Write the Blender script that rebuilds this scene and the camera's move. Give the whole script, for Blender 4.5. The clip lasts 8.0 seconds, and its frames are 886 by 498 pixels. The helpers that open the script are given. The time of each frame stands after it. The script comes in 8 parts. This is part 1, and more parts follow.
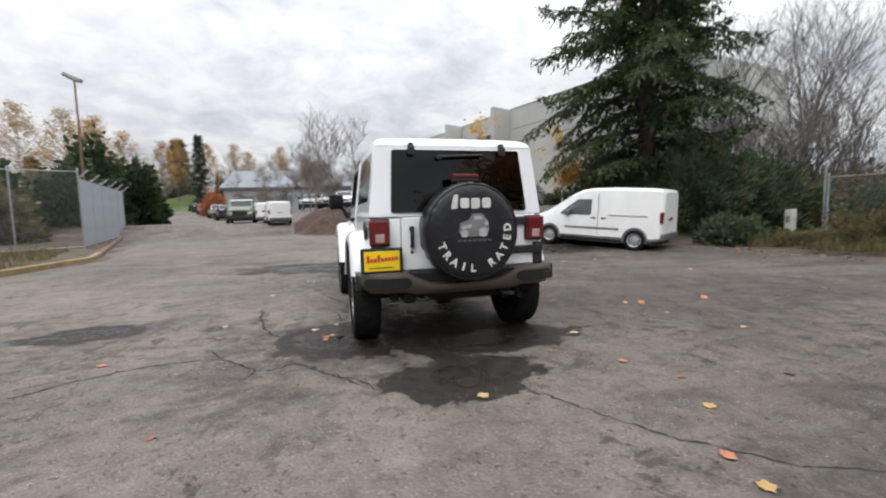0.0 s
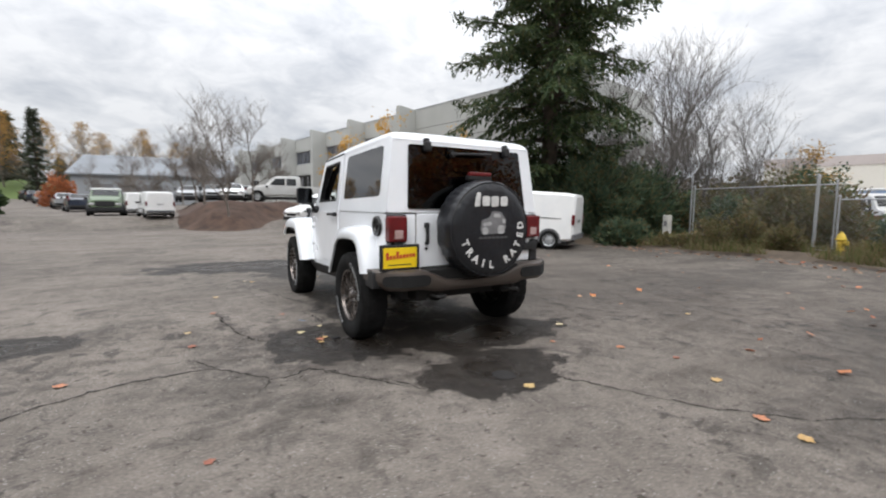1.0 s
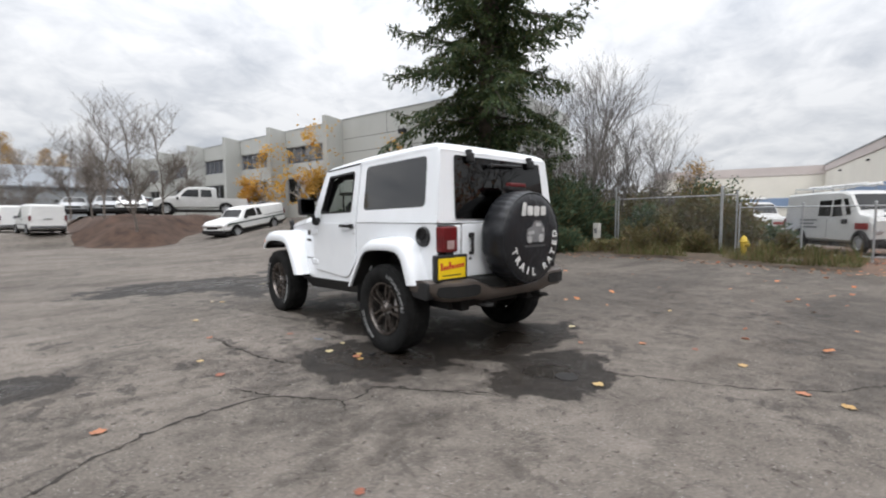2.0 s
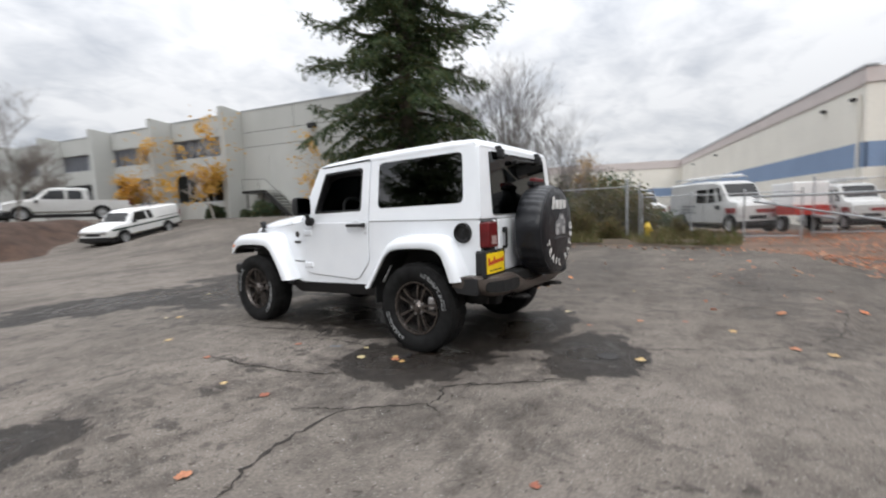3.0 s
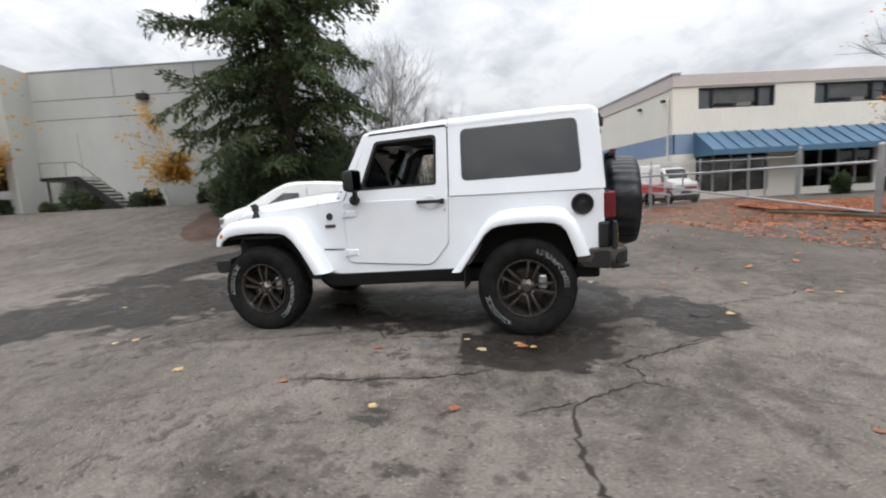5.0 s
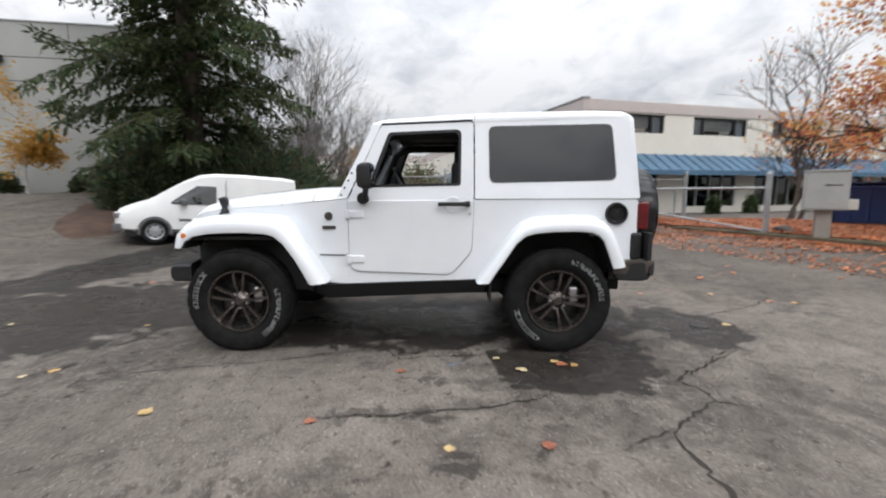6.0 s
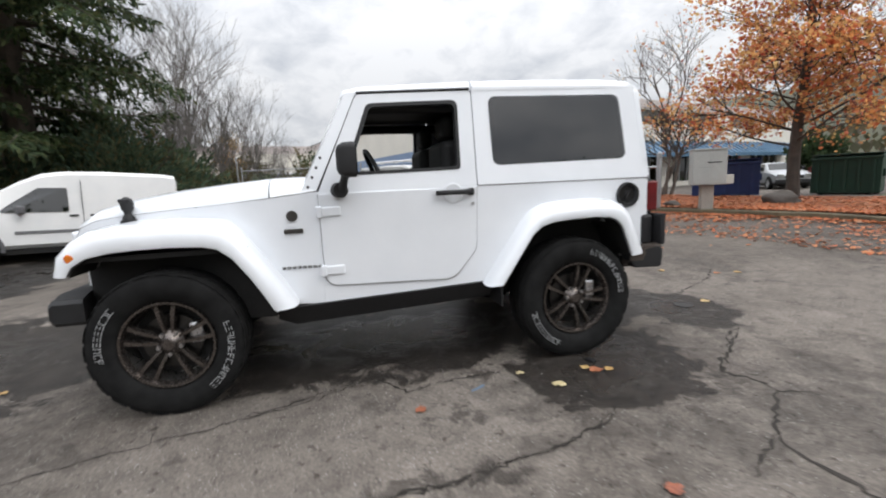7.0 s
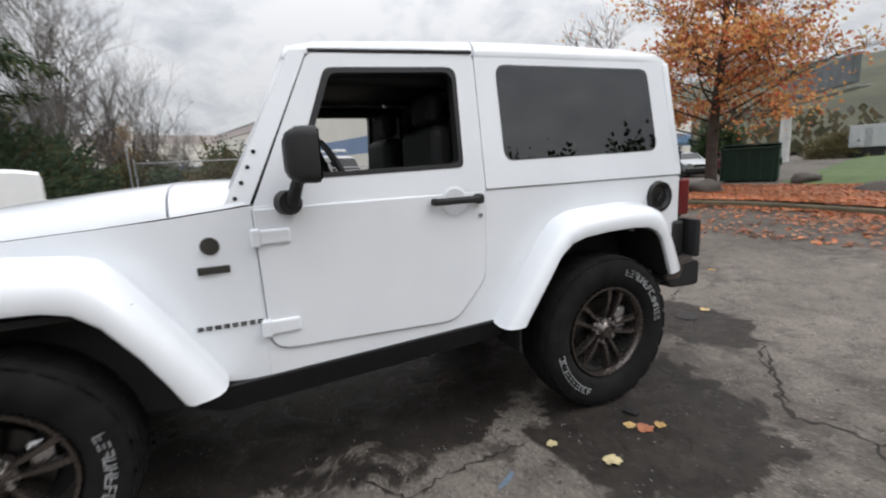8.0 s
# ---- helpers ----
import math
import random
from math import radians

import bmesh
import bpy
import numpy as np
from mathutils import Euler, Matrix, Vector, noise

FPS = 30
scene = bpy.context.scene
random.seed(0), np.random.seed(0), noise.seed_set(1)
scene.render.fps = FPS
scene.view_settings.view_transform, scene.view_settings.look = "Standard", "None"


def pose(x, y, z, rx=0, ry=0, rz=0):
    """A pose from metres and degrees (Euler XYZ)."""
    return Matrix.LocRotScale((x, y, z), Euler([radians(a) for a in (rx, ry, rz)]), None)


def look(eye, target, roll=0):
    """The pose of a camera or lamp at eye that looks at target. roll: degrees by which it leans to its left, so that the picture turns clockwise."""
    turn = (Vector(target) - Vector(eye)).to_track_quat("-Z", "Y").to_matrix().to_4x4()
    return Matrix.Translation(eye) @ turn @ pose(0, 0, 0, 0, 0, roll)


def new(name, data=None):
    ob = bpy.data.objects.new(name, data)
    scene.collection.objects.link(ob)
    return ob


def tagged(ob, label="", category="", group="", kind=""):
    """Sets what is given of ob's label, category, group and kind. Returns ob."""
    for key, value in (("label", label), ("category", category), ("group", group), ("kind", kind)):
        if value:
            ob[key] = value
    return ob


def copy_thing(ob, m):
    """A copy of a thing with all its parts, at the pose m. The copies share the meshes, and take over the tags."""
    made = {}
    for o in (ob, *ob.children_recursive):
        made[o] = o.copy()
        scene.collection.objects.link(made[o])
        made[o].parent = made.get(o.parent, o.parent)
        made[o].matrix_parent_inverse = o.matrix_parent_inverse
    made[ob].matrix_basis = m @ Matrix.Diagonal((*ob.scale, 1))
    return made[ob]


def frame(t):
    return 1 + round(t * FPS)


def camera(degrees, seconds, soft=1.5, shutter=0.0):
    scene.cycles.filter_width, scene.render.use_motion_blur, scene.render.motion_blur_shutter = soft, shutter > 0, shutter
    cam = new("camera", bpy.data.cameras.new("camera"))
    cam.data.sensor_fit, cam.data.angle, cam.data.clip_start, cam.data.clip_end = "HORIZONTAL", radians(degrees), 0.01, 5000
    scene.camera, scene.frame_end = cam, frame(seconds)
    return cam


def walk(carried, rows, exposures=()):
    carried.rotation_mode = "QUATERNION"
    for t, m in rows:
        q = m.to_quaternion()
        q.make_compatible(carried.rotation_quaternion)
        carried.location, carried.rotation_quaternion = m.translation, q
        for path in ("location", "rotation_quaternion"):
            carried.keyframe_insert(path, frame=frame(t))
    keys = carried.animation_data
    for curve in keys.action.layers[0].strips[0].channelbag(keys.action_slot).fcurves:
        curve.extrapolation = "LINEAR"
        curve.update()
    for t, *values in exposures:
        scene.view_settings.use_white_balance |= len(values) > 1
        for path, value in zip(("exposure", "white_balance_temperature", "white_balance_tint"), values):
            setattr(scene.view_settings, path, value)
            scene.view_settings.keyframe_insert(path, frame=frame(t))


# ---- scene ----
cam = camera(90.7, 8.0, soft=2.0, shutter=0.55)
PATH = [
    (0, (-1.184, -4.272, 1.215), (-0.642, -2.355, 1.032), -1.3),
    (0.5, (-1.671, -4.091, 1.206), (-0.915, -2.245, 1.064), 0.6),
    (1, (-2.163, -3.872, 1.209), (-1.156, -2.155, 1.016), 0.4),
    (1.5, (-2.604, -3.565, 1.209), (-1.498, -1.909, 1.015), 1.0),
    (1.7, (-2.796, -3.451, 1.2), (-1.58, -1.872, 1.034), 0.1),
    (2.8, (-3.682, -2.578, 1.222), (-2.155, -1.297, 1.06), -0.3),
    (3, (-3.837, -2.388, 1.229), (-2.208, -1.241, 1.057), -2.0),
    (3.5, (-4.085, -1.886, 1.207), (-2.376, -0.876, 0.962), -2.9),
    (4, (-4.265, -1.362, 1.205), (-2.482, -0.473, 1.024), -1.2),
    (4.5, (-4.394, -0.797, 1.199), (-2.502, -0.187, 0.987), -2.8),
    (4.7, (-4.396, -0.555, 1.191), (-2.494, 0.021, 0.96), -3.0),
    (5.8, (-4.229, 0.626, 1.204), (-2.251, 0.727, 0.931), -1.6),
    (6, (-4.126, 0.807, 1.193), (-2.141, 0.842, 0.945), -0.2),
    (6.5, (-3.848, 1.238, 1.183), (-1.896, 0.874, 0.942), 0.0),
    (7, (-3.421, 1.492, 1.186), (-1.498, 1.035, 0.883), -2.6),
    (7.5, (-2.972, 1.597, 1.216), (-1.098, 0.95, 0.95), -1.8),
    (8, (-2.514, 1.594, 1.259), (-0.708, 0.816, 0.896), -3.1),
]
walk(cam, [(t, look(eye, target, roll)) for t, eye, target, roll in PATH], exposures=[(0.0, 0.03), (6.6, 0.0), (7.4, -0.06), (8.0, -0.19)])

# ---- world and sun ----
world = bpy.data.worlds.new("overcast_world")
scene.world = world
world.use_nodes = True
wn, wl = world.node_tree.nodes, world.node_tree.links
wn.clear()


def wnode(kind, **values):
    n = wn.new(kind)
    for key, v in values.items():
        n.inputs[key].default_value = v
    return n


def wmath(op, a, b=None):
    n = wn.new("ShaderNodeMath")
    n.operation = op
    for k, v in enumerate((a, b)):
        if v is None:
            continue
        if isinstance(v, (int, float)):
            n.inputs[k].default_value = v
        else:
            wl.new(v, n.inputs[k])
    return n.outputs[0]


sky = wn.new("ShaderNodeTexSky")
sky.sky_type, sky.sun_disc = "NISHITA", False
sky.sun_elevation, sky.sun_rotation = radians(38), radians(150)
tc = wn.new("ShaderNodeTexCoord")
sep = wn.new("ShaderNodeSeparateXYZ")
wl.new(tc.outputs["Generated"], sep.inputs[0])
up = wmath("MAXIMUM", sep.outputs[2], 0.0)
den = wmath("ADD", up, 0.34)
comb = wn.new("ShaderNodeCombineXYZ")
wl.new(wmath("DIVIDE", sep.outputs[0], den), comb.inputs[0])
wl.new(wmath("DIVIDE", sep.outputs[1], den), comb.inputs[1])
cloud = wnode("ShaderNodeTexNoise", Scale=1.9, Detail=7.0, Roughness=0.55, Distortion=0.35)
wl.new(comb.outputs[0], cloud.inputs["Vector"])
cloud_fine = wnode("ShaderNodeTexNoise", Scale=7.0, Detail=6.0, Roughness=0.6, Distortion=0.5)
wl.new(comb.outputs[0], cloud_fine.inputs["Vector"])
cover = wmath("ADD", wmath("MULTIPLY", cloud.outputs[0], 0.68), wmath("MULTIPLY", cloud_fine.outputs[0], 0.32))
ramp = wn.new("ShaderNodeValToRGB")
ramp.color_ramp.elements[0].position, ramp.color_ramp.elements[0].color = 0.39, (0.57, 0.60, 0.655, 1)
ramp.color_ramp.elements[1].position, ramp.color_ramp.elements[1].color = 0.57, (0.885, 0.897, 0.925, 1)
wl.new(cover, ramp.inputs[0])
# an overcast sky is brightest overhead
rise = wmath("ADD", wmath("MULTIPLY", wmath("MULTIPLY", up, up), 3.5), 0.93)
lit = wn.new("ShaderNodeVectorMath")
lit.operation = "SCALE"
wl.new(ramp.outputs[0], lit.inputs[0])
wl.new(rise, lit.inputs["Scale"])
bg_cloud, bg_sky = wnode("ShaderNodeBackground", Strength=1.0), wnode("ShaderNodeBackground", Strength=0.05)
wl.new(lit.outputs[0], bg_cloud.inputs[0])
wl.new(sky.outputs[0], bg_sky.inputs[0])
both, wout = wn.new("ShaderNodeMixShader"), wn.new("ShaderNodeOutputWorld")
both.inputs[0].default_value = 0.1
wl.new(bg_cloud.outputs[0], both.inputs[1])
wl.new(bg_sky.outputs[0], both.inputs[2])
wl.new(both.outputs[0], wout.inputs[0])

sun = new("sun", bpy.data.lights.new("sun", "SUN"))
sun.data.energy, sun.data.angle, sun.data.color = 0.85, radians(25), (1.0, 0.96, 0.9)
sun.matrix_world = look((-12, -14, 18), (0, 0, 0))

# ---- materials ----


class Mat:
    """A small wrapper that builds node materials."""

    def __init__(self, name, rough=0.6, metal=0.0, coat=0.0, spec=0.5):
        self.m = bpy.data.materials.new(name)
        self.m.use_nodes = True
        self.n, self.l = self.m.node_tree.nodes, self.m.node_tree.links
        self.b = self.n["Principled BSDF"]
        self.b.inputs["Roughness"].default_value = rough
        self.b.inputs["Metallic"].default_value = metal
        self.b.inputs["Coat Weight"].default_value = coat
        self.b.inputs["Coat Roughness"].default_value = 0.04
        self.b.inputs["Specular IOR Level"].default_value = spec

    def coord(self, kind="Object", scale=(1, 1, 1)):
        t, mp = self.n.new("ShaderNodeTexCoord"), self.n.new("ShaderNodeMapping")
        mp.inputs["Scale"].default_value = scale
        self.l.new(t.outputs[kind], mp.inputs[0])
        return mp.outputs[0]

    def world(self, scale=(1, 1, 1)):
        g, mp = self.n.new("ShaderNodeNewGeometry"), self.n.new("ShaderNodeMapping")
        mp.inputs["Scale"].default_value = scale
        self.l.new(g.outputs["Position"], mp.inputs[0])
        return mp.outputs[0]

    def noise(self, vec, scale, detail=4.0, rough=0.55, dist=0.0):
        n = self.n.new("ShaderNodeTexNoise")
        n.inputs["Scale"].default_value, n.inputs["Detail"].default_value = scale, detail
        n.inputs["Roughness"].default_value, n.inputs["Distortion"].default_value = rough, dist
        self.l.new(vec, n.inputs["Vector"])
        return n.outputs[0]

    def voronoi(self, vec, scale, feature="F1"):
        n = self.n.new("ShaderNodeTexVoronoi")
        n.feature = feature
        n.inputs["Scale"].default_value = scale
        self.l.new(vec, n.inputs["Vector"])
        return n.outputs[0]

    def ramp(self, fac, *stops):
        r = self.n.new("ShaderNodeValToRGB")
        e = r.color_ramp.elements
        while len(e) < len(stops):
            e.new(0.5)
        for k, (p, c) in enumerate(stops):
            e[k].position = p
            e[k].color = (*c, 1) if isinstance(c, tuple) else (c, c, c, 1)
        self.l.new(fac, r.inputs[0])
        return r.outputs[0]

    def mix(self, a, b, fac, mode="MIX"):
        x = self.n.new("ShaderNodeMix")
        x.data_type, x.blend_type = "RGBA", mode
        for v, k in ((fac, 0), (a, 6), (b, 7)):
            if isinstance(v, (int, float)):
                x.inputs[k].default_value = v
            elif isinstance(v, tuple):
                x.inputs[k].default_value = (*v, 1)
            else:
                self.l.new(v, x.inputs[k])
        return x.outputs[2]

    def math(self, op, a, b=0.5):
        x = self.n.new("ShaderNodeMath")
        x.operation = op
        for v, k in ((a, 0), (b, 1)):
            if isinstance(v, (int, float)):
                x.inputs[k].default_value = v
            else:
                self.l.new(v, x.inputs[k])
        return x.outputs[0]

    def random(self, island=False):
        if island:
            return self.n.new("ShaderNodeNewGeometry").outputs["Random Per Island"]
        return self.n.new("ShaderNodeObjectInfo").outputs["Random"]

    def base(self, v):
        if isinstance(v, tuple):
            self.b.inputs["Base Color"].default_value = (*v, 1)
        else:
            self.l.new(v, self.b.inputs["Base Color"])
        return self

    def rough(self, v):
        self.l.new(v, self.b.inputs["Roughness"])
        return self

    def bump(self, height, strength=0.3, distance=0.01):
        x = self.n.new("ShaderNodeBump")
        x.inputs["Strength"].default_value, x.inputs["Distance"].default_value = strength, distance
        self.l.new(height, x.inputs["Height"])
        self.l.new(x.outputs[0], self.b.inputs["Normal"])
        return self


def plain(name, color, rough=0.6, metal=0.0, coat=0.0, vary=0.12, scale=8.0, bump=0.08, kind="Object"):
    """A surface of one colour with soft stains at two scales and fine relief."""
    m = Mat(name, rough, metal, coat)
    v = m.coord(kind)
    n1, n2 = m.noise(v, scale * 0.25, 3), m.noise(v, scale * 4, 5)
    f = m.math("ADD", m.math("MULTIPLY", n1, 0.6), m.math("MULTIPLY", n2, 0.4))
    dark, light = tuple(c * (1 - vary) for c in color), tuple(min(1, c * (1 + vary)) for c in color)
    m.base(m.ramp(f, (0.35, dark), (0.65, light)))
    m.rough(m.ramp(n2, (0.3, max(0.02, rough - 0.08)), (0.7, min(1, rough + 0.08))))
    if bump:
        m.bump(n2, bump, 0.004)
    return m.m


def pane(name, tint, gloss=0.0, ior=1.5):
    """Window glass: light passes with a tint, and mirrors by Fresnel."""
    m = bpy.data.materials.new(name)
    m.use_nodes = True
    n, l = m.node_tree.nodes, m.node_tree.links
    n.clear()
    tr, gl, mx, fr, out = (n.new("ShaderNode" + k) for k in ("BsdfTransparent", "BsdfGlossy", "MixShader", "Fresnel", "OutputMaterial"))
    tr.inputs[0].default_value, gl.inputs["Roughness"].default_value = (*tint, 1), gloss
    fr.inputs[0].default_value = ior
    l.new(fr.outputs[0], mx.inputs[0])
    l.new(tr.outputs[0], mx.inputs[1])
    l.new(gl.outputs[0], mx.inputs[2])
    l.new(mx.outputs[0], out.inputs[0])
    return m


def leafy(name, *colors, rough=0.6, world_scale=0.8, thin=0.3):
    """Foliage whose small leaves differ in tone one by one."""
    m = Mat(name, rough, spec=0.25)
    c = m.ramp(m.random(True), *[(k / max(1, len(colors) - 1), c) for k, c in enumerate(colors)])
    shade = m.ramp(m.noise(m.world(), world_scale, 3), (0.3, 0.7), (0.7, 1.2))
    tone = m.mix(c, shade, 1.0, "MULTIPLY")
    m.base(tone)
    # light also passes through the thin leaves
    tl, mx = m.n.new("ShaderNodeBsdfTranslucent"), m.n.new("ShaderNodeMixShader")
    mx.inputs[0].default_value = thin
    m.l.new(tone, tl.inputs[0])
    m.l.new(m.b.outputs[0], mx.inputs[1])
    m.l.new(tl.outputs[0], mx.inputs[2])
    m.l.new(mx.outputs[0], m.n["Material Output"].inputs[0])
    return m.m


# car paint
paint = Mat("white_car_paint", 0.32, coat=0.9)
pv = paint.coord("Object")
paint.base(paint.ramp(paint.noise(pv, 3, 4), (0.3, (0.785, 0.81, 0.845)), (0.7, (0.84, 0.862, 0.892))))
paint.bump(paint.noise(pv, 60, 2), 0.012, 0.002)
WHITE = paint.m
dirty = Mat("white_van_paint", 0.4, coat=0.4)
dv = dirty.coord("Object")
dirty.base(dirty.ramp(dirty.noise(dv, 2.5, 6), (0.3, (0.75, 0.755, 0.755)), (0.65, (0.81, 0.81, 0.80))))
VANWHITE = dirty.m
BLACK = plain("black_textured_plastic", (0.011, 0.011, 0.012), 0.58, vary=0.25, scale=60, bump=0.15)
PANELGAP = plain("shadowed_panel_gap", (0.26, 0.26, 0.265), 0.7, vary=0.2)
DARKIN = plain("black_interior_trim", (0.012, 0.012, 0.013), 0.65, vary=0.3, scale=30)
# black plastic darkened to hold the shade of the bumper's recesses
POCKET = plain("recess_shade_black", (0.005, 0.005, 0.005), 0.85, vary=0.2, scale=60)
DISC = plain("worn_brake_steel", (0.07, 0.068, 0.066), 0.35, metal=1.0, vary=0.3, scale=30)
UNDER = plain("dark_underbody_steel", (0.012, 0.0115, 0.011), 0.8, vary=0.4, scale=14)
BRONZE = plain("bronze_wheel_paint", (0.135, 0.119, 0.110), 0.25, metal=0.88, vary=0.15, scale=20, bump=0.02)
BARREL = plain("satin_wheel_barrel", (0.27, 0.26, 0.25), 0.3, metal=0.9, vary=0.2, scale=14, bump=0.03)
BUMPER = plain("bronze_bumper_paint", (0.092, 0.076, 0.066), 0.42, metal=0.45, vary=0.15, scale=14, bump=0.04)
CHROME = plain("bright_metal", (0.55, 0.55, 0.56), 0.3, metal=1.0, vary=0.1, scale=20, bump=0.03)
GALV = plain("galvanised_steel", (0.36, 0.37, 0.38), 0.5, metal=0.5, vary=0.2, scale=12, bump=0.05)
DARKMIRROR = plain("dark_mirror_glass", (0.035, 0.037, 0.04), 0.06, metal=1.0, vary=0.1, scale=10, bump=0.0)
BADGE = plain("dark_badge_metal", (0.10, 0.095, 0.09), 0.35, metal=0.8, vary=0.1)
FILLER = plain("gloss_black_plastic", (0.010, 0.010, 0.011), 0.32, vary=0.15, scale=40)
LETTER = plain("white_print", (0.62, 0.62, 0.61), 0.55, vary=0.2, scale=50)
TYREPRINT = plain("white_tyre_print", (0.33, 0.335, 0.34), 0.8, vary=0.35, scale=60)
GREYPRINT = plain("grey_print", (0.16, 0.16, 0.165), 0.6, vary=0.2, scale=50)
REDLENS = plain("red_lamp_lens", (0.115, 0.004, 0.006), 0.4, coat=0.0, vary=0.3, scale=50, bump=0.1)
CLEARLENS = plain("pale_lamp_lens", (0.42, 0.30, 0.29), 0.15, coat=0.8, vary=0.2, scale=50, bump=0.1)
AMBER = plain("amber_lamp_lens", (0.62, 0.16, 0.02), 0.2, coat=0.6, vary=0.15, scale=40)
YELLOW = plain("yellow_plate", (0.80, 0.56, 0.01), 0.4, vary=0.08)
REDPRINT = plain("red_print", (0.45, 0.03, 0.02), 0.5, vary=0.1)
tyre = Mat("tyre_rubber", 0.85, spec=0.2)
ty = tyre.coord("Object")
tyre.base(tyre.ramp(tyre.noise(ty, 14, 6), (0.3, 0.006), (0.7, 0.015)))
tyre.bump(tyre.noise(ty, 120, 3), 0.25, 0.002)
RUBBER = tyre.m
vinyl = Mat("black_vinyl_cover", 0.33, spec=0.38)
vv = vinyl.coord("Object")
vinyl.base(vinyl.ramp(vinyl.noise(vv, 5, 5), (0.3, (0.009, 0.0095, 0.012)), (0.7, (0.018, 0.0195, 0.023))))
vinyl.bump(vinyl.math("ADD", vinyl.noise(vv, 9, 3, 0.5, 0.6), vinyl.math("MULTIPLY", vinyl.noise(vv, 220, 2), 0.08)), 0.6, 0.018)
VINYL = vinyl.m
TINT = pane("dark_tinted_glass", (0.05, 0.052, 0.055), ior=2.02)
TINTREAR = pane("dark_tinted_rear_glass", (0.05, 0.05, 0.052), ior=1.5)
CLEAR = pane("clear_glass", (0.86, 0.9, 0.89))
VANGLASS = pane("grey_green_van_glass", (0.10, 0.12, 0.11), 0.02, 2.3)
GREYGLASS = pane("grey_office_glass", (0.88, 0.89, 0.9), 0.02, 1.4)
DARKGLASS = pane("dark_window_glass", (0.06, 0.065, 0.07), 0.02, 1.6)

# asphalt: brown grey, gritty, with dark spots, pits, pale stones, wet stains and shade painted under the car
asphalt = Mat("worn_asphalt", 0.85, spec=0.35)
av = asphalt.world()
big = asphalt.noise(av, 0.22, 5, 0.6, 0.4)
mid = asphalt.noise(av, 1.3, 6, 0.62, 0.8)
cluster = asphalt.noise(av, 0.75, 3, 0.5, 0.3)
blotch = asphalt.noise(av, 6.5, 6, 0.68, 0.5)
pit = asphalt.noise(av, 17, 5, 0.66, 0.3)
grit = asphalt.noise(av, 55, 5, 0.75)
stone = asphalt.voronoi(av, 52)
col = asphalt.ramp(mid, (0.28, (0.115, 0.098, 0.085)), (0.47, (0.160, 0.139, 0.120)), (0.68, (0.195, 0.170, 0.148)))
col = asphalt.mix(col, asphalt.ramp(big, (0.36, 0.70), (0.56, 1.06)), 1.0, "MULTIPLY")
col = asphalt.mix(col, asphalt.ramp(blotch, (0.34, 0.74), (0.48, 0.98), (0.68, 1.16)), 1.0, "MULTIPLY")
col = asphalt.mix(col, asphalt.ramp(grit, (0.30, 0.58), (0.70, 1.42)), 1.0, "MULTIPLY")
col = asphalt.mix(col, asphalt.mix(col, (0.36, 0.34, 0.31), 1.0, "MULTIPLY"), asphalt.ramp(pit, (0.60, 0.0), (0.65, 0.9)))
col = asphalt.mix(col, (0.46, 0.45, 0.42), asphalt.math("MULTIPLY", asphalt.ramp(stone, (0.14, 1.0), (0.20, 0.0)), asphalt.ramp(pit, (0.42, 0.0), (0.55, 0.7))))
# the surfacing grows darker towards the far side of the car
pos = asphalt.n.new("ShaderNodeSeparateXYZ")
asphalt.l.new(av, pos.inputs[0])
dark_side = asphalt.math("SUBTRACT", asphalt.math("SUBTRACT", pos.outputs[0], asphalt.math("MULTIPLY", pos.outputs[1], 0.25)), asphalt.math("MULTIPLY", big, 3.0))
col = asphalt.mix(col, asphalt.mix(col, (0.70, 0.69, 0.68), 1.0, "MULTIPLY"), asphalt.ramp(asphalt.math("MULTIPLY", asphalt.math("ADD", dark_side, 2.5), 0.2), (0.15, 0.0), (0.62, 1.0)))


def pools(places, rough_by):
    """Distance to the nearest of some ellipses, with a ragged edge."""
    far = None
    for sx, sy, rx, ry in places:
        mp = asphalt.n.new("ShaderNodeMapping")
        mp.vector_type = "TEXTURE"
        mp.inputs["Location"].default_value, mp.inputs["Scale"].default_value = (sx, sy, 0), (rx, ry, 1)
        asphalt.l.new(av, mp.inputs[0])
        ln = asphalt.n.new("ShaderNodeVectorMath")
        ln.operation = "LENGTH"
        asphalt.l.new(mp.outputs[0], ln.inputs[0])
        far = ln.outputs["Value"] if far is None else asphalt.math("MINIMUM", far, ln.outputs["Value"])
    return asphalt.math("ADD", far, asphalt.math("MULTIPLY", asphalt.math("SUBTRACT", asphalt.noise(av, 2.6, 7, 0.64, 0.6), 0.5), rough_by))


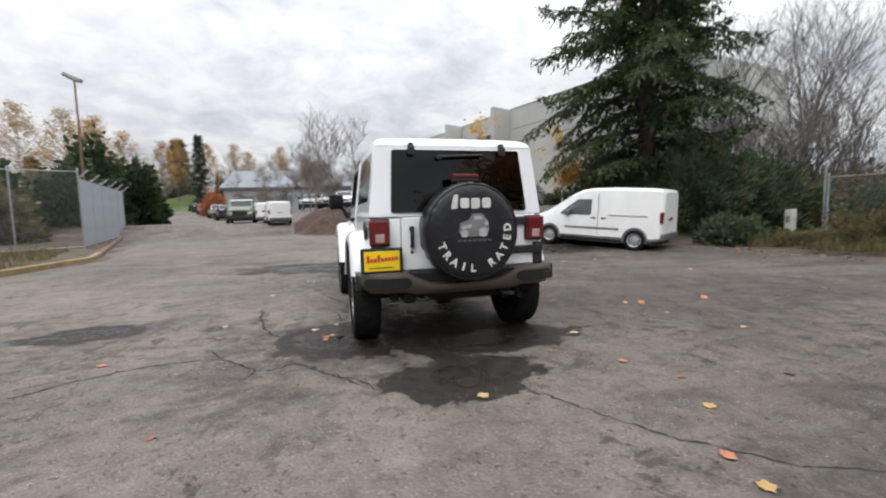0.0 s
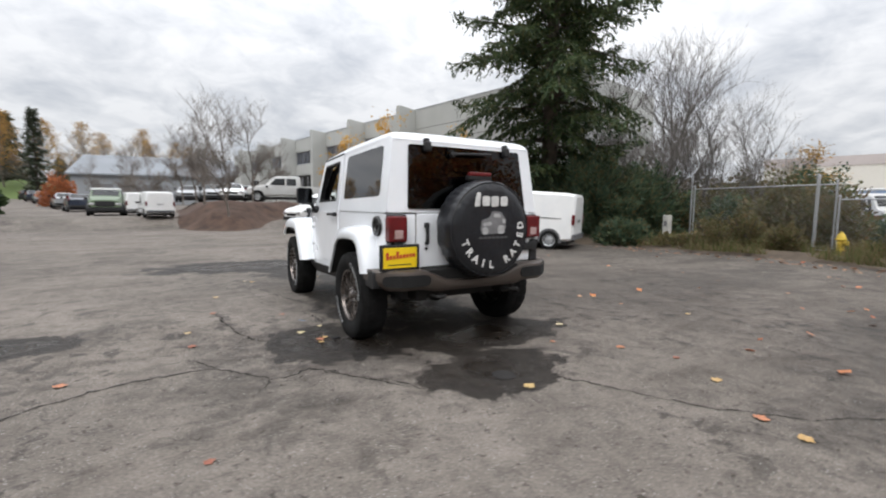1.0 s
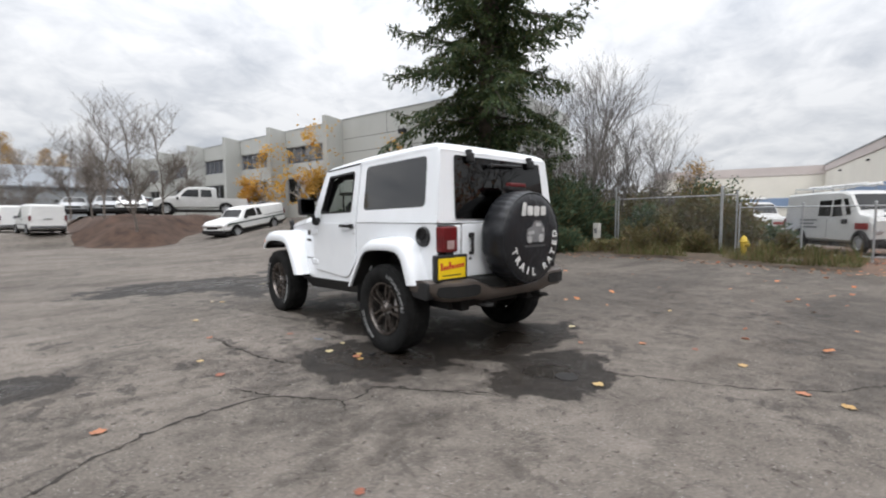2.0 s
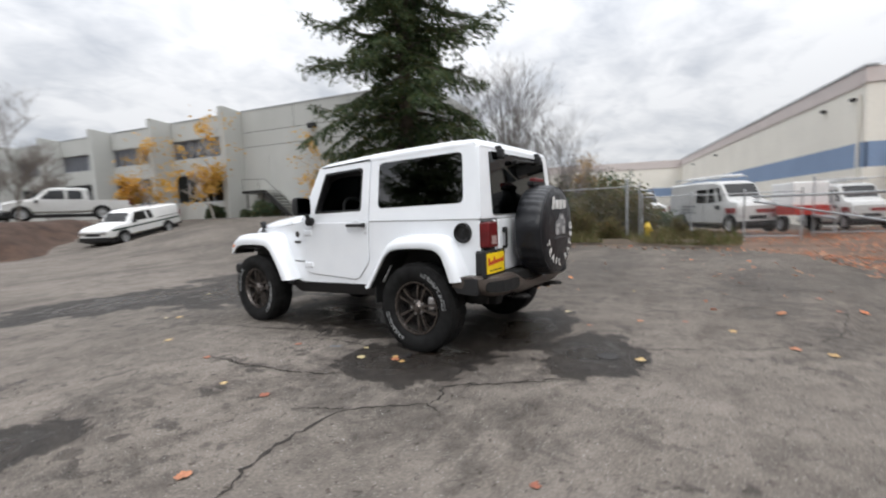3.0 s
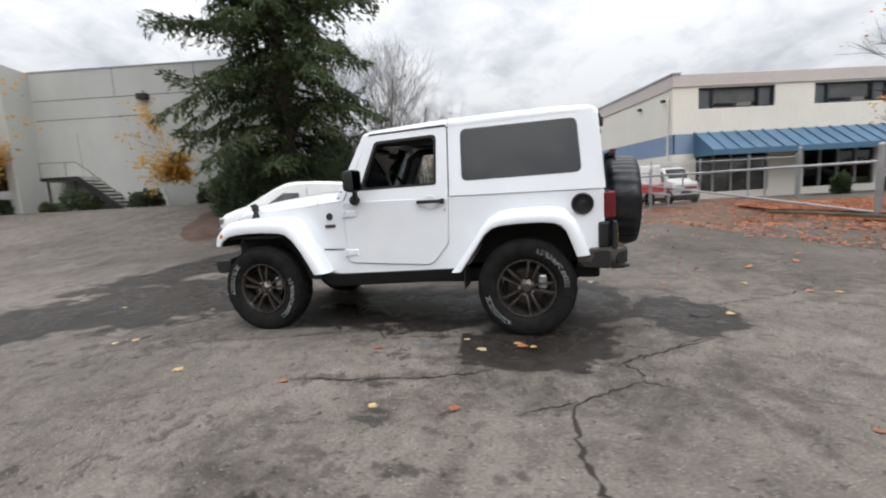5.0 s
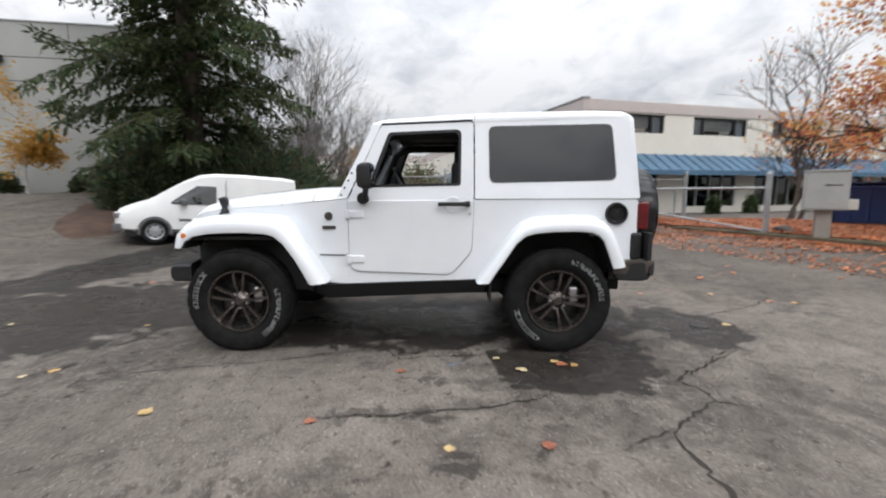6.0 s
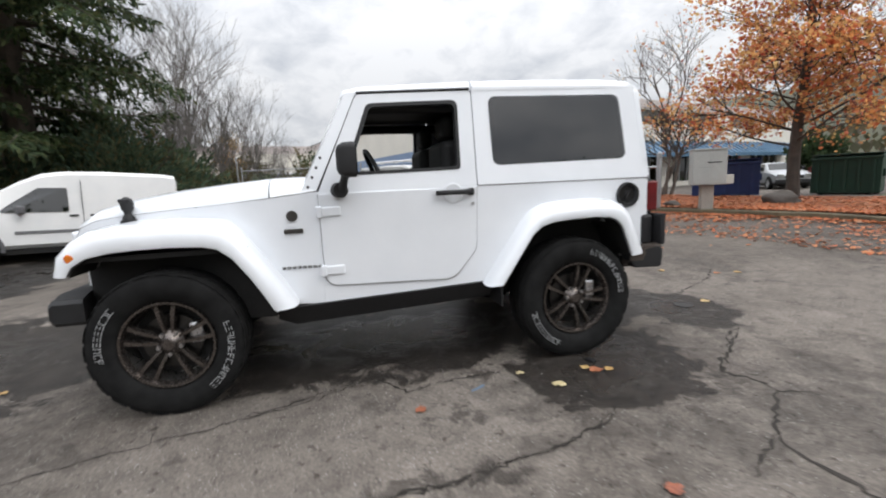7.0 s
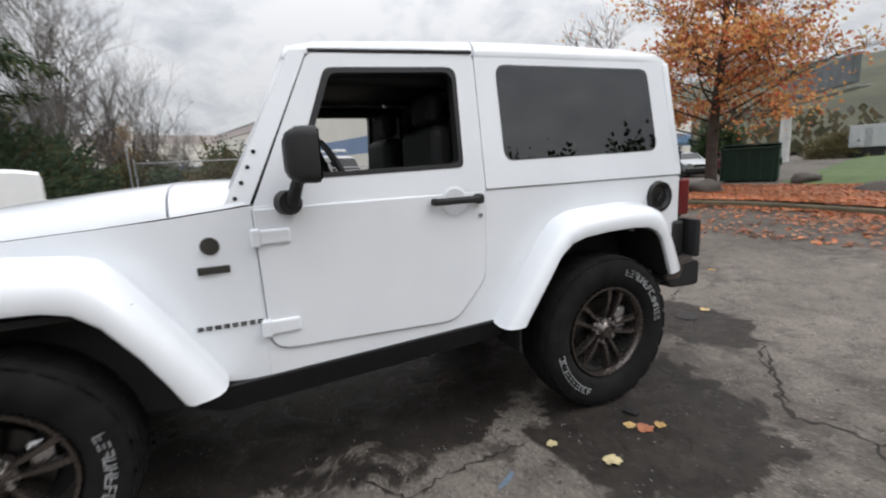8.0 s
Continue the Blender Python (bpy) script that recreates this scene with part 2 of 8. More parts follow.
# wet stains; the ellipse beneath the car also paints in its shade
wet_shade = pools(((-1.2, -0.02, 0.46, 0.64), (-0.85, -0.15, 0.4, 0.6), (-0.22, -1.32, 0.60, 0.46), (0.25, -0.5, 1.0, 0.5), (-0.05, 1.2, 0.85, 1.7), (0.2, 4.7, 1.5, 1.6), (-1.2, 5.6, 1.8, 0.9), (-3.55, 1.0, 0.6, 0.36), (3.5, 6.4, 3.4, 0.9)), 1.7)
damp = pools(((-1.5, 0.15, 0.8, 0.8), (-0.9, -0.8, 0.9, 0.8), (-1.69, -1.17, 0.2, 0.13), (-1.75, -0.95, 0.6, 0.7), (-2.72, 1.32, 0.5, 0.34), (-1.85, -0.5, 0.5, 0.4), (-3.0, 0.95, 0.3, 0.4), (-2.9, -1.9, 0.5, 0.3), (-0.6, 3.4, 1.0, 0.7), (3.7, -2.6, 2.6, 0.6), (5.6, 0.2, 3.2, 0.9), (-3.6, 0.2, 0.7, 0.6), (1.2, -3.0, 0.9, 0.5)), 3.2)
# long streaks of older patching and tyre dirt, across the yard
turned = asphalt.n.new("ShaderNodeMapping")
turned.inputs["Rotation"].default_value, turned.inputs["Scale"].default_value = (0, 0, radians(24)), (0.35, 1.5, 1.0)
asphalt.l.new(av, turned.inputs[0])
streak = asphalt.noise(turned.outputs[0], 0.9, 6, 0.62, 0.7)
col = asphalt.mix(col, asphalt.mix(col, (0.60, 0.58, 0.565), 1.0, "MULTIPLY"), asphalt.ramp(streak, (0.52, 0.0), (0.66, 0.62)))
wet_shade_mask = asphalt.ramp(wet_shade, (0.90, 1.0), (1.0, 0.0))
dampmask = asphalt.math("MULTIPLY", asphalt.ramp(damp, (0.6, 0.5), (1.15, 0.0)), asphalt.ramp(blotch, (0.40, 1.0), (0.62, 0.35)))
# small dark stains left by leaves and drips, here and there
drip = asphalt.n.new("ShaderNodeTexVoronoi")
drip.inputs["Scale"].default_value = 2.3
shaken = asphalt.n.new("ShaderNodeVectorMath")
shaken.operation = "MULTIPLY_ADD"
shaken.inputs[1].default_value = (0.16, 0.16, 0.16)
wobble = asphalt.n.new("ShaderNodeTexNoise")
wobble.inputs["Scale"].default_value, wobble.inputs["Detail"].default_value = 9.0, 4.0
asphalt.l.new(av, wobble.inputs["Vector"])
asphalt.l.new(wobble.outputs["Color"], shaken.inputs[0])
asphalt.l.new(av, shaken.inputs[2])
asphalt.l.new(shaken.outputs[0], drip.inputs["Vector"])
cell = asphalt.n.new("ShaderNodeSeparateColor")
asphalt.l.new(drip.outputs["Color"], cell.inputs[0])
reach = asphalt.math("MULTIPLY", asphalt.ramp(cell.outputs[0], (0.45, 0.0), (1.0, 0.24)), asphalt.ramp(cluster, (0.40, 0.35), (0.58, 1.0)))
dripmask = asphalt.ramp(asphalt.math("SUBTRACT", reach, drip.outputs["Distance"]), (0.0, 0.0), (0.05, 0.62))
spots = asphalt.math("MULTIPLY", asphalt.ramp(asphalt.noise(av, 4.6, 7, 0.70, 0.4), (0.545, 0.0), (0.60, 0.72)), asphalt.ramp(cluster, (0.42, 0.1), (0.58, 1.0)))
mask = asphalt.math("MAXIMUM", asphalt.math("MAXIMUM", asphalt.math("MULTIPLY", wet_shade_mask, asphalt.ramp(blotch, (0.36, 1.0), (0.66, 0.90))), asphalt.math("MAXIMUM", dampmask, dripmask)), spots)
col = asphalt.mix(col, asphalt.mix(col, (0.10, 0.085, 0.072), 1.0, "MULTIPLY"), mask)
# pale specks on top, wet or dry: stone chips, grit and painted wet glints
chip_glint = asphalt.voronoi(av, 34)
col = asphalt.mix(col, (0.40, 0.39, 0.37), asphalt.math("MULTIPLY", asphalt.ramp(chip_glint, (0.10, 1.0), (0.16, 0.0)), asphalt.ramp(asphalt.noise(av, 5.0, 4, 0.6), (0.47, 0.0), (0.60, 0.85))))
asphalt.base(col)
asphalt.rough(asphalt.math("MULTIPLY", asphalt.ramp(mask, (0.0, 0.9), (1.0, 0.60)), asphalt.ramp(wet_shade, (0.30, 0.35), (0.62, 1.0))))
asphalt.bump(asphalt.math("ADD", asphalt.math("MULTIPLY", grit, 0.45), asphalt.math("ADD", asphalt.math("MULTIPLY", blotch, 0.5), asphalt.math("MULTIPLY", pit, -0.5))), 0.9, 0.024)
ASPHALT = asphalt.m
CRACK = plain("crack_shadow_grit", (0.024, 0.020, 0.016), 0.95, vary=0.3, scale=30)
concrete = Mat("grey_painted_concrete", 0.85)
cv = concrete.world()
concrete.base(concrete.mix(concrete.ramp(concrete.noise(cv, 0.25, 5, 0.6), (0.3, (0.40, 0.405, 0.385)), (0.7, (0.47, 0.475, 0.455))), concrete.ramp(concrete.noise(concrete.world((1.0, 1.0, 0.2)), 1.0, 6), (0.3, 0.95), (0.7, 1.02)), 1.0, "MULTIPLY"))
concrete.bump(concrete.noise(cv, 30, 3), 0.2, 0.004)
CONCRETE = concrete.m
CREAM = plain("cream_wall_paint", (0.74, 0.71, 0.64), 0.8, vary=0.06, scale=2, kind="Object")
PINK = plain("pale_pink_parapet_paint", (0.55, 0.49, 0.47), 0.8, vary=0.07, scale=2)
BLUEBAND = plain("blue_grey_wall_paint", (0.21, 0.29, 0.43), 0.8, vary=0.08, scale=2)
AWNING = plain("blue_metal_awning", (0.075, 0.155, 0.245), 0.45, metal=0.2, vary=0.15, scale=3)
KERB = plain("weathered_kerb_concrete", (0.30, 0.28, 0.25), 0.9, vary=0.25, scale=10)
LEAFKERBMAT = plain("leaf_stained_kerb_concrete", (0.105, 0.088, 0.055), 0.9, vary=0.4, scale=10)
KERBYEL = plain("worn_yellow_kerb_paint", (0.25, 0.185, 0.09), 0.85, vary=0.35, scale=12)
MULCH = plain("red_brown_bark_mulch", (0.066, 0.038, 0.026), 0.95, vary=0.5, scale=9, bump=0.8, kind="Object")
SOIL = plain("verge_soil", (0.085, 0.062, 0.042), 0.95, vary=0.45, scale=6, bump=0.6)
BARK = plain("grey_brown_bark", (0.085, 0.068, 0.055), 0.9, vary=0.35, scale=14, bump=0.6)
GREYTWIG = plain("dark_bare_twigs", (0.105, 0.088, 0.075), 0.9, vary=0.3, scale=10)
PALETWIG = plain("grey_bare_twigs", (0.17, 0.155, 0.145), 0.9, vary=0.3, scale=10)
BIRCH = plain("pale_birch_bark", (0.42, 0.40, 0.37), 0.8, vary=0.35, scale=10)
ROADKERB = plain("red_brown_kerb_concrete", (0.17, 0.105, 0.08), 0.9, vary=0.3, scale=8)
TWIG = plain("pale_bare_twigs", (0.165, 0.142, 0.124), 0.9, vary=0.3, scale=10)
GRASS = leafy("verge_grass", (0.07, 0.095, 0.03), (0.12, 0.13, 0.045), (0.19, 0.15, 0.08), (0.17, 0.115, 0.065))
DULLLEAF = leafy("dull_brown_leaves", (0.20, 0.10, 0.06), (0.28, 0.15, 0.09), (0.34, 0.22, 0.14))
SPRUCE = leafy("spruce_needles", (0.032, 0.052, 0.027), (0.050, 0.080, 0.037), (0.085, 0.118, 0.047), (0.105, 0.102, 0.043), rough=0.55, thin=0.35)
JUNIPER = leafy("juniper_needles", (0.045, 0.075, 0.050), (0.078, 0.120, 0.074), (0.115, 0.155, 0.085), (0.15, 0.115, 0.055), thin=0.35)
RUST = leafy("rust_orange_leaves", (0.34, 0.11, 0.05), (0.44, 0.16, 0.06), (0.30, 0.12, 0.07))
MAPLE = leafy("orange_maple_leaves", (0.48, 0.095, 0.07), (0.62, 0.20, 0.10), (0.74, 0.33, 0.13), (0.78, 0.48, 0.18), (0.76, 0.55, 0.24), (0.72, 0.38, 0.14), (0.55, 0.15, 0.08), rough=0.5, thin=0.6)
DARKBARK = plain("dark_maple_bark", (0.060, 0.050, 0.042), 0.9, vary=0.35, scale=14, bump=0.6)
FALLEN = leafy("fallen_orange_leaves", (0.42, 0.11, 0.05), (0.54, 0.18, 0.075), (0.60, 0.25, 0.11), (0.40, 0.16, 0.09), (0.30, 0.11, 0.06), (0.56, 0.33, 0.20), rough=0.55)
YELLEAF = leafy("yellow_birch_leaves", (0.56, 0.32, 0.07), (0.66, 0.42, 0.11), (0.58, 0.33, 0.08), thin=0.5)
SCRUB = leafy("brown_scrub_leaves", (0.13, 0.10, 0.06), (0.17, 0.145, 0.07), (0.10, 0.115, 0.05), (0.21, 0.14, 0.07))
# greens lightened so that distant haze is part of the colour
FARGREEN = leafy("hazed_conifer_needles", (0.05, 0.065, 0.045), (0.07, 0.085, 0.055), (0.085, 0.095, 0.06), world_scale=0.3)
FARGOLD = leafy("far_golden_leaves", (0.42, 0.25, 0.06), (0.50, 0.30, 0.08), (0.30, 0.22, 0.10), (0.36, 0.18, 0.06), world_scale=0.3)
HEDGE = leafy("dark_hedge_leaves", (0.026, 0.046, 0.022), (0.048, 0.075, 0.032), (0.072, 0.100, 0.044))

# ---- helpers of this scene ----


def part(name, bm, material, parent, label=""):
    """Links a bmesh as one mesh object under a thing or a part."""
    me = bpy.data.meshes.new(name)
    bm.to_mesh(me)
    bm.free()
    ob = new(name, me)
    for m in material if isinstance(material, (list, tuple)) else (material,):
        me.materials.append(m)
    ob.parent = parent
    return tagged(ob, label)


def sheet(x, ya, yb, z0, z1):
    """One pane of window glass that faces -x."""
    bm = bmesh.new()
    bm.faces.new([bm.verts.new(p) for p in ((x, ya, z0), (x, ya, z1), (x, yb, z1), (x, yb, z0))])
    return bm


def thing(name, m, label, category, group="", kind=""):
    ob = new(name)
    ob.matrix_basis = m
    return tagged(ob, label, category, group, kind)


def smooth(ob, angle=40):
    me = ob.data
    for p in me.polygons:
        p.use_smooth = True
    me.set_sharp_from_angle(angle=radians(angle))
    for p in me.polygons:
        if len(p.vertices) > 5 and p.area > 0.01:
            p.use_smooth = False
    return ob


def box(bm, x0, x1, y0, y1, z0, z1, bevel=0.0, seg=2, m=None):
    """A box with rounded edges, added to bm."""
    vs = [bm.verts.new((x, y, z)) for z in (z0, z1) for y in (y0, y1) for x in (x0, x1)]
    fs = [bm.faces.new([vs[i] for i in q]) for q in ((0, 2, 3, 1), (4, 5, 7, 6), (0, 1, 5, 4), (2, 6, 7, 3), (0, 4, 6, 2), (1, 3, 7, 5))]
    geo = vs
    if bevel > 0:
        r = bmesh.ops.bevel(bm, geom=list({e for f in fs for e in f.edges}), offset=bevel, segments=seg, affect="EDGES", profile=0.5)
        geo = list({v for f in r["faces"] for v in f.verts} | {v for v in vs if v.is_valid})
    if m is not None:
        bmesh.ops.transform(bm, matrix=m, verts=geo)
    return bm


def B(*a, **k):
    return box(bmesh.new(), *a, **k)


def grid_faces(bm, rows, closed=False, cap=False):
    """Quads over rows of points."""
    vr = [[bm.verts.new(p) for p in r] for r in rows]
    n = len(vr[0])
    for a, b in zip(vr, vr[1:]):
        for i in range(n if closed else n - 1):
            j = (i + 1) % n
            bm.faces.new((a[i], a[j], b[j], b[i]))
    if cap:
        bm.faces.new(list(reversed(vr[0])))
        bm.faces.new(vr[-1])
    return bm


def fix(bm):
    bmesh.ops.recalc_face_normals(bm, faces=bm.faces)
    return bm


def tube(bm, pts, radii, sides=8, cap=True):
    """A tube along points."""
    pts = [Vector(p) for p in pts]
    rows = []
    for i, p in enumerate(pts):
        d = (pts[min(i + 1, len(pts) - 1)] - pts[max(i - 1, 0)]).normalized()
        a = d.orthogonal().normalized() if i == 0 else (a - d * a.dot(d)).normalized()
        b = d.cross(a)
        r = radii[i] if isinstance(radii, (list, tuple)) else radii
        rows.append([p + (a * math.cos(t) + b * math.sin(t)) * r for t in (2 * math.pi * k / sides for k in range(sides))])
    return grid_faces(bm, rows, True, cap)


def T(pts, r, sides=8):
    return tube(bmesh.new(), pts, r, sides)


def lathe(bm, prof, n=48, axis="x", centre=(0, 0, 0), close=False):
    """Turns (offset along the axis, radius) points round an axis."""
    rows = []
    for k in range(n + 1):
        a = 2 * math.pi * k / n
        c, s = math.cos(a), math.sin(a)
        row = []
        for u, r in prof:
            p = {"x": (u, r * c, r * s), "y": (r * c, u, r * s), "z": (r * c, r * s, u)}[axis]
            row.append(Vector(p) + Vector(centre))
        rows.append(row)
    vr = [[bm.verts.new(p) for p in r] for r in rows[:-1]]
    m = len(prof)
    for k in range(n):
        a, b = vr[k], vr[(k + 1) % n]
        for i in range(m if close else m - 1):
            j = (i + 1) % m
            bm.faces.new((a[i], a[j], b[j], b[i]))
    return fix(bm)


def round_poly(pts, r, seg=5):
    """The corners of a 2D polygon rounded off."""
    out, n = [], len(pts)
    for i in range(n):
        p, a, b = (Vector((*pts[k % n], 0)) for k in (i, i - 1, i + 1))
        rr = r[i] if isinstance(r, (list, tuple)) else r
        da, db = (a - p).normalized(), (b - p).normalized()
        half = da.angle(db) / 2
        cut = min(rr / max(math.tan(half), 0.05), (a - p).length * 0.48, (b - p).length * 0.48)
        p0, p1 = p + da * cut, p + db * cut
        for k in range(seg + 1):
            t = k / seg
            q = p0 * (1 - t) ** 2 + p * 2 * t * (1 - t) + p1 * t * t
            out.append((q.x, q.y))
    return out


def slab(bm, poly, f0, f1, bevel=0.0):
    """A plate: the 2D polygon carried to 3D by f0 (one face) and f1 (the other)."""
    a, b = [bm.verts.new(f0(*p)) for p in poly], [bm.verts.new(f1(*p)) for p in poly]
    n = len(poly)
    fa = bm.faces.new(a)
    fb = bm.faces.new(list(reversed(b)))
    for i in range(n):
        j = (i + 1) % n
        bm.faces.new((a[j], a[i], b[i], b[j]))
    fix(bm)
    if bevel:
        bmesh.ops.bevel(bm, geom=list(set(fa.edges) | set(fb.edges)), offset=bevel, segments=2, affect="EDGES", profile=0.5)
    return bm


def rim_plate(bm, outer, inner, f0, f1):
    """A frame between two 2D loops of the same count, with thickness."""
    n = len(outer)
    lo = [[bm.verts.new(f(*p)) for p in loop] for f in (f0, f1) for loop in (outer, inner)]
    for i in range(n):
        j = (i + 1) % n
        for a, b in ((lo[0], lo[1]), (lo[1], lo[3]), (lo[3], lo[2]), (lo[2], lo[0])):
            bm.faces.new((a[i], a[j], b[j], b[i]))
    return fix(bm)


def quads(name, verts, faces, material, parent=None):
    me = bpy.data.meshes.new(name)
    me.from_pydata(verts, [], faces)
    me.materials.append(material)
    ob = new(name, me)
    ob.parent = parent
    return ob


def ease(t):
    t = min(1.0, max(0.0, t))
    return t * t * (3 - 2 * t)


def rise_at(x, y):
    """The ground's height: level round the car, rising to the building, the upper yard, the leafy verge and up the road."""
    along = x + 0.2 * min(y, 18.0)
    level = ease((y - 19) / 4) * (1 - ease((x - 5) / 4))
    along += (8.0 - along) * level
    yard = 1.27 * ease((along - 3.5) / 9.5) * ease((y - 5) / 8)
    verge = 0.16 * ease((-y - 4) / 3) * ease((x + 2) / 5)
    return yard + verge + 0.03 * max(0.0, y - 42) * (1 if y < 200 else 200 / y)


def at_car(x, y, turn=0.0, lift=0.0, size=1.0, base=3.0):
    """A pose on the ground that follows its slope between the axles."""
    a = radians(turn)
    fx, fy = x - math.sin(a) * base * size, y + math.cos(a) * base * size
    h0, h1 = rise_at(x, y), rise_at(fx, fy)
    return pose(x, y, h0 + lift, 0, 0, turn) @ pose(0, 0, 0, math.degrees(math.atan2(h1 - h0, base * size))) @ Matrix.Scale(size, 4)


def at(x, y, turn=0.0, lift=0.0, size=1.0):
    return pose(x, y, rise_at(x, y) + lift, 0, 0, turn) @ Matrix.Scale(size, 4)


# ---- ground ----


def steps(lo, hi, near, far):
    out, v, s = [], 0.0, near
    while v < hi:
        out.append(v)
        v += s
        if v > 45:
            s *= 1.35
    neg, v, s = [], -near, near
    while v > lo:
        neg.append(v)
        v -= s
        if v < -45:
            s *= 1.35
    return sorted(neg) + out


gx, gy = steps(-2500, 2500, 1.5, 0), steps(-2500, 2500, 1.5, 0)
gv = [(x, y, rise_at(x, y) if abs(x) < 200 and y < 300 else rise_at(min(max(x, -200), 200), min(y, 300))) for y in gy for x in gx]
gf = [(j * len(gx) + i, j * len(gx) + i + 1, (j + 1) * len(gx) + i + 1, (j + 1) * len(gx) + i) for j in range(len(gy) - 1) for i in range(len(gx) - 1)]
ground = tagged(quads("ground", gv, gf, ASPHALT), "worn grey asphalt yard with cracks and wet stains", "ground", kind="structure")
smooth(ground)


def strip(name, line, width, z0, z1, material, label, bevel=0.02):
    """A kerb along a line of points."""
    bm = bmesh.new()
    rows = []
    for i, (x, y) in enumerate(line):
        a, b = Vector(line[max(i - 1, 0)]), Vector(line[min(i + 1, len(line) - 1)])
        d = (b - a).normalized()
        nrm = Vector((-d.y, d.x)) * width / 2
        h = rise_at(x, y)
        rows.append([(x + nrm.x * k, y + nrm.y * k, h + z) for k, z in ((1, z0), (1, z1 - bevel), (1 - 2 * bevel / width, z1), (-1 + 2 * bevel / width, z1), (-1, z1 - bevel), (-1, z0))])
    grid_faces(bm, rows, True, True)
    return tagged(part(name, fix(bm), material, None, label), category="kerb", kind="structure")


def field(name, poly, lift, material, label, category, step=0.7, rough=0.04, edge=0.5):
    """A patch of ground inside a polygon, raised a little and uneven; it slopes to the ground at its rim."""
    xs, ys = [p[0] for p in poly], [p[1] for p in poly]

    def inside(x, y):
        c, n = False, len(poly)
        for i in range(n):
            (x1, y1), (x2, y2) = poly[i], poly[i - 1]
            if (y1 > y) != (y2 > y) and x < (x2 - x1) * (y - y1) / (y2 - y1) + x1:
                c = not c
        return c

    def away(x, y):
        best, n = 1e9, len(poly)
        for i in range(n):
            a, b, p = Vector(poly[i - 1]), Vector(poly[i]), Vector((x, y))
            d = b - a
            best = min(best, (p - a - d * max(0, min(1, (p - a).dot(d) / max(d.length_squared, 1e-9)))).length)
        return best

    nx, ny = int((max(xs) - min(xs)) / step) + 2, int((max(ys) - min(ys)) / step) + 2
    vs, idx, fs = [], {}, []
    for j in range(ny):
        for i in range(nx):
            x, y = min(xs) + i * step, min(ys) + j * step
            k = 1 if inside(x, y) else -1
            d = k * away(x, y)
            if d > -step * 1.5:
                t = max(0.0, min(1.0, d / edge))
                idx[i, j] = len(vs)
                vs.append((x, y, rise_at(x, y) - 0.03 + (lift + 0.03) * t * t * (3 - 2 * t) + (rough * noise.noise((x * 0.9, y * 0.9, 3)) * t)))
    for (i, j) in idx:
        q = [(i, j), (i + 1, j), (i + 1, j + 1), (i, j + 1)]
        if all(p in idx for p in q):
            fs.append([idx[p] for p in q])
    ob = tagged(quads(name, vs, fs, material), label, category, kind="structure")
    return smooth(ob, 80)


# verge and kerb along the leafy side, the gateway and the fence
LEAFKERB = [(9.2, -5.9), (7.9, -6.25), (5.3, -6.9), (3.05, -7.55), (1.0, -7.8), (-1.5, -8.1), (-9.0, -9.0), (-30, -11)]
strip("kerb_leafy_side", LEAFKERB, 0.13, -0.1, 0.115, LEAFKERBMAT, "weathered concrete kerb half buried in leaves")
field("leafy_verge", [(9.2, -6.0), (7.9, -6.35), (5.3, -7.0), (3.05, -7.65), (1.0, -7.9), (-1.5, -8.2), (-9, -9.1), (-30, -11.1), (-30, -14.4), (4.5, -12.6), (10.5, -12.5), (12.5, -8)], 0.11, SOIL, "soil verge strewn with orange leaves", "verge", edge=0.3)
field("lawn", [(6.4, -15.6), (13.3, -33.9), (24, -62), (-25, -62), (-25, -13.9), (0.5, -13.0), (3.6, -13.4)], 0.16, plain("short_green_lawn", (0.062, 0.095, 0.027), 0.95, vary=0.35, scale=5, bump=0.7), "short green lawn", "lawn", step=1.0)
field("gateway_drive", [(9.3, -2.0), (7.2, -4.6), (8.0, -6.0), (11, -9.5), (19.5, -10.5), (19.5, 0.4), (12.6, -1.2)], 0.03, plain("red_brown_gateway_earth", (0.12, 0.075, 0.052), 0.95, vary=0.4, scale=4, bump=0.6), "earth gateway covered with fallen leaves", "drive", edge=0.6)
field("weedy_verge", [(8.6, 9.5), (8.9, 5.6), (10.3, 3.6), (10.0, 0.5), (9.6, -2.4), (12.8, -1.4), (14.5, 5), (16.5, 9.5), (17.5, 17), (12, 15.5)], 0.14, SOIL, "weedy soil verge under the trees", "verge", edge=0.5)
field("mulch_verge", [(4.9, 9.0), (5.4, 10.0), (6.6, 10.9), (8.2, 11.4), (10.2, 11.6), (12, 9), (9.0, 7.6), (7.2, 8.6), (6.0, 8.7)], 0.10, MULCH, "uneven brown mulch verge under the spruce", "verge", step=0.35, rough=0.10, edge=0.8)
field("fence_verge", [(-8.9, -4.0), (-8.7, 3.0), (-7.75, 7.04), (-7.25, 9.6), (-7.7, 11.2), (-10.5, 20), (-14.0, 32), (-18, 45), (-40, 45), (-40, -4)], 0.12, SOIL, "rough verge behind the kerb", "verge", step=0.9, edge=0.25)
strip("kerb_fence_side", [(-8.8, -4.0), (-8.6, 3.0), (-7.67, 7.04), (-7.15, 9.6), (-7.6, 11.2)], 0.16, -0.1, 0.14, KERBYEL, "kerb with worn yellow paint")
strip("kerb_road_side", [(-7.6, 11.2), (-10.4, 20), (-13.9, 32), (-17.9, 45)], 0.16, -0.1, 0.14, ROADKERB, "red brown concrete kerb along the road")
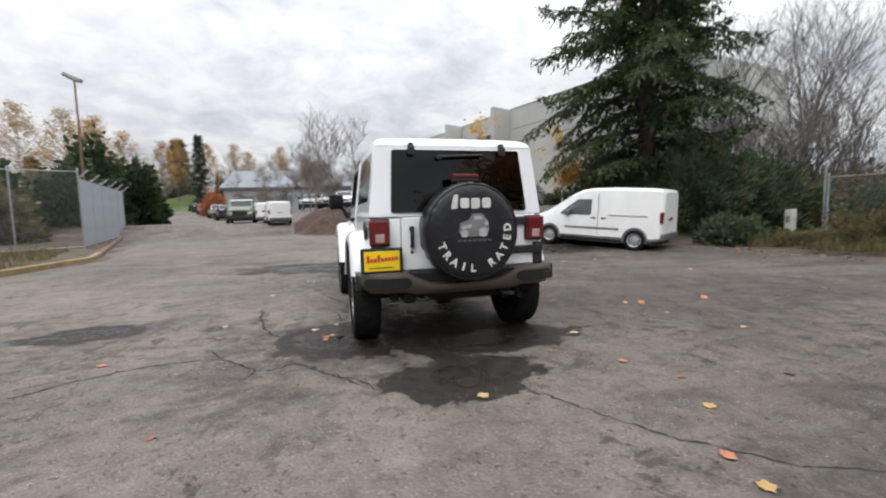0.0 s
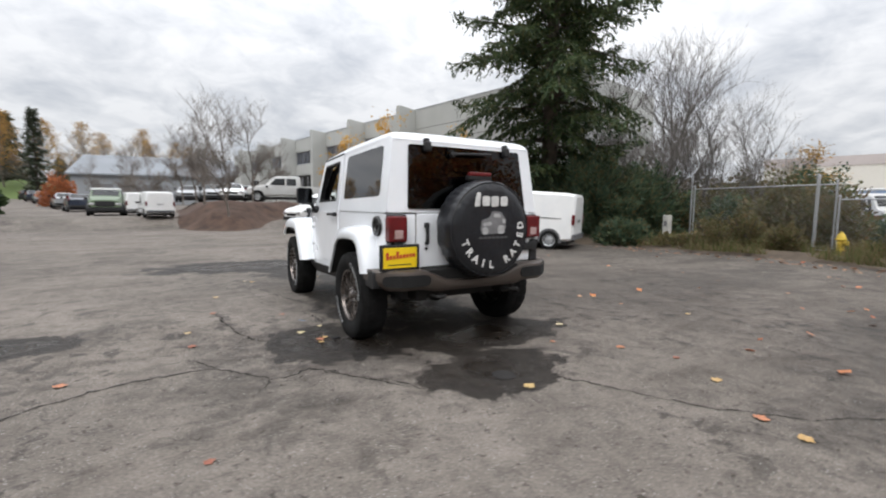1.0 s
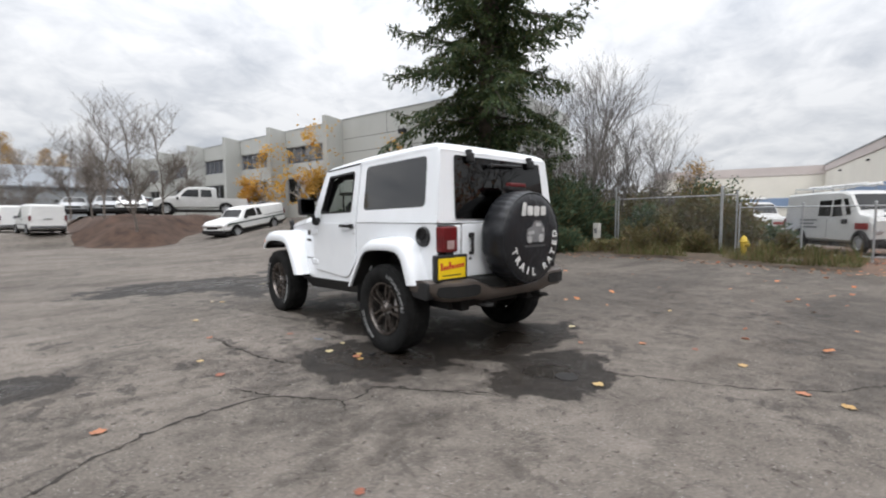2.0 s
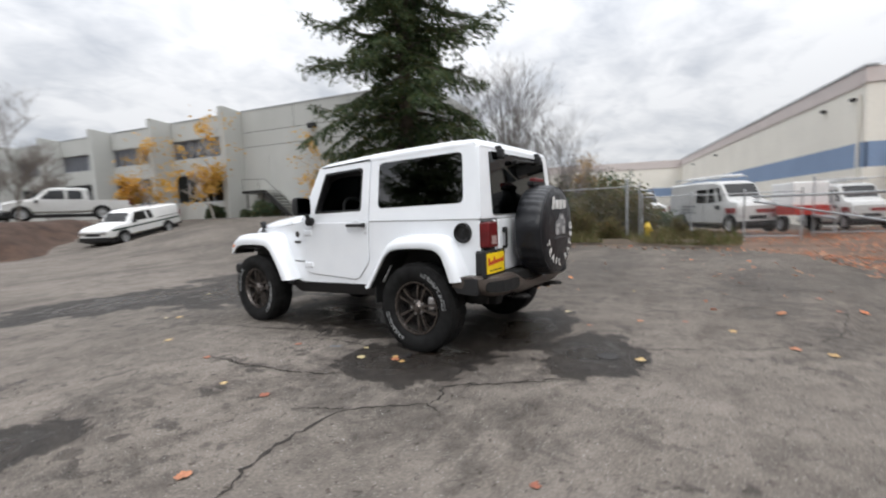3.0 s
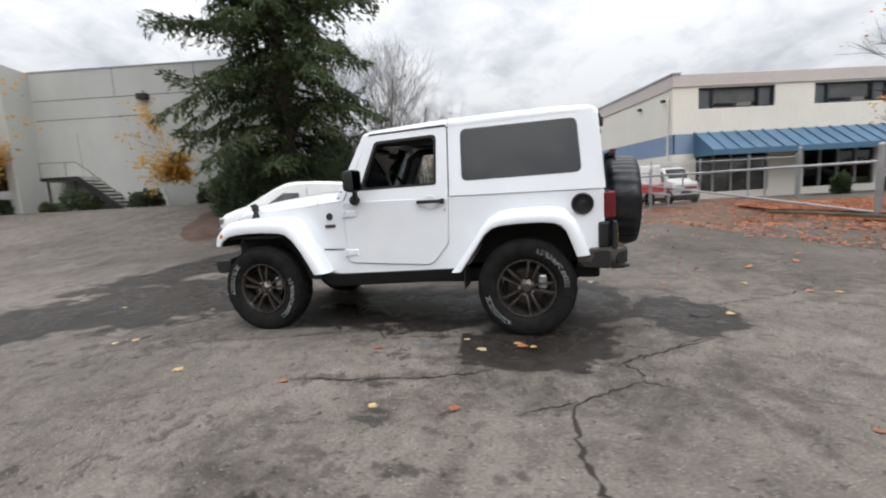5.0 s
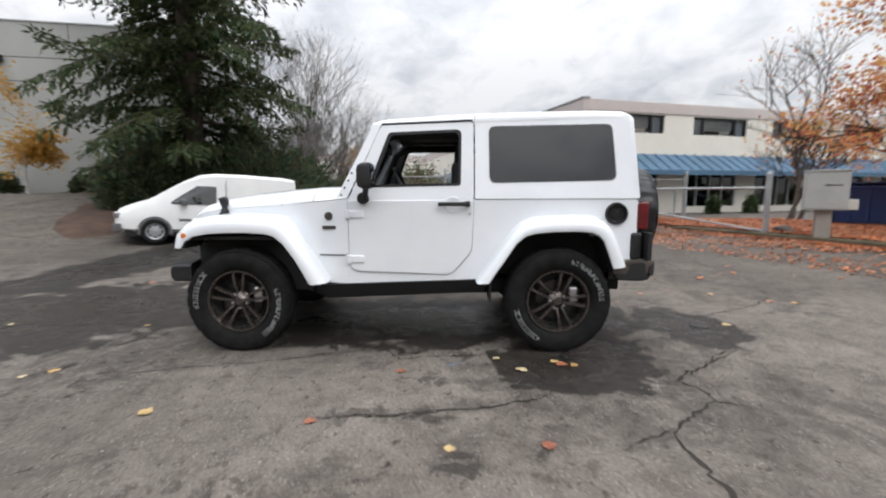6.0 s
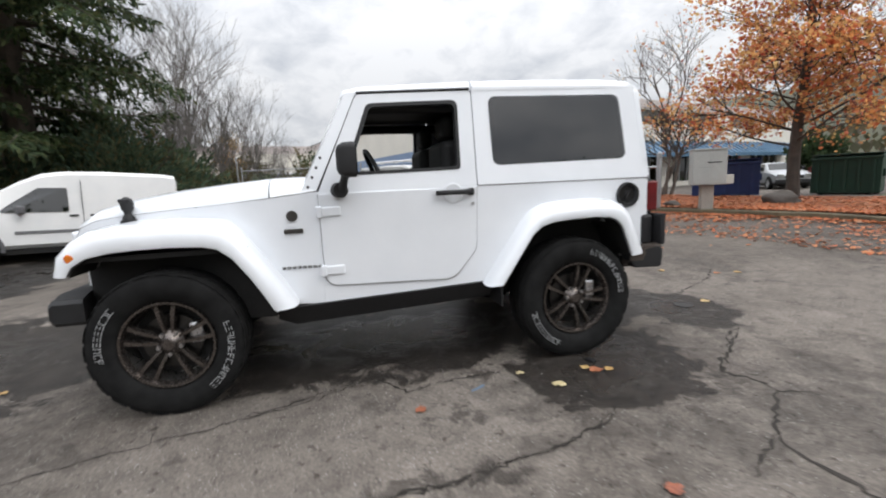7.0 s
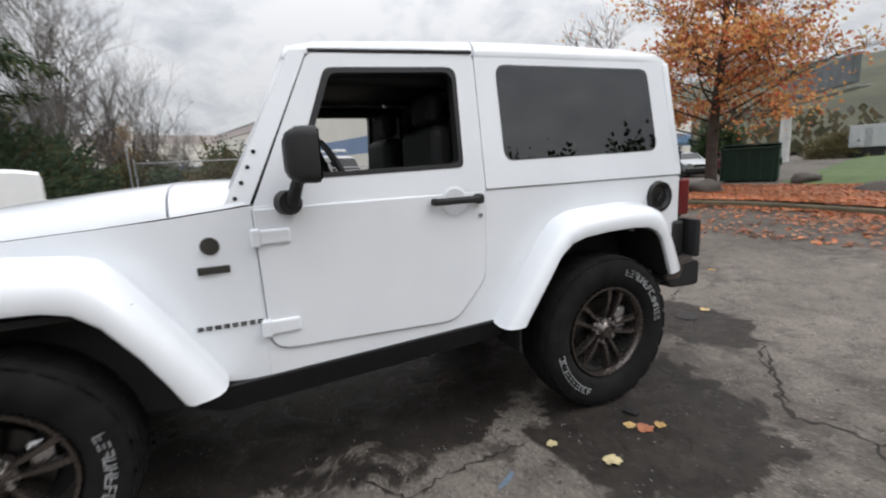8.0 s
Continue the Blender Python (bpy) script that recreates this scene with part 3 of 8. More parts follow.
BANK = [(-2.6, 22.0), (-2.5, 19.9), (-0.8, 18.7), (0.5, 18.6), (1.3, 19.5), (2.2, 21.8), (5.2, 24.2), (7.2, 27), (5.4, 45), (-3.0, 45)]
field("mulch_bank", BANK, 0.80, MULCH, "bank of red brown bark mulch", "bank", step=0.4, rough=0.16, edge=1.7)
field("upper_yard", [(-0.6, 24.4), (5.6, 24.4), (6.6, 27), (5.0, 44.4), (-2.4, 44.4)], 0.84, ASPHALT, "asphalt upper parking yard", "parking yard", step=0.9, rough=0.0, edge=0.5)

# ---- buildings ----


def tilt_up_building():
    """Two-storey concrete building with tall fins between the bays; fins stand 1.3 m out of the wall."""
    g = thing("office_building", pose(11.08, 22.33, 0, 0, 0, 11.8), "grey concrete two storey building with tall fins", "building")
    H, L, D, span, lo = 7.45, 37.14, 7.8, 6.19, -0.5
    joint = plain("dark_joint", (0.12, 0.12, 0.11), 0.9)
    frame_m = plain("grey_louvre", (0.26, 0.265, 0.28), 0.5, vary=0.15, scale=4)
    blind_m = plain("grey_window_blind", (0.33, 0.34, 0.39), 0.8, vary=0.2, scale=1)
    part("wall_end_blank", B(0, D, -12.0, 0.0, lo, H), CONCRETE, g)
    for z in (5.35, 6.2):
        part("joint", B(-0.004, 0.05, -11.9, -0.1, z, z + 0.035), joint, g)
    for y in (-7.6, -3.9):
        part("joint", B(-0.0035, 0.05, y, y + 0.03, 6.24, H - 0.02), joint, g)
    part("coping", B(-0.03, 0.35, -12.05, 0.0, H, H + 0.06, bevel=0.01), GALV, g)
    part("service_door", B(-0.03, 0.02, -1.9, -0.95, 2.78, 4.75, bevel=0.01), CONCRETE, g)
    part("roof", B(0.4, D, -11.9, L, H - 0.4, H - 0.25), CONCRETE, g)
    for k in range(6):
        y, y1 = span * k, span * (k + 1)
        fin = bmesh.new()
        slab(fin, [(-1.3, lo), (-1.3, H + 0.13), (0.3, H + 0.0), (0.3, lo)], lambda a, b: (a, y, b), lambda a, b: (a, y + 0.62 - 0.2 * max(0, -a) / 1.3, b), 0.03)
        part("fin", fin, CONCRETE, g)
        ya, yb = y + 0.62, y1
        part("parapet", B(-0.02, 0.4, ya, yb, 6.25, H - 0.02, bevel=0.02), CONCRETE, g)
        part("coping", B(-0.05, 0.42, ya, yb, H - 0.02, H + 0.03), GALV, g)
        part("spandrel", B(-0.02, 0.4, ya, yb, 4.08, 5.08, bevel=0.02), CONCRETE, g)
        part("base_wall", B(-0.02, 0.4, ya, yb, lo, 2.3, bevel=0.02), CONCRETE, g)
        part("back_wall", B(7.5, 7.7, ya - 0.4, yb + 0.4, 0.0, H - 0.5), CONCRETE, g)
        part("floor_slab", B(0.4, 7.5, ya - 0.4, yb + 0.4, 4.4, 4.6), CONCRETE, g)
        for z0, z1, n in ((2.3, 4.08, 5), (5.08, 6.25, 7)):
            win = part("window", sheet(0.17, ya, yb, z0, z1), GREYGLASS if z0 > 4 else DARKGLASS, g, "grey ribbon window with blinds" if z0 > 4 else "dark ribbon window between fins")
            for z in (z0 + 0.03, z1 - 0.03):
                part("frame_rail", B(0.08, 0.19, ya, yb, z - 0.03, z + 0.03), frame_m, win)
            for i in range(n + 1):
                yy = ya + (yb - ya) * i / n
                part("mullion", B(0.08, 0.19, yy - 0.03, yy + 0.03, z0 + 0.06, z1 - 0.06), frame_m, win)
            if z0 > 4:
                # vertical blinds close behind the glass
                m = 22
                for i in range(m):
                    yy = ya + (yb - ya) * (i + 0.5) / m
                    part("blind_strip", B(0.206, 0.214 + 0.012 * (i % 2), yy - 0.122, yy + 0.104 - 0.012 * (i % 3), z0 + 0.04 * ((i * 7 + k * 5) % 11 == 0), z1), blind_m, win)
    stairs = part("outside_stair", B(-1.1, 0.0, -2.65, -0.9, 2.58, 2.74), CONCRETE, g, "concrete outside stair with dark steel sides")
    for i in range(9):
        part("step", B(-1.06, 0.0, -2.88 - i * 0.2, -2.58 - i * 0.2, 2.44 - i * 0.17, 2.5 - i * 0.17, bevel=0.01), CONCRETE, stairs)
    part("stringer", slab(bmesh.new(), [(-2.6, 2.74), (-2.6, 2.42), (-4.55, 0.85), (-4.55, 1.2)], lambda a, b: (-1.16, a, b), lambda a, b: (-1.08, a, b)), UNDER, stairs)
    part("landing_edge", B(-1.15, -1.09, -2.6, -0.9, 2.6, 2.75), UNDER, stairs)
    part("rail", T([(-1.12, -4.5, 1.75), (-1.12, -2.6, 3.35), (-1.12, -0.9, 3.38)], 0.012, 6), UNDER, stairs)
    for i in range(4):
        y = -0.95 - i * 1.15
        z = 2.74 if y > -2.6 else 2.74 + (y + 2.6) * 0.79
        part("post", T([(-1.12, y, z - 0.1), (-1.12, y, z + 0.62)], 0.011, 6), UNDER, stairs)
    for y in (-2.35, -1.1):
        part("landing_post", T([(-1.0, y, 0.2), (-1.0, y, 2.6)], 0.05, 8), UNDER, stairs)
    lampm = part("wall_lamp", B(-0.28, 0.0, -5.45, -5.0, 6.0, 6.25, bevel=0.03), BLACK, g)
    part("lamp_bracket", T([(-0.05, -5.2, 6.25), (0.0, -5.2, 6.4)], 0.03, 6), BLACK, lampm)
    return g


tilt_up_building()


def cream_building():
    """Cream two-storey building with a blue band, a ribbed awning and ribbon windows."""
    g = thing("cream_building", pose(18.04, -5.7, 0, 0, 0, 16.6), "cream two storey building with blue band and awning", "building")
    H, D, L = 5.82, 33.1, 34.0
    dk = plain("dark_window_frame", (0.04, 0.042, 0.045), 0.5)

    def wall_front(z0, z1, mat, name, off=0.0):
        part(name, B(-off, 0.3, -L, 0, z0, z1), mat, g)

    # the face to the yard lies along -y, the long side along +x
    wins = [(-1.18 - 5.5 * k, -4.8 - 5.5 * k) for k in range(6)]
    wall_front(5.21, H - 0.02, CREAM, "wall_top")
    wall_front(3.2, 4.29, CREAM, "wall_middle")
    wall_front(2.3, 3.2, BLUEBAND, "band_front", 0.003)
    ys = [0.0] + [v for w in wins for v in w] + [-L]
    for i in range(0, len(ys), 2):
        part("wall_pier", B(0.0, 0.3, ys[i + 1], ys[i], 4.29, 5.21), CREAM, g)
    for a, b in wins:
        w = part("window", sheet(0.17, b, a, 4.29, 5.21), GREYGLASS, g, "dark ribbon window with pale blinds")
        part("frame", B(0.08, 0.2, b, a, 4.29, 4.34), dk, w)
        part("frame", B(0.08, 0.2, b, a, 5.16, 5.21), dk, w)
        for yy in (a - 0.03, a - 0.72, b + 0.72, b + 0.03):
            part("frame", B(0.08, 0.2, yy - 0.03, yy + 0.03, 4.34, 5.16), dk, w)
        part("blind", B(0.24, 0.26, a - 0.7, a - 0.05, 4.35, 5.15), plain("pale_blind", (0.30, 0.33, 0.36), 0.7), w)
        part("blind", B(0.24, 0.26, b + 0.05, b + 0.7, 4.35, 5.15), plain("pale_blind", (0.30, 0.33, 0.36), 0.7), w)
        part("curtain", B(0.3, 0.33, b + 0.75, a - 0.75, 4.55, 5.16), plain("pale_curtain", (0.36, 0.36, 0.35), 0.8, vary=0.3, scale=3), w)
        part("box_on_sill", B(0.3, 0.6, b + 0.9, b + 1.6, 4.34, 4.56, bevel=0.02), CREAM, w)
    part("parapet", B(-0.06, 0.25, -L, 0.06, H - 0.55, H, bevel=0.02), PINK, g)
    part("parapet_side", B(0.25, D, -0.25, 0.06, H - 0.6, H, bevel=0.02), PINK, g)
    part("coping", B(-0.1, D, -0.3, 0.1, H, H + 0.08), GALV, g)
    part("side_wall", B(0.3, D, -0.3, 0.0, -0.5, H - 0.03), CREAM, g)
    part("band_side", B(-0.003, D, -0.1, 0.004, 2.3, 3.2), BLUEBAND, g)
    part("downpipe", T([(0.3, 0.07, 0), (0.3, 0.07, H - 0.9)], 0.05, 8), CREAM, g)
    for x in (0.6, 2.8, 19.4, 27):
        part("wall_lamp", B(x, x + 0.2, 0.0, 0.16, 4.76, 4.88, bevel=0.02), BLACK, g)
    for x in (9, 15, 24):
        part("roof_vent", T([(x, -1.5, H - 0.2), (x, -1.5, H + 0.5)], 0.2, 10), GALV, g)
    part("roof", B(0.2, D, -L, -0.25, H - 0.5, H - 0.4), GALV, g)
    # ground floor: shop front under the awning
    piers = [0.0, -1.1, -4.6, -6.3, -9.8, -11.2, -14.7, -16.3, -19.8, -21.4, -25, -26.6, -31, -L]
    for i in range(0, len(piers) - 1, 2):
        part("ground_pier", B(0.0, 0.3, piers[i + 1], piers[i], -0.5, 2.3), CREAM, g)
    for i in range(1, len(piers) - 1, 2):
        a, b = piers[i], piers[i + 1]
        w = part("shop_window", B(0.14, 0.18, b, a, 0.5, 2.3), DARKGLASS, g, "dark shop window")
        part("sill_wall", B(0.0, 0.3, b, a, -0.5, 0.5), CREAM, g)
        for k in range(5):
            yy = a + (b - a) * k / 4
            part("mullion", B(0.06, 0.2, yy - 0.04, yy + 0.04, 0.5, 2.3), GALV, w)
    part("back_wall", B(6, 6.2, -L, -0.3, -0.5, H - 0.5), CREAM, g)
    part("floor_slab", B(0.35, 6, -L, -0.3, 2.6, 2.9), CREAM, g)
    aw = bmesh.new()
    slab(aw, [(-1.3, 2.12), (-1.3, 2.36), (-0.02, 3.22), (-0.02, 3.12)], lambda a, b: (a, -1.0, b), lambda a, b: (a, -L + 2, b))
    awn = part("awning", aw, AWNING, g, "blue ribbed metal awning")
    for side in (-1.0, -L + 2):
        part("awning_end", slab(bmesh.new(), [(-1.3, 2.12), (-0.02, 2.12), (-0.02, 3.12), (-1.3, 2.3)], lambda a, b: (a, side + 0.006, b), lambda a, b: (a, side - 0.02, b)), AWNING, awn)
    n = 48
    for i in range(n + 1):
        y = -1.0 - (L - 3) * i / n
        rb = bmesh.new()
        slab(rb, [(-1.32, 2.35), (-1.32, 2.41), (-0.02, 3.28), (-0.02, 3.21)], lambda a, b: (a, y - 0.03, b), lambda a, b: (a, y + 0.03, b))
        part("rib", rb, AWNING, awn)
    part("hvac_unit", B(8, 10, -9, -7, H - 0.4, H + 0.7, bevel=0.03), GALV, g)
    # the wing that closes the yard
    part("rear_wing", B(D, D + 14, -4, 14, -0.5, H, bevel=0.02), CREAM, g)
    part("rear_wing_parapet", B(D - 0.06, D + 14, -4, 14.06, H - 0.8, H + 0.02), PINK, g)
    part("rear_wing_band", B(D - 0.07, D + 14, -4, 14.07, 2.0, 2.9), BLUEBAND, g)
    return g


cream_building()
# ---- the car ----


def lean(z):
    """Half width of the upper body at a height."""
    return 0.785 - max(0.0, z - 1.16) * 0.135


def wheel(parent, x, y, z, turn=0.0, spin=0.0):
    """Tyre with tread blocks, five double-spoke rim, brake disc and nuts; the outside looks to -x."""
    w = new("wheel")
    w.parent = parent
    w.matrix_basis = pose(x, y, z, 0, 0, turn) @ pose(0, 0, 0, spin)
    R = 0.398
    prof = [(-0.085, 0.235), (-0.105, 0.25), (-0.122, 0.29), (-0.127, 0.325), (-0.122, 0.362), (-0.112, 0.382), (-0.09, 0.394), (0.09, 0.394), (0.112, 0.382), (0.127, 0.325), (0.122, 0.29), (0.105, 0.25), (0.085, 0.235)]
    ty = part("tyre", lathe(bmesh.new(), prof, 64), RUBBER, w)
    smooth(ty, 50)
    # tread blocks, shoulders staggered
    tb = bmesh.new()
    for k in range(46):
        a = 2 * math.pi * k / 46
        for c, (u0, u1, sh, wd) in enumerate(((-0.117, -0.070, 0.0, 0.0525), (-0.064, -0.004, 0.5, 0.042), (0.004, 0.064, 0.0, 0.042), (0.070, 0.117, 0.5, 0.0525))):
            aa = a + sh * 2 * math.pi / 46 + (0.03 if k % 2 else -0.02)
            lo = 0.380 if c in (0, 3) else 0.388
            m = Matrix.Rotation(aa, 4, "X")
            box(tb, u0, u1, -wd / 2, wd / 2, lo, R + (0.0 if c in (1, 2) else -0.012), m=m)
    part("tread", tb, RUBBER, ty)
    # raised white marks on the sidewall, two arcs
    mk = bmesh.new()
    rnd = random.Random(3)
    for base, n in ((radians(55), 13), (radians(235), 10)):
        for k in range(n):
            m = Matrix.Rotation(base + radians(5.6) * (k - n / 2), 4, "X")
            strokes = [(-0.010, 0, 0.004, 0.034), (0.010, 0, 0.004, 0.034), (0, 0.015, 0.022, 0.004), (0, -0.015, 0.022, 0.004), (0, 0, 0.018, 0.004)]
            for du, dv, wu, wv in rnd.sample(strokes, 3):
                box(mk, -0.1285, -0.124, du - wu / 2, du + wu / 2, 0.318 + dv - wv / 2, 0.318 + dv + wv / 2, m=m)
    tagged(part("sidewall_lettering", mk, TYREPRINT, ty, "raised white marks"), kind="stuff")
    # rim barrel and lip
    rim = part("rim", lathe(bmesh.new(), [(-0.095, 0.238), (-0.108, 0.236), (-0.106, 0.224), (-0.085, 0.214), (-0.07, 0.212)], 56), BRONZE, w)
    smooth(rim)
    smooth(part("rim_barrel", lathe(bmesh.new(), [(-0.07, 0.212), (-0.03, 0.208), (0.02, 0.205), (0.06, 0.205), (0.1, 0.235)], 56), BARREL, rim))
    sp = bmesh.new()
    for k in range(5):
        a0 = 2 * math.pi * k / 5 + 0.31
        for s in (-1, 1):
            m = Matrix.Rotation(a0, 4, "X")
            y0, y1 = s * 0.017, s * 0.043
            rows = []
            for t in (0, 0.35, 0.7, 1.0):
                yy, rr, xx, hw = y0 + (y1 - y0) * t, 0.05 + 0.168 * t, -0.070 - 0.022 * math.sin(t * 2.4), 0.0125 + 0.007 * t * t
                rows.append([m @ Vector(p) for p in ((xx + 0.03, yy - hw, rr), (xx, yy - hw * 0.6, rr), (xx, yy + hw * 0.6, rr), (xx + 0.03, yy + hw, rr))])
            grid_faces(sp, rows, True, True)
    spk = part("spokes", fix(sp), BRONZE, rim)
    smooth(spk, 30)
    part("hub_cap", lathe(bmesh.new(), [(-0.10, 0.0), (-0.10, 0.03), (-0.09, 0.038), (-0.06, 0.07), (-0.03, 0.075)], 24), BRONZE, rim)
    for k in range(5):
        a = 2 * math.pi * k / 5
        nt = bmesh.new()
        lathe(nt, [(-0.088, 0.0), (-0.088, 0.011), (-0.06, 0.012)], 6, centre=(0, 0.0585 * math.cos(a), 0.0585 * math.sin(a)))
        part("wheel_nut", nt, CHROME, rim)
    part("brake_disc", lathe(bmesh.new(), [(-0.02, 0.06), (-0.02, 0.15), (0.0, 0.15), (0.0, 0.06)], 36, close=True), DISC, w)
    part("drum", lathe(bmesh.new(), [(0.02, 0.0), (0.02, 0.20), (0.05, 0.2)], 28), UNDER, w)
    cal = part("caliper", B(-0.055, 0.03, -0.165, -0.095, -0.02, 0.10, bevel=0.014), CHROME, w)
    cal.matrix_basis = pose(0, 0, 0, -spin)
    return w


def mirrored(bm, side):
    if side > 0:
        bmesh.ops.transform(bm, matrix=Matrix.Scale(-1, 4, (1, 0, 0)), verts=bm.verts)
        bmesh.ops.reverse_faces(bm, faces=bm.faces)
    return bm


def off_road_car():
    c = thing("off_road_car", pose(0, 0, 0), "white two door off road car with hard top and spare wheel", "car")
    # main tub with the rear wheel arches cut away
    tubp = [(-0.615, 1.150), (-0.605, 0.64), (-0.47, 0.60), (-0.40, 0.64), (-0.33, 0.84), (-0.22, 0.91), (0.22, 0.91), (0.30, 0.86), (0.47, 0.58), (0.56, 0.53), (1.602, 0.482), (1.602, 1.160)]
    tp = round_poly(tubp, [0.03, 0.02, 0.02, 0.02, 0.04, 0.04, 0.04, 0.04, 0.02, 0.02, 0.006, 0.006], 3)
    bm = bmesh.new()
    slab(bm, tp, lambda y, z: (-0.785, y, z), lambda y, z: (0.785, y, z), 0.005)
    body = part("body", bm, WHITE, c)
    smooth(body, 35)
    part("cabin_floor", B(-0.74, 0.74, -0.58, 1.58, 1.148, 1.165), DARKIN, c)
    # engine bay sides, hood and cowl as lofts
    sec = [(1.59, 0.7835, 1.165, 1.262, 0.505), (1.64, 0.7805, 1.160, 1.262, 0.505), (1.86, 0.762, 1.138, 1.262, 0.52), (2.10, 0.70, 1.118, 1.245, 0.66), (2.40, 0.645, 1.098, 1.215, 0.70), (2.65, 0.60, 1.078, 1.175, 0.72), (2.80, 0.568, 1.058, 1.135, 0.74), (2.82, 0.565, 1.055, 1.128, 0.84), (2.90, 0.55, 1.02, 1.075, 0.84), (2.93, 0.54, 0.97, 1.0, 0.84)]

    def hood_row(y, hw, zs, zt, inset=0.0):
        return [(s * f * hw, y, zs + (zt - zs) * q) for s, f, q in ((-1, 1.0, 0.0), (-1, 0.985, 0.28), (-1, 0.94, 0.55), (-1, 0.84, 0.80), (-1, 0.62, 0.93), (-1, 0.3, 0.99), (1, 0.0, 1.0), (1, 0.3, 0.99), (1, 0.62, 0.93), (1, 0.84, 0.80), (1, 0.94, 0.55), (1, 0.985, 0.28), (1, 1.0, 0.0))]

    smooth(part("cowl", fix(grid_faces(bmesh.new(), [hood_row(*s[:4]) for s in ((1.615, 0.781, 1.166, 1.262, 0), (1.7, 0.775, 1.156, 1.264, 0), (1.855, 0.763, 1.141, 1.263, 0))], False, True)), WHITE, c), 40)
    smooth(part("hood", fix(grid_faces(bmesh.new(), [hood_row(1.863, 0.762, 1.140, 1.263)] + [hood_row(*s[:4]) for s in sec[3:]], False, True)), WHITE, c), 40)
    eb = bmesh.new()
    rows = [[(-hw, y, zb), (-hw - 0.001, y, (zb + zs) / 2), (-hw + 0.0005, y, zs - 0.0025), (hw - 0.0005, y, zs - 0.0025), (hw + 0.001, y, (zb + zs) / 2), (hw, y, zb)] for y, hw, zs, zt, zb in sec]
    smooth(part("engine_bay_side", fix(grid_faces(eb, rows, True, True)), WHITE, c), 30)
    part("grille", B(-0.53, 0.53, 2.93, 2.965, 0.80, 1.0, bevel=0.015), WHITE, c)
    part("lower_grille", B(-0.43, 0.43, 2.93, 2.962, 0.60, 0.80, bevel=0.01), WHITE, c)
    for k in range(7):
        part("grille_slot", B(-0.255 + k * 0.085 - 0.02, -0.255 + k * 0.085 + 0.02, 2.955, 2.969, 0.66, 0.95, bevel=0.006), BLACK, c)
    part("radiator", B(-0.46, 0.46, 2.80, 2.94, 0.52, 0.86, bevel=0.01), UNDER, c)
    for s in (-1, 1):
        part("headlamp", lathe(bmesh.new(), [(2.985, 0.0), (2.985, 0.085), (2.96, 0.095)], 28, "y", (s * 0.40, 0, 0.84)), CHROME, c)
        # hood latch
        lt = bmesh.new()
        lathe(lt, [(1.02, 0.0), (1.022, 0.024), (1.045, 0.033), (1.07, 0.030), (1.085, 0.020), (1.10, 0.020), (1.115, 0.031), (1.145, 0.034), (1.168, 0.028), (1.18, 0.012), (1.182, 0.0)], 16, "z", (-0.615, 2.628, 0))
        box(lt, -0.632, -0.600, 2.585, 2.672, 1.03, 1.055, bevel=0.01)
        smooth(part("hood_latch", mirrored(lt, s), BLACK, c), 50)
        part("latch_tip", mirrored(B(-0.650, -0.606, 2.60, 2.66, 1.150, 1.172, bevel=0.008), s), BLACK, c)
        # front flare: sections across from the body to the lip and under
        st = [((2.888, 0.805), (2.815, 0.800)), ((2.866, 0.905), (2.785, 0.850)), ((2.80, 0.975), (2.72, 0.888)), ((2.72, 1.022), (2.62, 0.907)), ((2.58, 1.040), (2.50, 0.914)), ((2.36, 1.043), (2.34, 0.915)), ((2.16, 1.030), (2.19, 0.906)),
              ((2.09, 1.012), (2.12, 0.888)), ((2.035, 0.965), (2.055, 0.835)), ((1.93, 0.82), (1.97, 0.715)), ((1.82, 0.66), (1.905, 0.60)), ((1.765, 0.565), (1.872, 0.535)), ((1.745, 0.53), (1.86, 0.522))]

        def flare_rows(st, xin):
            rows = []
            for (oy, oz), (ay, az) in st:
                xi = xin(oy)
                f = lambda k: (oy + (ay - oy) * k, oz + (az - oz) * k)
                rows.append([(-xi, oy, oz + 0.012), (-0.845, *f(0.0)), (-0.888, *f(0.06)), (-0.915, *f(0.22)), (-0.930, *f(0.52)), (-0.936, *f(0.86)), (-0.930, *f(1.0)), (-0.915, *f(1.02)), (-0.90, *f(0.9)), (-xi, *f(0.86))])
            return rows

        smooth(part("front_flare", mirrored(fix(grid_faces(bmesh.new(), flare_rows(st, lambda y: 0.70 if y < 2.0 else 0.56), True, True)), s), WHITE, c), 42)
        sr = [((0.615, 0.525), (0.520, 0.535)), ((0.575, 0.58), (0.487, 0.585)), ((0.46, 0.74), (0.40, 0.712)), ((0.345, 0.90), (0.32, 0.832)), ((0.275, 0.972), (0.255, 0.885)), ((0.19, 1.008), (0.18, 0.906)), ((0.05, 1.022), (0.05, 0.917)), ((-0.15, 1.026), (-0.12, 0.920)), ((-0.27, 1.018), (-0.225, 0.912)), ((-0.335, 0.992), (-0.275, 0.89)), ((-0.385, 0.94), (-0.315, 0.85)), ((-0.44, 0.82), (-0.352, 0.76)), ((-0.50, 0.68), (-0.388, 0.66)), ((-0.505, 0.655), (-0.393, 0.645))]
        smooth(part("rear_flare", mirrored(fix(grid_faces(bmesh.new(), flare_rows(sr, lambda y: 0.775), True, True)), s), WHITE, c), 42)
        for centre, arch in ((2.424, st), (0.0, sr)):
            inner = [(centre + (ay - centre) * 0.985, 0.45 + (az - 0.45) * 0.985) for _, (ay, az) in arch]
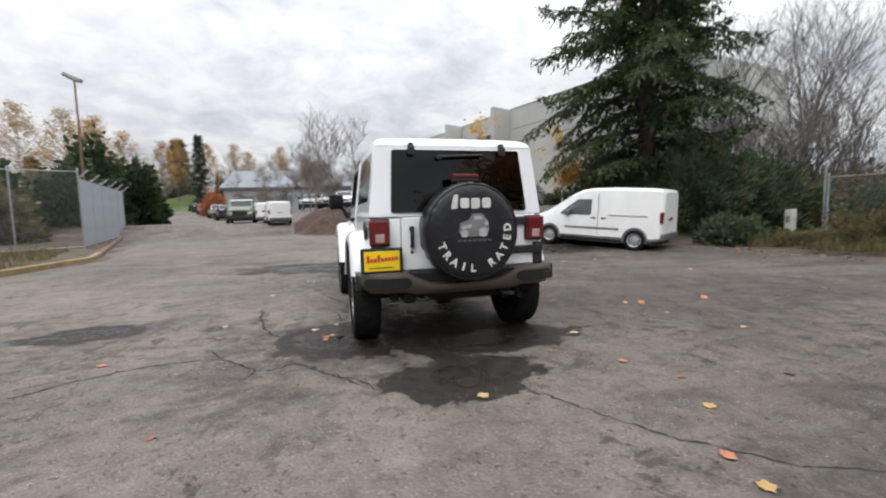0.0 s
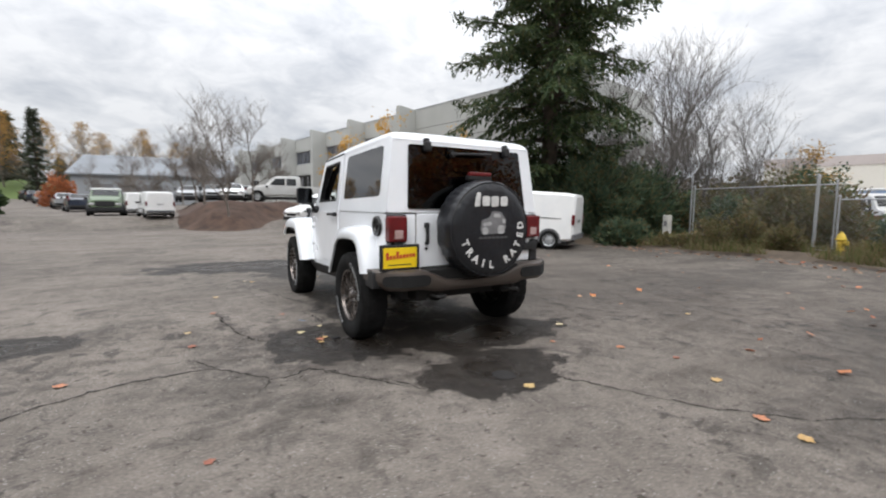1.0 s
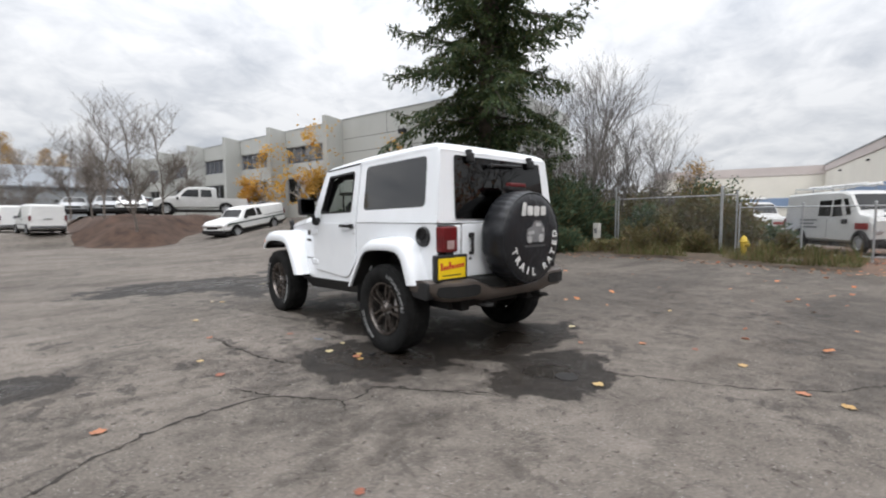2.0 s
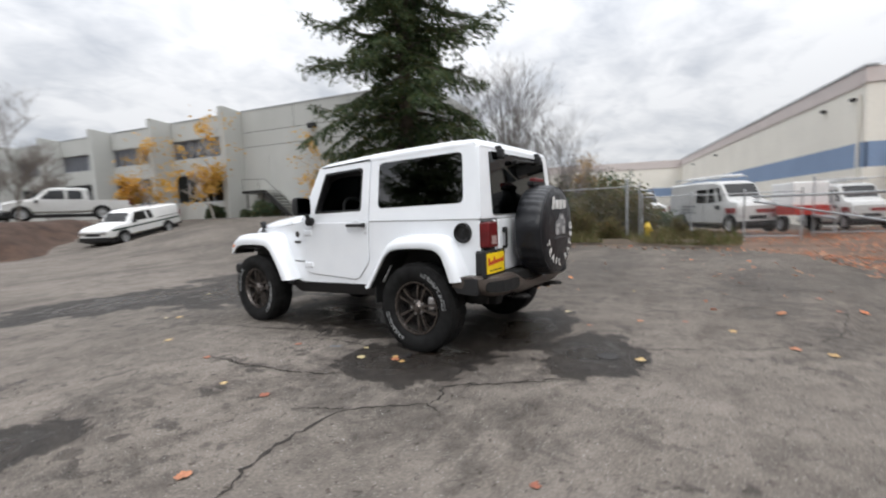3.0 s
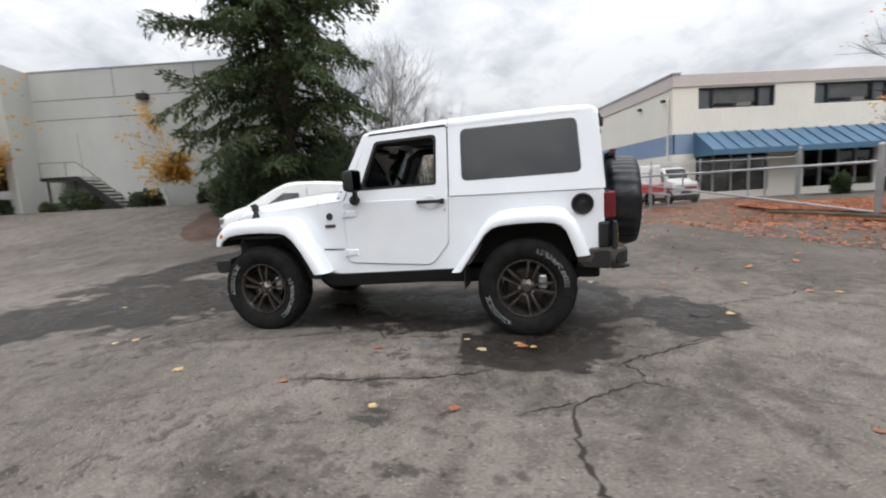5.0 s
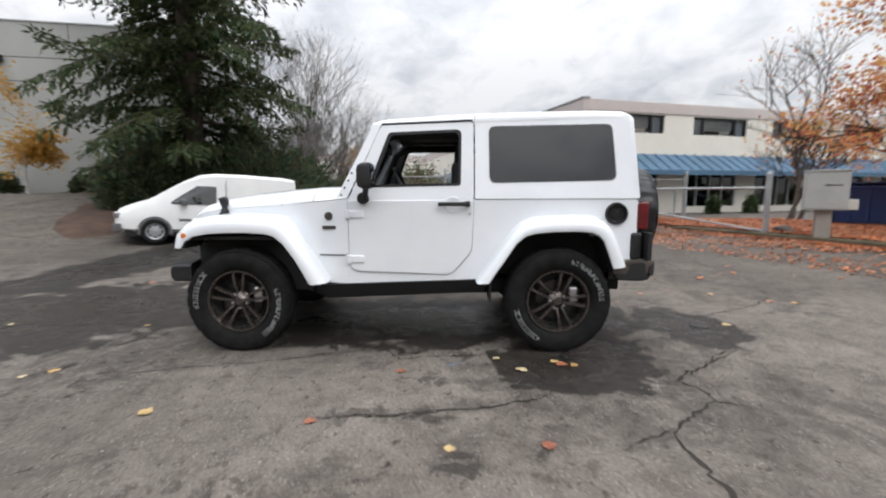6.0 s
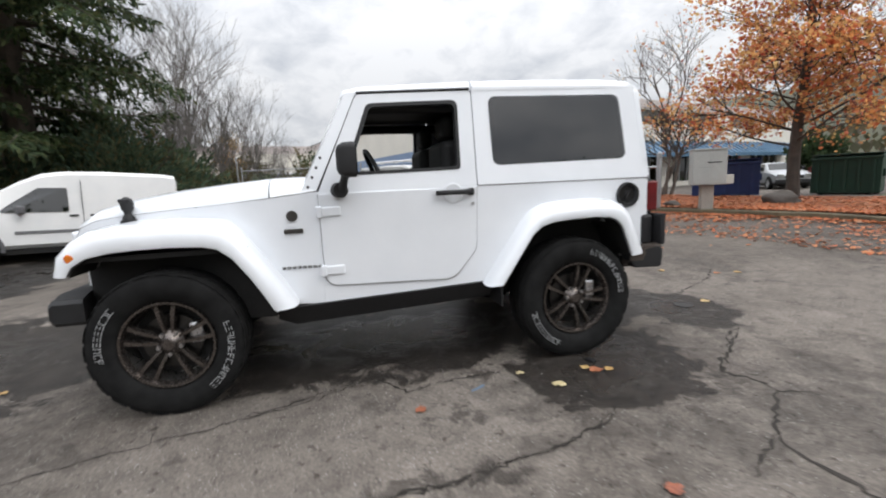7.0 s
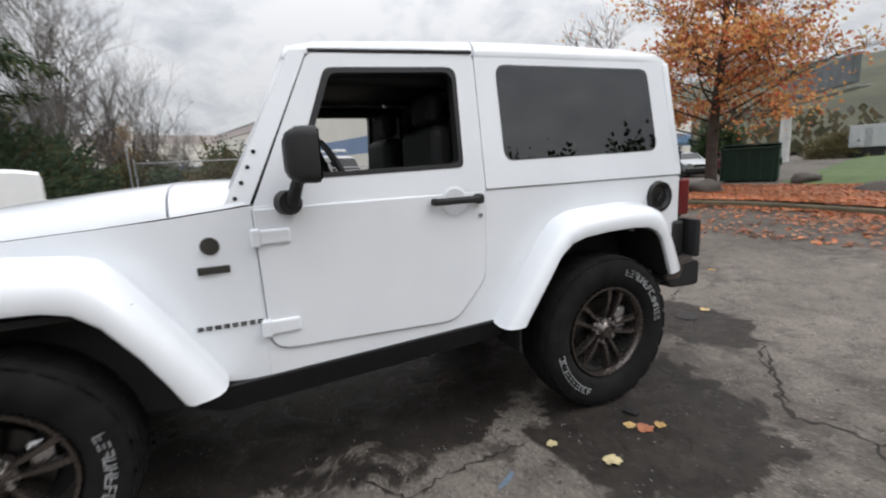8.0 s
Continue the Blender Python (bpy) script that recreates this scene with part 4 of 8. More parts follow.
            part("flare_lining", mirrored(grid_faces(bmesh.new(), [[(-0.914, y, z) for y, z in inner], [(-0.66, y, z) for y, z in inner]]), s), UNDER, c)
        part("side_marker", lathe(bmesh.new(), [(-0.934, 0.0), (-0.934, 0.02), (-0.926, 0.027), (-0.90, 0.028)], 16, "x", (0, 2.785, 0.89)) if s < 0 else lathe(bmesh.new(), [(0.934, 0.0), (0.934, 0.02), (0.926, 0.027), (0.90, 0.028)], 16, "x", (0, 2.785, 0.89)), AMBER, c, "amber side marker")
        # wheel wells and liners
        part("rear_wheel_well", mirrored(B(-0.775, -0.56, -0.40, 0.48, 0.88, 0.91), s), UNDER, c)
        part("front_wheel_well", mirrored(B(-0.88, -0.45, 1.98, 2.82, 0.86, 0.885), s), UNDER, c)
        bay = lambda y: 0.762 - (y - 1.86) * 0.26 if y < 2.1 else 0.70 - (y - 2.1) * 0.183
        part("inner_fender", mirrored(slab(bmesh.new(), [(1.88, 0.45), (1.88, 0.62), (1.99, 0.80), (2.1, 0.90), (2.3, 0.93), (2.62, 0.93), (2.8, 0.88), (2.88, 0.80), (2.88, 0.45)], lambda y, z: (-bay(y) - 0.014, y, z), lambda y, z: (-0.45, y, z)), s), UNDER, c)
        lin = [(-0.41, 0.60), (-0.395, 0.645), (-0.326, 0.835), (-0.218, 0.902), (0.218, 0.902), (0.296, 0.852), (0.462, 0.578), (0.50, 0.545)]
        part("arch_liner", mirrored(grid_faces(bmesh.new(), [[(-0.776, y * 0.99, z - 0.004) for y, z in lin], [(-0.50, y * 0.99, z - 0.004) for y, z in lin]]), s), UNDER, c)
        part("inner_panel", mirrored(B(-0.60, -0.56, -0.55, 0.62, 0.42, 0.95), s), UNDER, c)
        # black sill
        sl = bmesh.new()
        slab(sl, [(0.50, 0.545), (0.55, 0.425), (1.78, 0.375), (1.88, 0.42), (1.86, 0.50)], lambda y, z: (-0.80 + (0.06 if z < 0.46 else 0), y, z), lambda y, z: (-0.5, y, z), 0.012)
        part("sill", mirrored(sl, s), BLACK, c)
        # door: lower skin, upper frame
        dl = [(1.592, 1.150), (1.586, 0.607), (0.80, 0.577), (0.645, 0.76), (0.632, 1.150)]
        dp = round_poly(dl, [0.01, 0.085, 0.12, 0.10, 0.01], 6)
        dm = bmesh.new()
        slab(dm, dp, lambda y, z: (-0.797, y, z), lambda y, z: (-0.76, y, z), 0.006)
        door = part("door", mirrored(dm, s), WHITE, c)
        smooth(door, 30)
        gp = round_poly([(y + (0.0035 if y > 1.1 else -0.0035), z - (0.0035 if z < 1 else 0)) for y, z in dl], [0.01, 0.085, 0.12, 0.10, 0.01], 6)
        gm = bmesh.new()
        slab(gm, gp, lambda y, z: (-0.7875, y, z), lambda y, z: (-0.75, y, z))
        part("door_gap", mirrored(gm, s), PANELGAP, door)
        outer = round_poly([(1.592, 1.150), (1.335, 1.712), (0.632, 1.738), (0.632, 1.150)], [0.01, 0.05, 0.03, 0.01], 5)
        inner = round_poly([(1.43, 1.252), (1.272, 1.655), (0.728, 1.676), (0.735, 1.264)], [0.03, 0.045, 0.045, 0.03], 5)
        up = rim_plate(bmesh.new(), outer, inner, lambda y, z: (-lean(z) - 0.010 + max(0, y - 1.2) * 0.03, y, z), lambda y, z: (-lean(z) + 0.04 + max(0, y - 1.2) * 0.03, y, z))
        smooth(part("window_frame", mirrored(up, s), WHITE, door), 30)
        seal_o = round_poly([(1.437, 1.246), (1.277, 1.661), (0.722, 1.682), (0.729, 1.258)], [0.03, 0.045, 0.045, 0.03], 5)
        seal_i = round_poly([(1.405, 1.266), (1.258, 1.640), (0.742, 1.660), (0.749, 1.277)], [0.03, 0.045, 0.045, 0.03], 5)
        sealb = rim_plate(bmesh.new(), seal_o, seal_i, lambda y, z: (-lean(z) - 0.0125 + max(0, y - 1.2) * 0.03, y, z), lambda y, z: (-lean(z) + 0.042 + max(0, y - 1.2) * 0.03, y, z))
        part("window_seal", mirrored(sealb, s), BLACK, door)
        hb = bmesh.new()
        box(hb, -0.845, -0.825, 0.685, 0.895, 1.105, 1.135, bevel=0.010)
        box(hb, -0.84, -0.795, 0.66, 0.70, 1.098, 1.142, bevel=0.012)
        box(hb, -0.84, -0.795, 0.872, 0.90, 1.105, 1.135, bevel=0.01)
        part("handle", mirrored(hb, s), BLACK, door, "black pull handle")
        part("handle_cup", mirrored(lathe(bmesh.new(), [(-0.7985, 0.066), (-0.802, 0.055), (-0.7975, 0.0)], 24, "x", (0, 0.79, 1.115)), s), WHITE, door)
        part("key_lock", mirrored(lathe(bmesh.new(), [(-0.803, 0.0), (-0.803, 0.010), (-0.79, 0.011)], 12, "x", (0, 0.665, 1.045)), s), CHROME, door)
        for z in (1.045, 0.70):
            hg = bmesh.new()
            box(hg, -0.808, -0.77, 1.47, 1.59, z - 0.028, z + 0.028, bevel=0.008)
            box(hg, -0.815, -0.77, 1.575, 1.61, z - 0.034, z + 0.034, bevel=0.008)
            part("hinge", mirrored(hg, s), WHITE, door)
        # mirror
        mb = bmesh.new()
        tube(mb, [(-0.79, 1.475, 1.165), (-0.84, 1.46, 1.165)], [0.046, 0.044], 14)
        tube(mb, [(-0.83, 1.455, 1.16), (-0.87, 1.435, 1.23), (-0.91, 1.42, 1.27)], [0.026, 0.022, 0.025], 10)
        part("mirror_arm", mirrored(mb, s), BLACK, door)
        hs = bmesh.new()
        rows = []
        for yy, k in ((1.475, 0.55), (1.465, 0.80), (1.435, 0.97), (1.385, 1.0), (1.372, 0.97)):
            rp = round_poly([(-0.088 * k, -0.095 * k), (0.088 * k, -0.085 * k), (0.088 * k, 0.09 * k), (-0.088 * k, 0.095 * k)], 0.035 * k, 4)
            rows.append([(-0.955 + a, yy, 1.325 + b) for a, b in rp])
        mirror_shell = part("mirror", mirrored(fix(grid_faces(hs, rows, True, True)), s), BLACK, door, "black door mirror")
        smooth(mirror_shell, 45)
        part("mirror_glass", mirrored(B(-1.03, -0.88, 1.366, 1.3715, 1.245, 1.405), s), DARKMIRROR, mirror_shell)
        # hard top side with the quarter window
        so = round_poly([(0.622, 1.158), (0.622, 1.770), (-0.545, 1.790), (-0.620, 1.158)], [0.01, 0.03, 0.05, 0.02], 6)
        si = round_poly([(0.505, 1.282), (0.512, 1.698), (-0.408, 1.712), (-0.440, 1.298)], [0.055, 0.055, 0.055, 0.055], 6)
        hsd = rim_plate(bmesh.new(), so, si, lambda y, z: (-lean(z), y, z), lambda y, z: (-lean(z) + 0.035, y, z))
        smooth(part("hard_top_side", mirrored(hsd, s), WHITE, c), 30)
        gi = round_poly([(0.512, 1.276), (0.518, 1.704), (-0.414, 1.718), (-0.447, 1.292)], [0.055, 0.055, 0.055, 0.055], 6)
        gl = slab(bmesh.new(), gi, lambda y, z: (-lean(z) - 0.0015, y, z), lambda y, z: (-lean(z) + 0.008, y, z))
        part("quarter_window", mirrored(gl, s), TINT, c, "dark tinted side window")
        ri = round_poly([(0.485, 1.303), (0.490, 1.678), (-0.392, 1.690), (-0.418, 1.318)], [0.05, 0.05, 0.05, 0.05], 6)
        part("window_band", mirrored(rim_plate(bmesh.new(), gi, ri, lambda y, z: (-lean(z) + 0.009, y, z), lambda y, z: (-lean(z) + 0.014, y, z)), s), BLACK, c)
        part("top_seam", mirrored(B(-0.7875, -0.75, -0.615, 0.622, 1.151, 1.1565), s), PANELGAP, c)
        # windscreen pillar
        pl = bmesh.new()
        grid_faces(pl, [[(-0.779, 1.598, 1.165), (-0.772, 1.685, 1.165), (-0.69, 1.70, 1.165), (-0.69, 1.62, 1.165)], [(-0.742, 1.462, 1.45), (-0.735, 1.535, 1.45), (-0.66, 1.55, 1.45), (-0.66, 1.48, 1.45)], [(-0.706, 1.333, 1.725), (-0.700, 1.395, 1.725), (-0.63, 1.41, 1.725), (-0.63, 1.345, 1.725)]], True, True)
        smooth(part("windscreen_pillar", mirrored(fix(pl), s), WHITE, c), 40)
        for k in range(4):
            z = 1.19 + 0.055 * k
            y = 1.655 - 0.49 * (z - 1.165)
            part("pillar_bolt", mirrored(lathe(bmesh.new(), [(-0.781 + 0.131 * (z - 1.165), 0.0), (-0.779 + 0.131 * (z - 1.165), 0.008), (-0.755 + 0.131 * (z - 1.165), 0.009)], 8, "x", (0, y, z)), s), BLACK, c)
        # tail lamp, corner trim
        lm = part("tail_lamp", mirrored(B(-0.788, -0.628, -0.692, -0.60, 0.925, 1.130, bevel=0.012), s), REDLENS, c, "red tail lamp")
        part("reversing_lens", mirrored(B(-0.742, -0.668, -0.6955, -0.685, 0.948, 1.018, bevel=0.003), s), CLEARLENS, lm)
        part("lamp_frame", mirrored(B(-0.781, -0.616, -0.645, -0.60, 0.912, 1.142, bevel=0.01), s), BLACK, lm)
        part("mud_flap", mirrored(B(-0.86, -0.62, 0.50, 0.515, 0.38, 0.60, bevel=0.004), s), BLACK, c)
        # seats
        seat = part("seat_back", mirrored(B(-0.60, -0.14, 0.66, 0.80, 1.0, 1.46, bevel=0.05, seg=3), s), DARKIN, c)
        part("head_rest", mirrored(B(-0.50, -0.24, 0.67, 0.77, 1.47, 1.63, bevel=0.045, seg=3), s), DARKIN, seat)
        part("roll_bar", mirrored(T([(-0.63, 0.45, 1.1), (-0.62, 0.48, 1.55), (-0.57, 0.50, 1.66), (-0.57, 1.25, 1.66), (-0.60, 1.38, 1.60), (-0.68, 1.55, 1.2)], 0.035, 10), s), DARKIN, c)
        part("rear_roll_bar", mirrored(T([(-0.57, 0.50, 1.66), (-0.58, -0.35, 1.64), (-0.60, -0.48, 1.2)], 0.035, 10), s), DARKIN, c)
    part("roll_bar_hoop", T([(-0.57, 0.50, 1.66), (0.57, 0.50, 1.66)], 0.035, 10), DARKIN, c)
    part("roof_lining", B(-0.62, 0.62, -0.5, 1.30, 1.715, 1.735), DARKIN, c)
    # driver's door is on the near side: details of the fender, fuel filler
    part("fuel_filler", lathe(bmesh.new(), [(-0.789, 0.0), (-0.785, 0.03), (-0.787, 0.056), (-0.806, 0.066), (-0.808, 0.080), (-0.78, 0.088)], 32, "x", (0, -0.447, 1.043)), FILLER, c, "round black fuel filler")
    part("filler_grip", B(-0.800, -0.785, -0.455, -0.439, 1.015, 1.07, bevel=0.004, m=Matrix.Translation((0, -0.447, 1.043)) @ Matrix.Rotation(0.6, 4, "X") @ Matrix.Translation((0, 0.447, -1.043))), BLACK, c)
    part("round_badge", lathe(bmesh.new(), [(-0.782, 0.0), (-0.782, 0.030), (-0.765, 0.034)], 24, "x", (0, 1.745, 1.03)), BADGE, c, "round dark badge")
    part("bar_badge", B(-0.784, -0.755, 1.690, 1.795, 0.930, 0.957, bevel=0.003), BADGE, c, "dark bar badge")
    wb = bmesh.new()
    for k in range(8):
        y = 1.815 - k * 0.029
        for dy, dz, wy, wz in ((0, 0.005, 0.020, 0.003), (0, -0.005, 0.020, 0.003), (-0.006, 0, 0.004, 0.010), (0.006 if k % 3 else 0.0, 0, 0.003, 0.010)):
            box(wb, -0.7885 + 0.074 * (y - 1.62), -0.755, y + dy - wy / 2, y + dy + wy / 2, 0.730 + dz - wz / 2, 0.730 + dz + wz / 2)
    part("fender_lettering", wb, BADGE, c, "row of dark bars in place of a name")
    # windscreen
    fo = round_poly([(-0.70, 0.0), (0.70, 0.0), (0.655, 1.0), (-0.655, 1.0)], 0.04, 5)
    fi = round_poly([(-0.645, 0.10), (0.645, 0.10), (0.61, 0.90), (-0.61, 0.90)], 0.06, 5)
    ws = lambda d: (lambda x, t: (x, 1.665 - 0.30 * t + d, 1.175 + 0.565 * t))
    smooth(part("windscreen_frame", rim_plate(bmesh.new(), fo, fi, ws(0.02), ws(-0.03)), WHITE, c), 40)
    part("windscreen", slab(bmesh.new(), fi, ws(-0.004), ws(0.004)), CLEAR, c)
    part("dashboard", B(-0.68, 0.68, 1.33, 1.62, 1.05, 1.245, bevel=0.05, seg=3), DARKIN, c)
    sw = bmesh.new()
    tilt = Matrix.Translation((-0.37, 1.20, 1.245)) @ Matrix.Rotation(radians(-25), 4, "X")
    ring = [tilt @ Vector((0.185 * math.cos(a), 0, 0.185 * math.sin(a))) for a in (2 * math.pi * k / 28 for k in range(29))]
    tube(sw, ring, 0.015, 8, False)
    for a in (0.0, math.pi, -math.pi / 2):
        tube(sw, [tilt @ Vector((0, 0.02, 0)), tilt @ Vector((0.18 * math.cos(a), 0, 0.18 * math.sin(a)))], 0.016, 6)
    part("steering_wheel", sw, DARKIN, c)
    part("rear_view_mirror", B(-0.12, 0.12, 1.36, 1.39, 1.56, 1.62, bevel=0.012), DARKIN, c)
    part("rear_bench", B(-0.45, 0.45, -0.05, 0.10, 1.0, 1.32, bevel=0.05, seg=3), DARKIN, c)
    # roof: front panels and rear shell
    def roof_row(y, ze, crown, hw):
        return [(s * f * hw, y, ze + q * crown) for s, f, q in ((-1, 1.0, -0.35), (-1, 1.0, 0.0), (-1, 0.985, 0.42), (-1, 0.95, 0.72), (-1, 0.85, 0.88), (-1, 0.5, 0.98), (1, 0, 1.0), (1, 0.5, 0.98), (1, 0.85, 0.88), (1, 0.95, 0.72), (1, 0.985, 0.42), (1, 1.0, 0.0), (1, 1.0, -0.35))]

    smooth(part("roof_front_panel", fix(grid_faces(bmesh.new(), [roof_row(1.42, 1.705, 0.02, 0.675), roof_row(1.40, 1.722, 0.035, 0.685), roof_row(1.30, 1.732, 0.045, 0.70), roof_row(0.9, 1.748, 0.055, 0.705), roof_row(0.628, 1.757, 0.06, 0.707)], False, True)), WHITE, c), 45)
    smooth(part("hard_top_roof", fix(grid_faces(bmesh.new(), [roof_row(0.618, 1.757, 0.062, 0.709), roof_row(0.2, 1.768, 0.062, 0.708), roof_row(-0.3, 1.778, 0.058, 0.706), roof_row(-0.50, 1.775, 0.052, 0.704), roof_row(-0.56, 1.765, 0.035, 0.70), roof_row(-0.582, 1.752, 0.0, 0.695)], False, True)), WHITE, c), 45)
    for s in (-1, 1):
        part("rain_gutter", mirrored(T([(-0.712, 1.33, 1.722), (-0.716, 0.9, 1.738), (-0.718, 0.64, 1.747)], 0.008, 6), s), DARKIN, c)
    # rear of the hard top: frame round the big glass
    ro = round_poly([(-0.785, 0.0), (0.785, 0.0), (0.705, 1.0), (-0.705, 1.0)], [0.03, 0.03, 0.06, 0.06], 6)
    ri = round_poly([(-0.590, 0.065), (0.630, 0.065), (0.570, 0.905), (-0.565, 0.905)], 0.03, 6)
    rg = lambda d: (lambda x, t: (x, -0.620 + 0.052 * t + d - 0.02 * (1 - (x / 0.8) ** 2), 1.158 + 0.612 * t))
    smooth(part("hard_top_rear", rim_plate(bmesh.new(), ro, ri, rg(0.0), rg(0.04)), WHITE, c), 30)
    lo = round_poly([(-0.60, 0.05), (0.64, 0.05), (0.578, 0.915), (-0.573, 0.915)], 0.035, 6)
    glass = part("rear_glass", slab(bmesh.new(), lo, rg(-0.008), rg(-0.001)), TINTREAR, c, "dark tinted rear glass")
    for x in (-0.41, 0.41):
        hg = bmesh.new()
        box(hg, x - 0.028, x + 0.028, -0.645, -0.585, 1.665, 1.745, bevel=0.012)
        box(hg, x - 0.022, x + 0.022, -0.625, -0.56, 1.735, 1.775, bevel=0.012)
        part("glass_hinge", hg, BLACK, glass)
    wp = bmesh.new()
    tube(wp, [(-0.17, -0.648, 1.655), (0.10, -0.648, 1.668), (0.22, -0.646, 1.672)], 0.011, 8)
    tube(wp, [(-0.17, -0.61, 1.645), (-0.17, -0.65, 1.655)], 0.022, 8)
    part("rear_wiper", wp, BLACK, glass)
    # tailgate
    tg = round_poly([(-0.515, 0.70), (0.735, 0.70), (0.735, 1.150), (-0.515, 1.150)], 0.025, 4)
    gate = part("tailgate", slab(bmesh.new(), tg, lambda x, z: (x, -0.634, z), lambda x, z: (x, -0.58, z), 0.008), WHITE, c)
    tg2 = round_poly([(-0.522, 0.694), (0.742, 0.694), (0.742, 1.156), (-0.522, 1.156)], 0.025, 4)
    part("tailgate_gap", slab(bmesh.new(), tg2, lambda x, z: (x, -0.617, z), lambda x, z: (x, -0.58, z)), PANELGAP, gate)
    hd = bmesh.new()
    box(hd, -0.445, -0.415, -0.675, -0.655, 0.90, 1.055, bevel=0.012)
    box(hd, -0.45, -0.41, -0.672, -0.63, 1.03, 1.075, bevel=0.01)
    box(hd, -0.445, -0.415, -0.668, -0.63, 0.89, 0.915, bevel=0.008)
    part("tailgate_handle", hd, BLACK, gate)
    part("tailgate_lock", lathe(bmesh.new(), [(-0.642, 0.0), (-0.642, 0.012), (-0.63, 0.013)], 12, "y", (-0.43, 0, 0.855)), BLACK, gate)
    for z in (1.095, 0.835):
        hg = bmesh.new()
        box(hg, 0.42, 0.735, -0.668, -0.63, z - 0.035, z + 0.035, bevel=0.012)
        box(hg, 0.70, 0.755, -0.672, -0.61, z - 0.045, z + 0.045, bevel=0.012)
        part("tailgate_hinge", hg, BLACK, gate)
    part("spare_carrier", B(-0.14, 0.16, -0.72, -0.63, 0.88, 1.18, bevel=0.02), BLACK, gate)
    bl = bmesh.new()
    box(bl, -0.035, 0.055, -0.76, -0.70, 1.18, 1.47, bevel=0.01)
    box(bl, -0.10, 0.13, -0.785, -0.715, 1.43, 1.475, bevel=0.012)
    stem = part("brake_lamp_stem", bl, BLACK, gate)
    part("high_brake_lamp", B(-0.095, 0.125, -0.79, -0.74, 1.468, 1.50, bevel=0.008), REDLENS, stem, "red high brake lamp")
    # spare wheel under a vinyl cover
    R, cx, cz = 0.402, 0.01, 1.025
    sprof = [(-0.70, 0.20), (-0.70, 0.345), (-0.715, 0.385), (-0.745, 0.400), (-0.785, 0.404), (-0.825, 0.405), (-0.865, 0.404), (-0.90, 0.401), (-0.94, 0.390), (-0.962, 0.362), (-0.974, 0.30), (-0.981, 0.2), (-0.984, 0.1), (-0.985, 0.0)]
    cover = lathe(bmesh.new(), sprof, 160, "y", (cx, 0, cz))
    for v in cover.verts:
        a = math.atan2(v.co.z - cz, v.co.x - cx)
        r = math.hypot(v.co.z - cz, v.co.x - cx)
        if r > 0.33:
            k = 1 + (0.011 * math.sin(a * 29 + 6 * math.sin(3 * a) + 7 * v.co.y) + 0.012 * noise.noise((a * 5, v.co.y * 9, 0))) * (1 if v.co.y > -0.95 else 0.4)
            v.co.x, v.co.z = cx + (v.co.x - cx) * k, cz + (v.co.z - cz) * k
    spare = part("spare_wheel_cover", cover, VINYL, c, "black vinyl spare wheel cover with white print")
    smooth(spare, 50)
    bead = bmesh.new()
    tube(bead, [(cx + 0.384 * math.cos(a), -0.950, cz + 0.384 * math.sin(a)) for a in (2 * math.pi * k / 64 for k in range(65))], 0.006, 6, False)
    part("cover_piping", bead, VINYL, spare)

    def letters(word, radius, start, end, size):
        """The word's letters set round the cover's lower rim, feet outward."""
        for k, ch in enumerate(word):
            if ch == " ":
                continue
            cu = bpy.data.curves.new("letter", "FONT")
            cu.body, cu.size, cu.align_x, cu.align_y, cu.extrude, cu.offset, cu.resolution_u = ch, size, "CENTER", "CENTER", 0.0015, 0.003, 2
            ob = bpy.data.objects.new("letter", cu)
            scene.collection.objects.link(ob)
            bpy.context.view_layer.update()
            me = bpy.data.meshes.new_from_object(ob.evaluated_get(bpy.context.evaluated_depsgraph_get()))
            a = radians(start + (end - start) * k / (len(word) - 1))
            m = Matrix.Translation((cx + radius * math.cos(a), -0.9775, cz + radius * math.sin(a))) @ Matrix.Rotation(-(a + math.pi / 2), 4, "Y") @ Matrix.Rotation(math.pi / 2, 4, "X")
            me.transform(m)
            bpy.data.objects.remove(ob)
            bpy.data.curves.remove(cu)
            me.materials.clear()
            me.materials.append(LETTER)
            me.name = "letter"
            new("letter", me).parent = spare

    letters("TRAIL RATED", 0.292, 202, 366, 0.088)
    # maker's mark as plain shapes
    lg = bmesh.new()
    y0, y1 = -0.9865, -0.980
    def blob(bm, pts, r, d0=0.0):
        return slab(bm, round_poly([(cx + x, cz + z) for x, z in pts], r, 4), lambda x, z: (x, y0 - d0, z), lambda x, z: (x, y1, z))

    blob(lg, [(-0.192, 0.182), (-0.138, 0.190), (-0.130, 0.300), (-0.166, 0.296)], 0.016)
    for x, w in ((-0.078, 0.074), (0.012, 0.074), (0.104, 0.072)):
        blob(lg, [(x - w / 2, 0.190 + 0.1 * abs(x - 0.012) - 0.01), (x + w / 2, 0.192), (x + w / 2, 0.272), (x - w / 2, 0.270)], 0.022)
    part("maker_mark", lg, LETTER, spare, "white rounded shapes in place of a maker's mark")
    pr = bmesh.new()
    blob(pr, [(-0.13, -0.005), (-0.06, -0.035), (0.09, -0.035), (0.125, 0.01), (0.12, 0.085), (0.07, 0.145), (-0.01, 0.15), (-0.05, 0.095), (-0.12, 0.075)], 0.02, 0.001)
    pic = part("cover_picture", pr, GREYPRINT, spare, "grey printed picture of a car in plain shapes")
    pr = bmesh.new()
    blob(pr, [(-0.115, 0.055), (-0.02, 0.065), (-0.025, 0.035), (-0.10, 0.025)], 0.012, 0.0025)
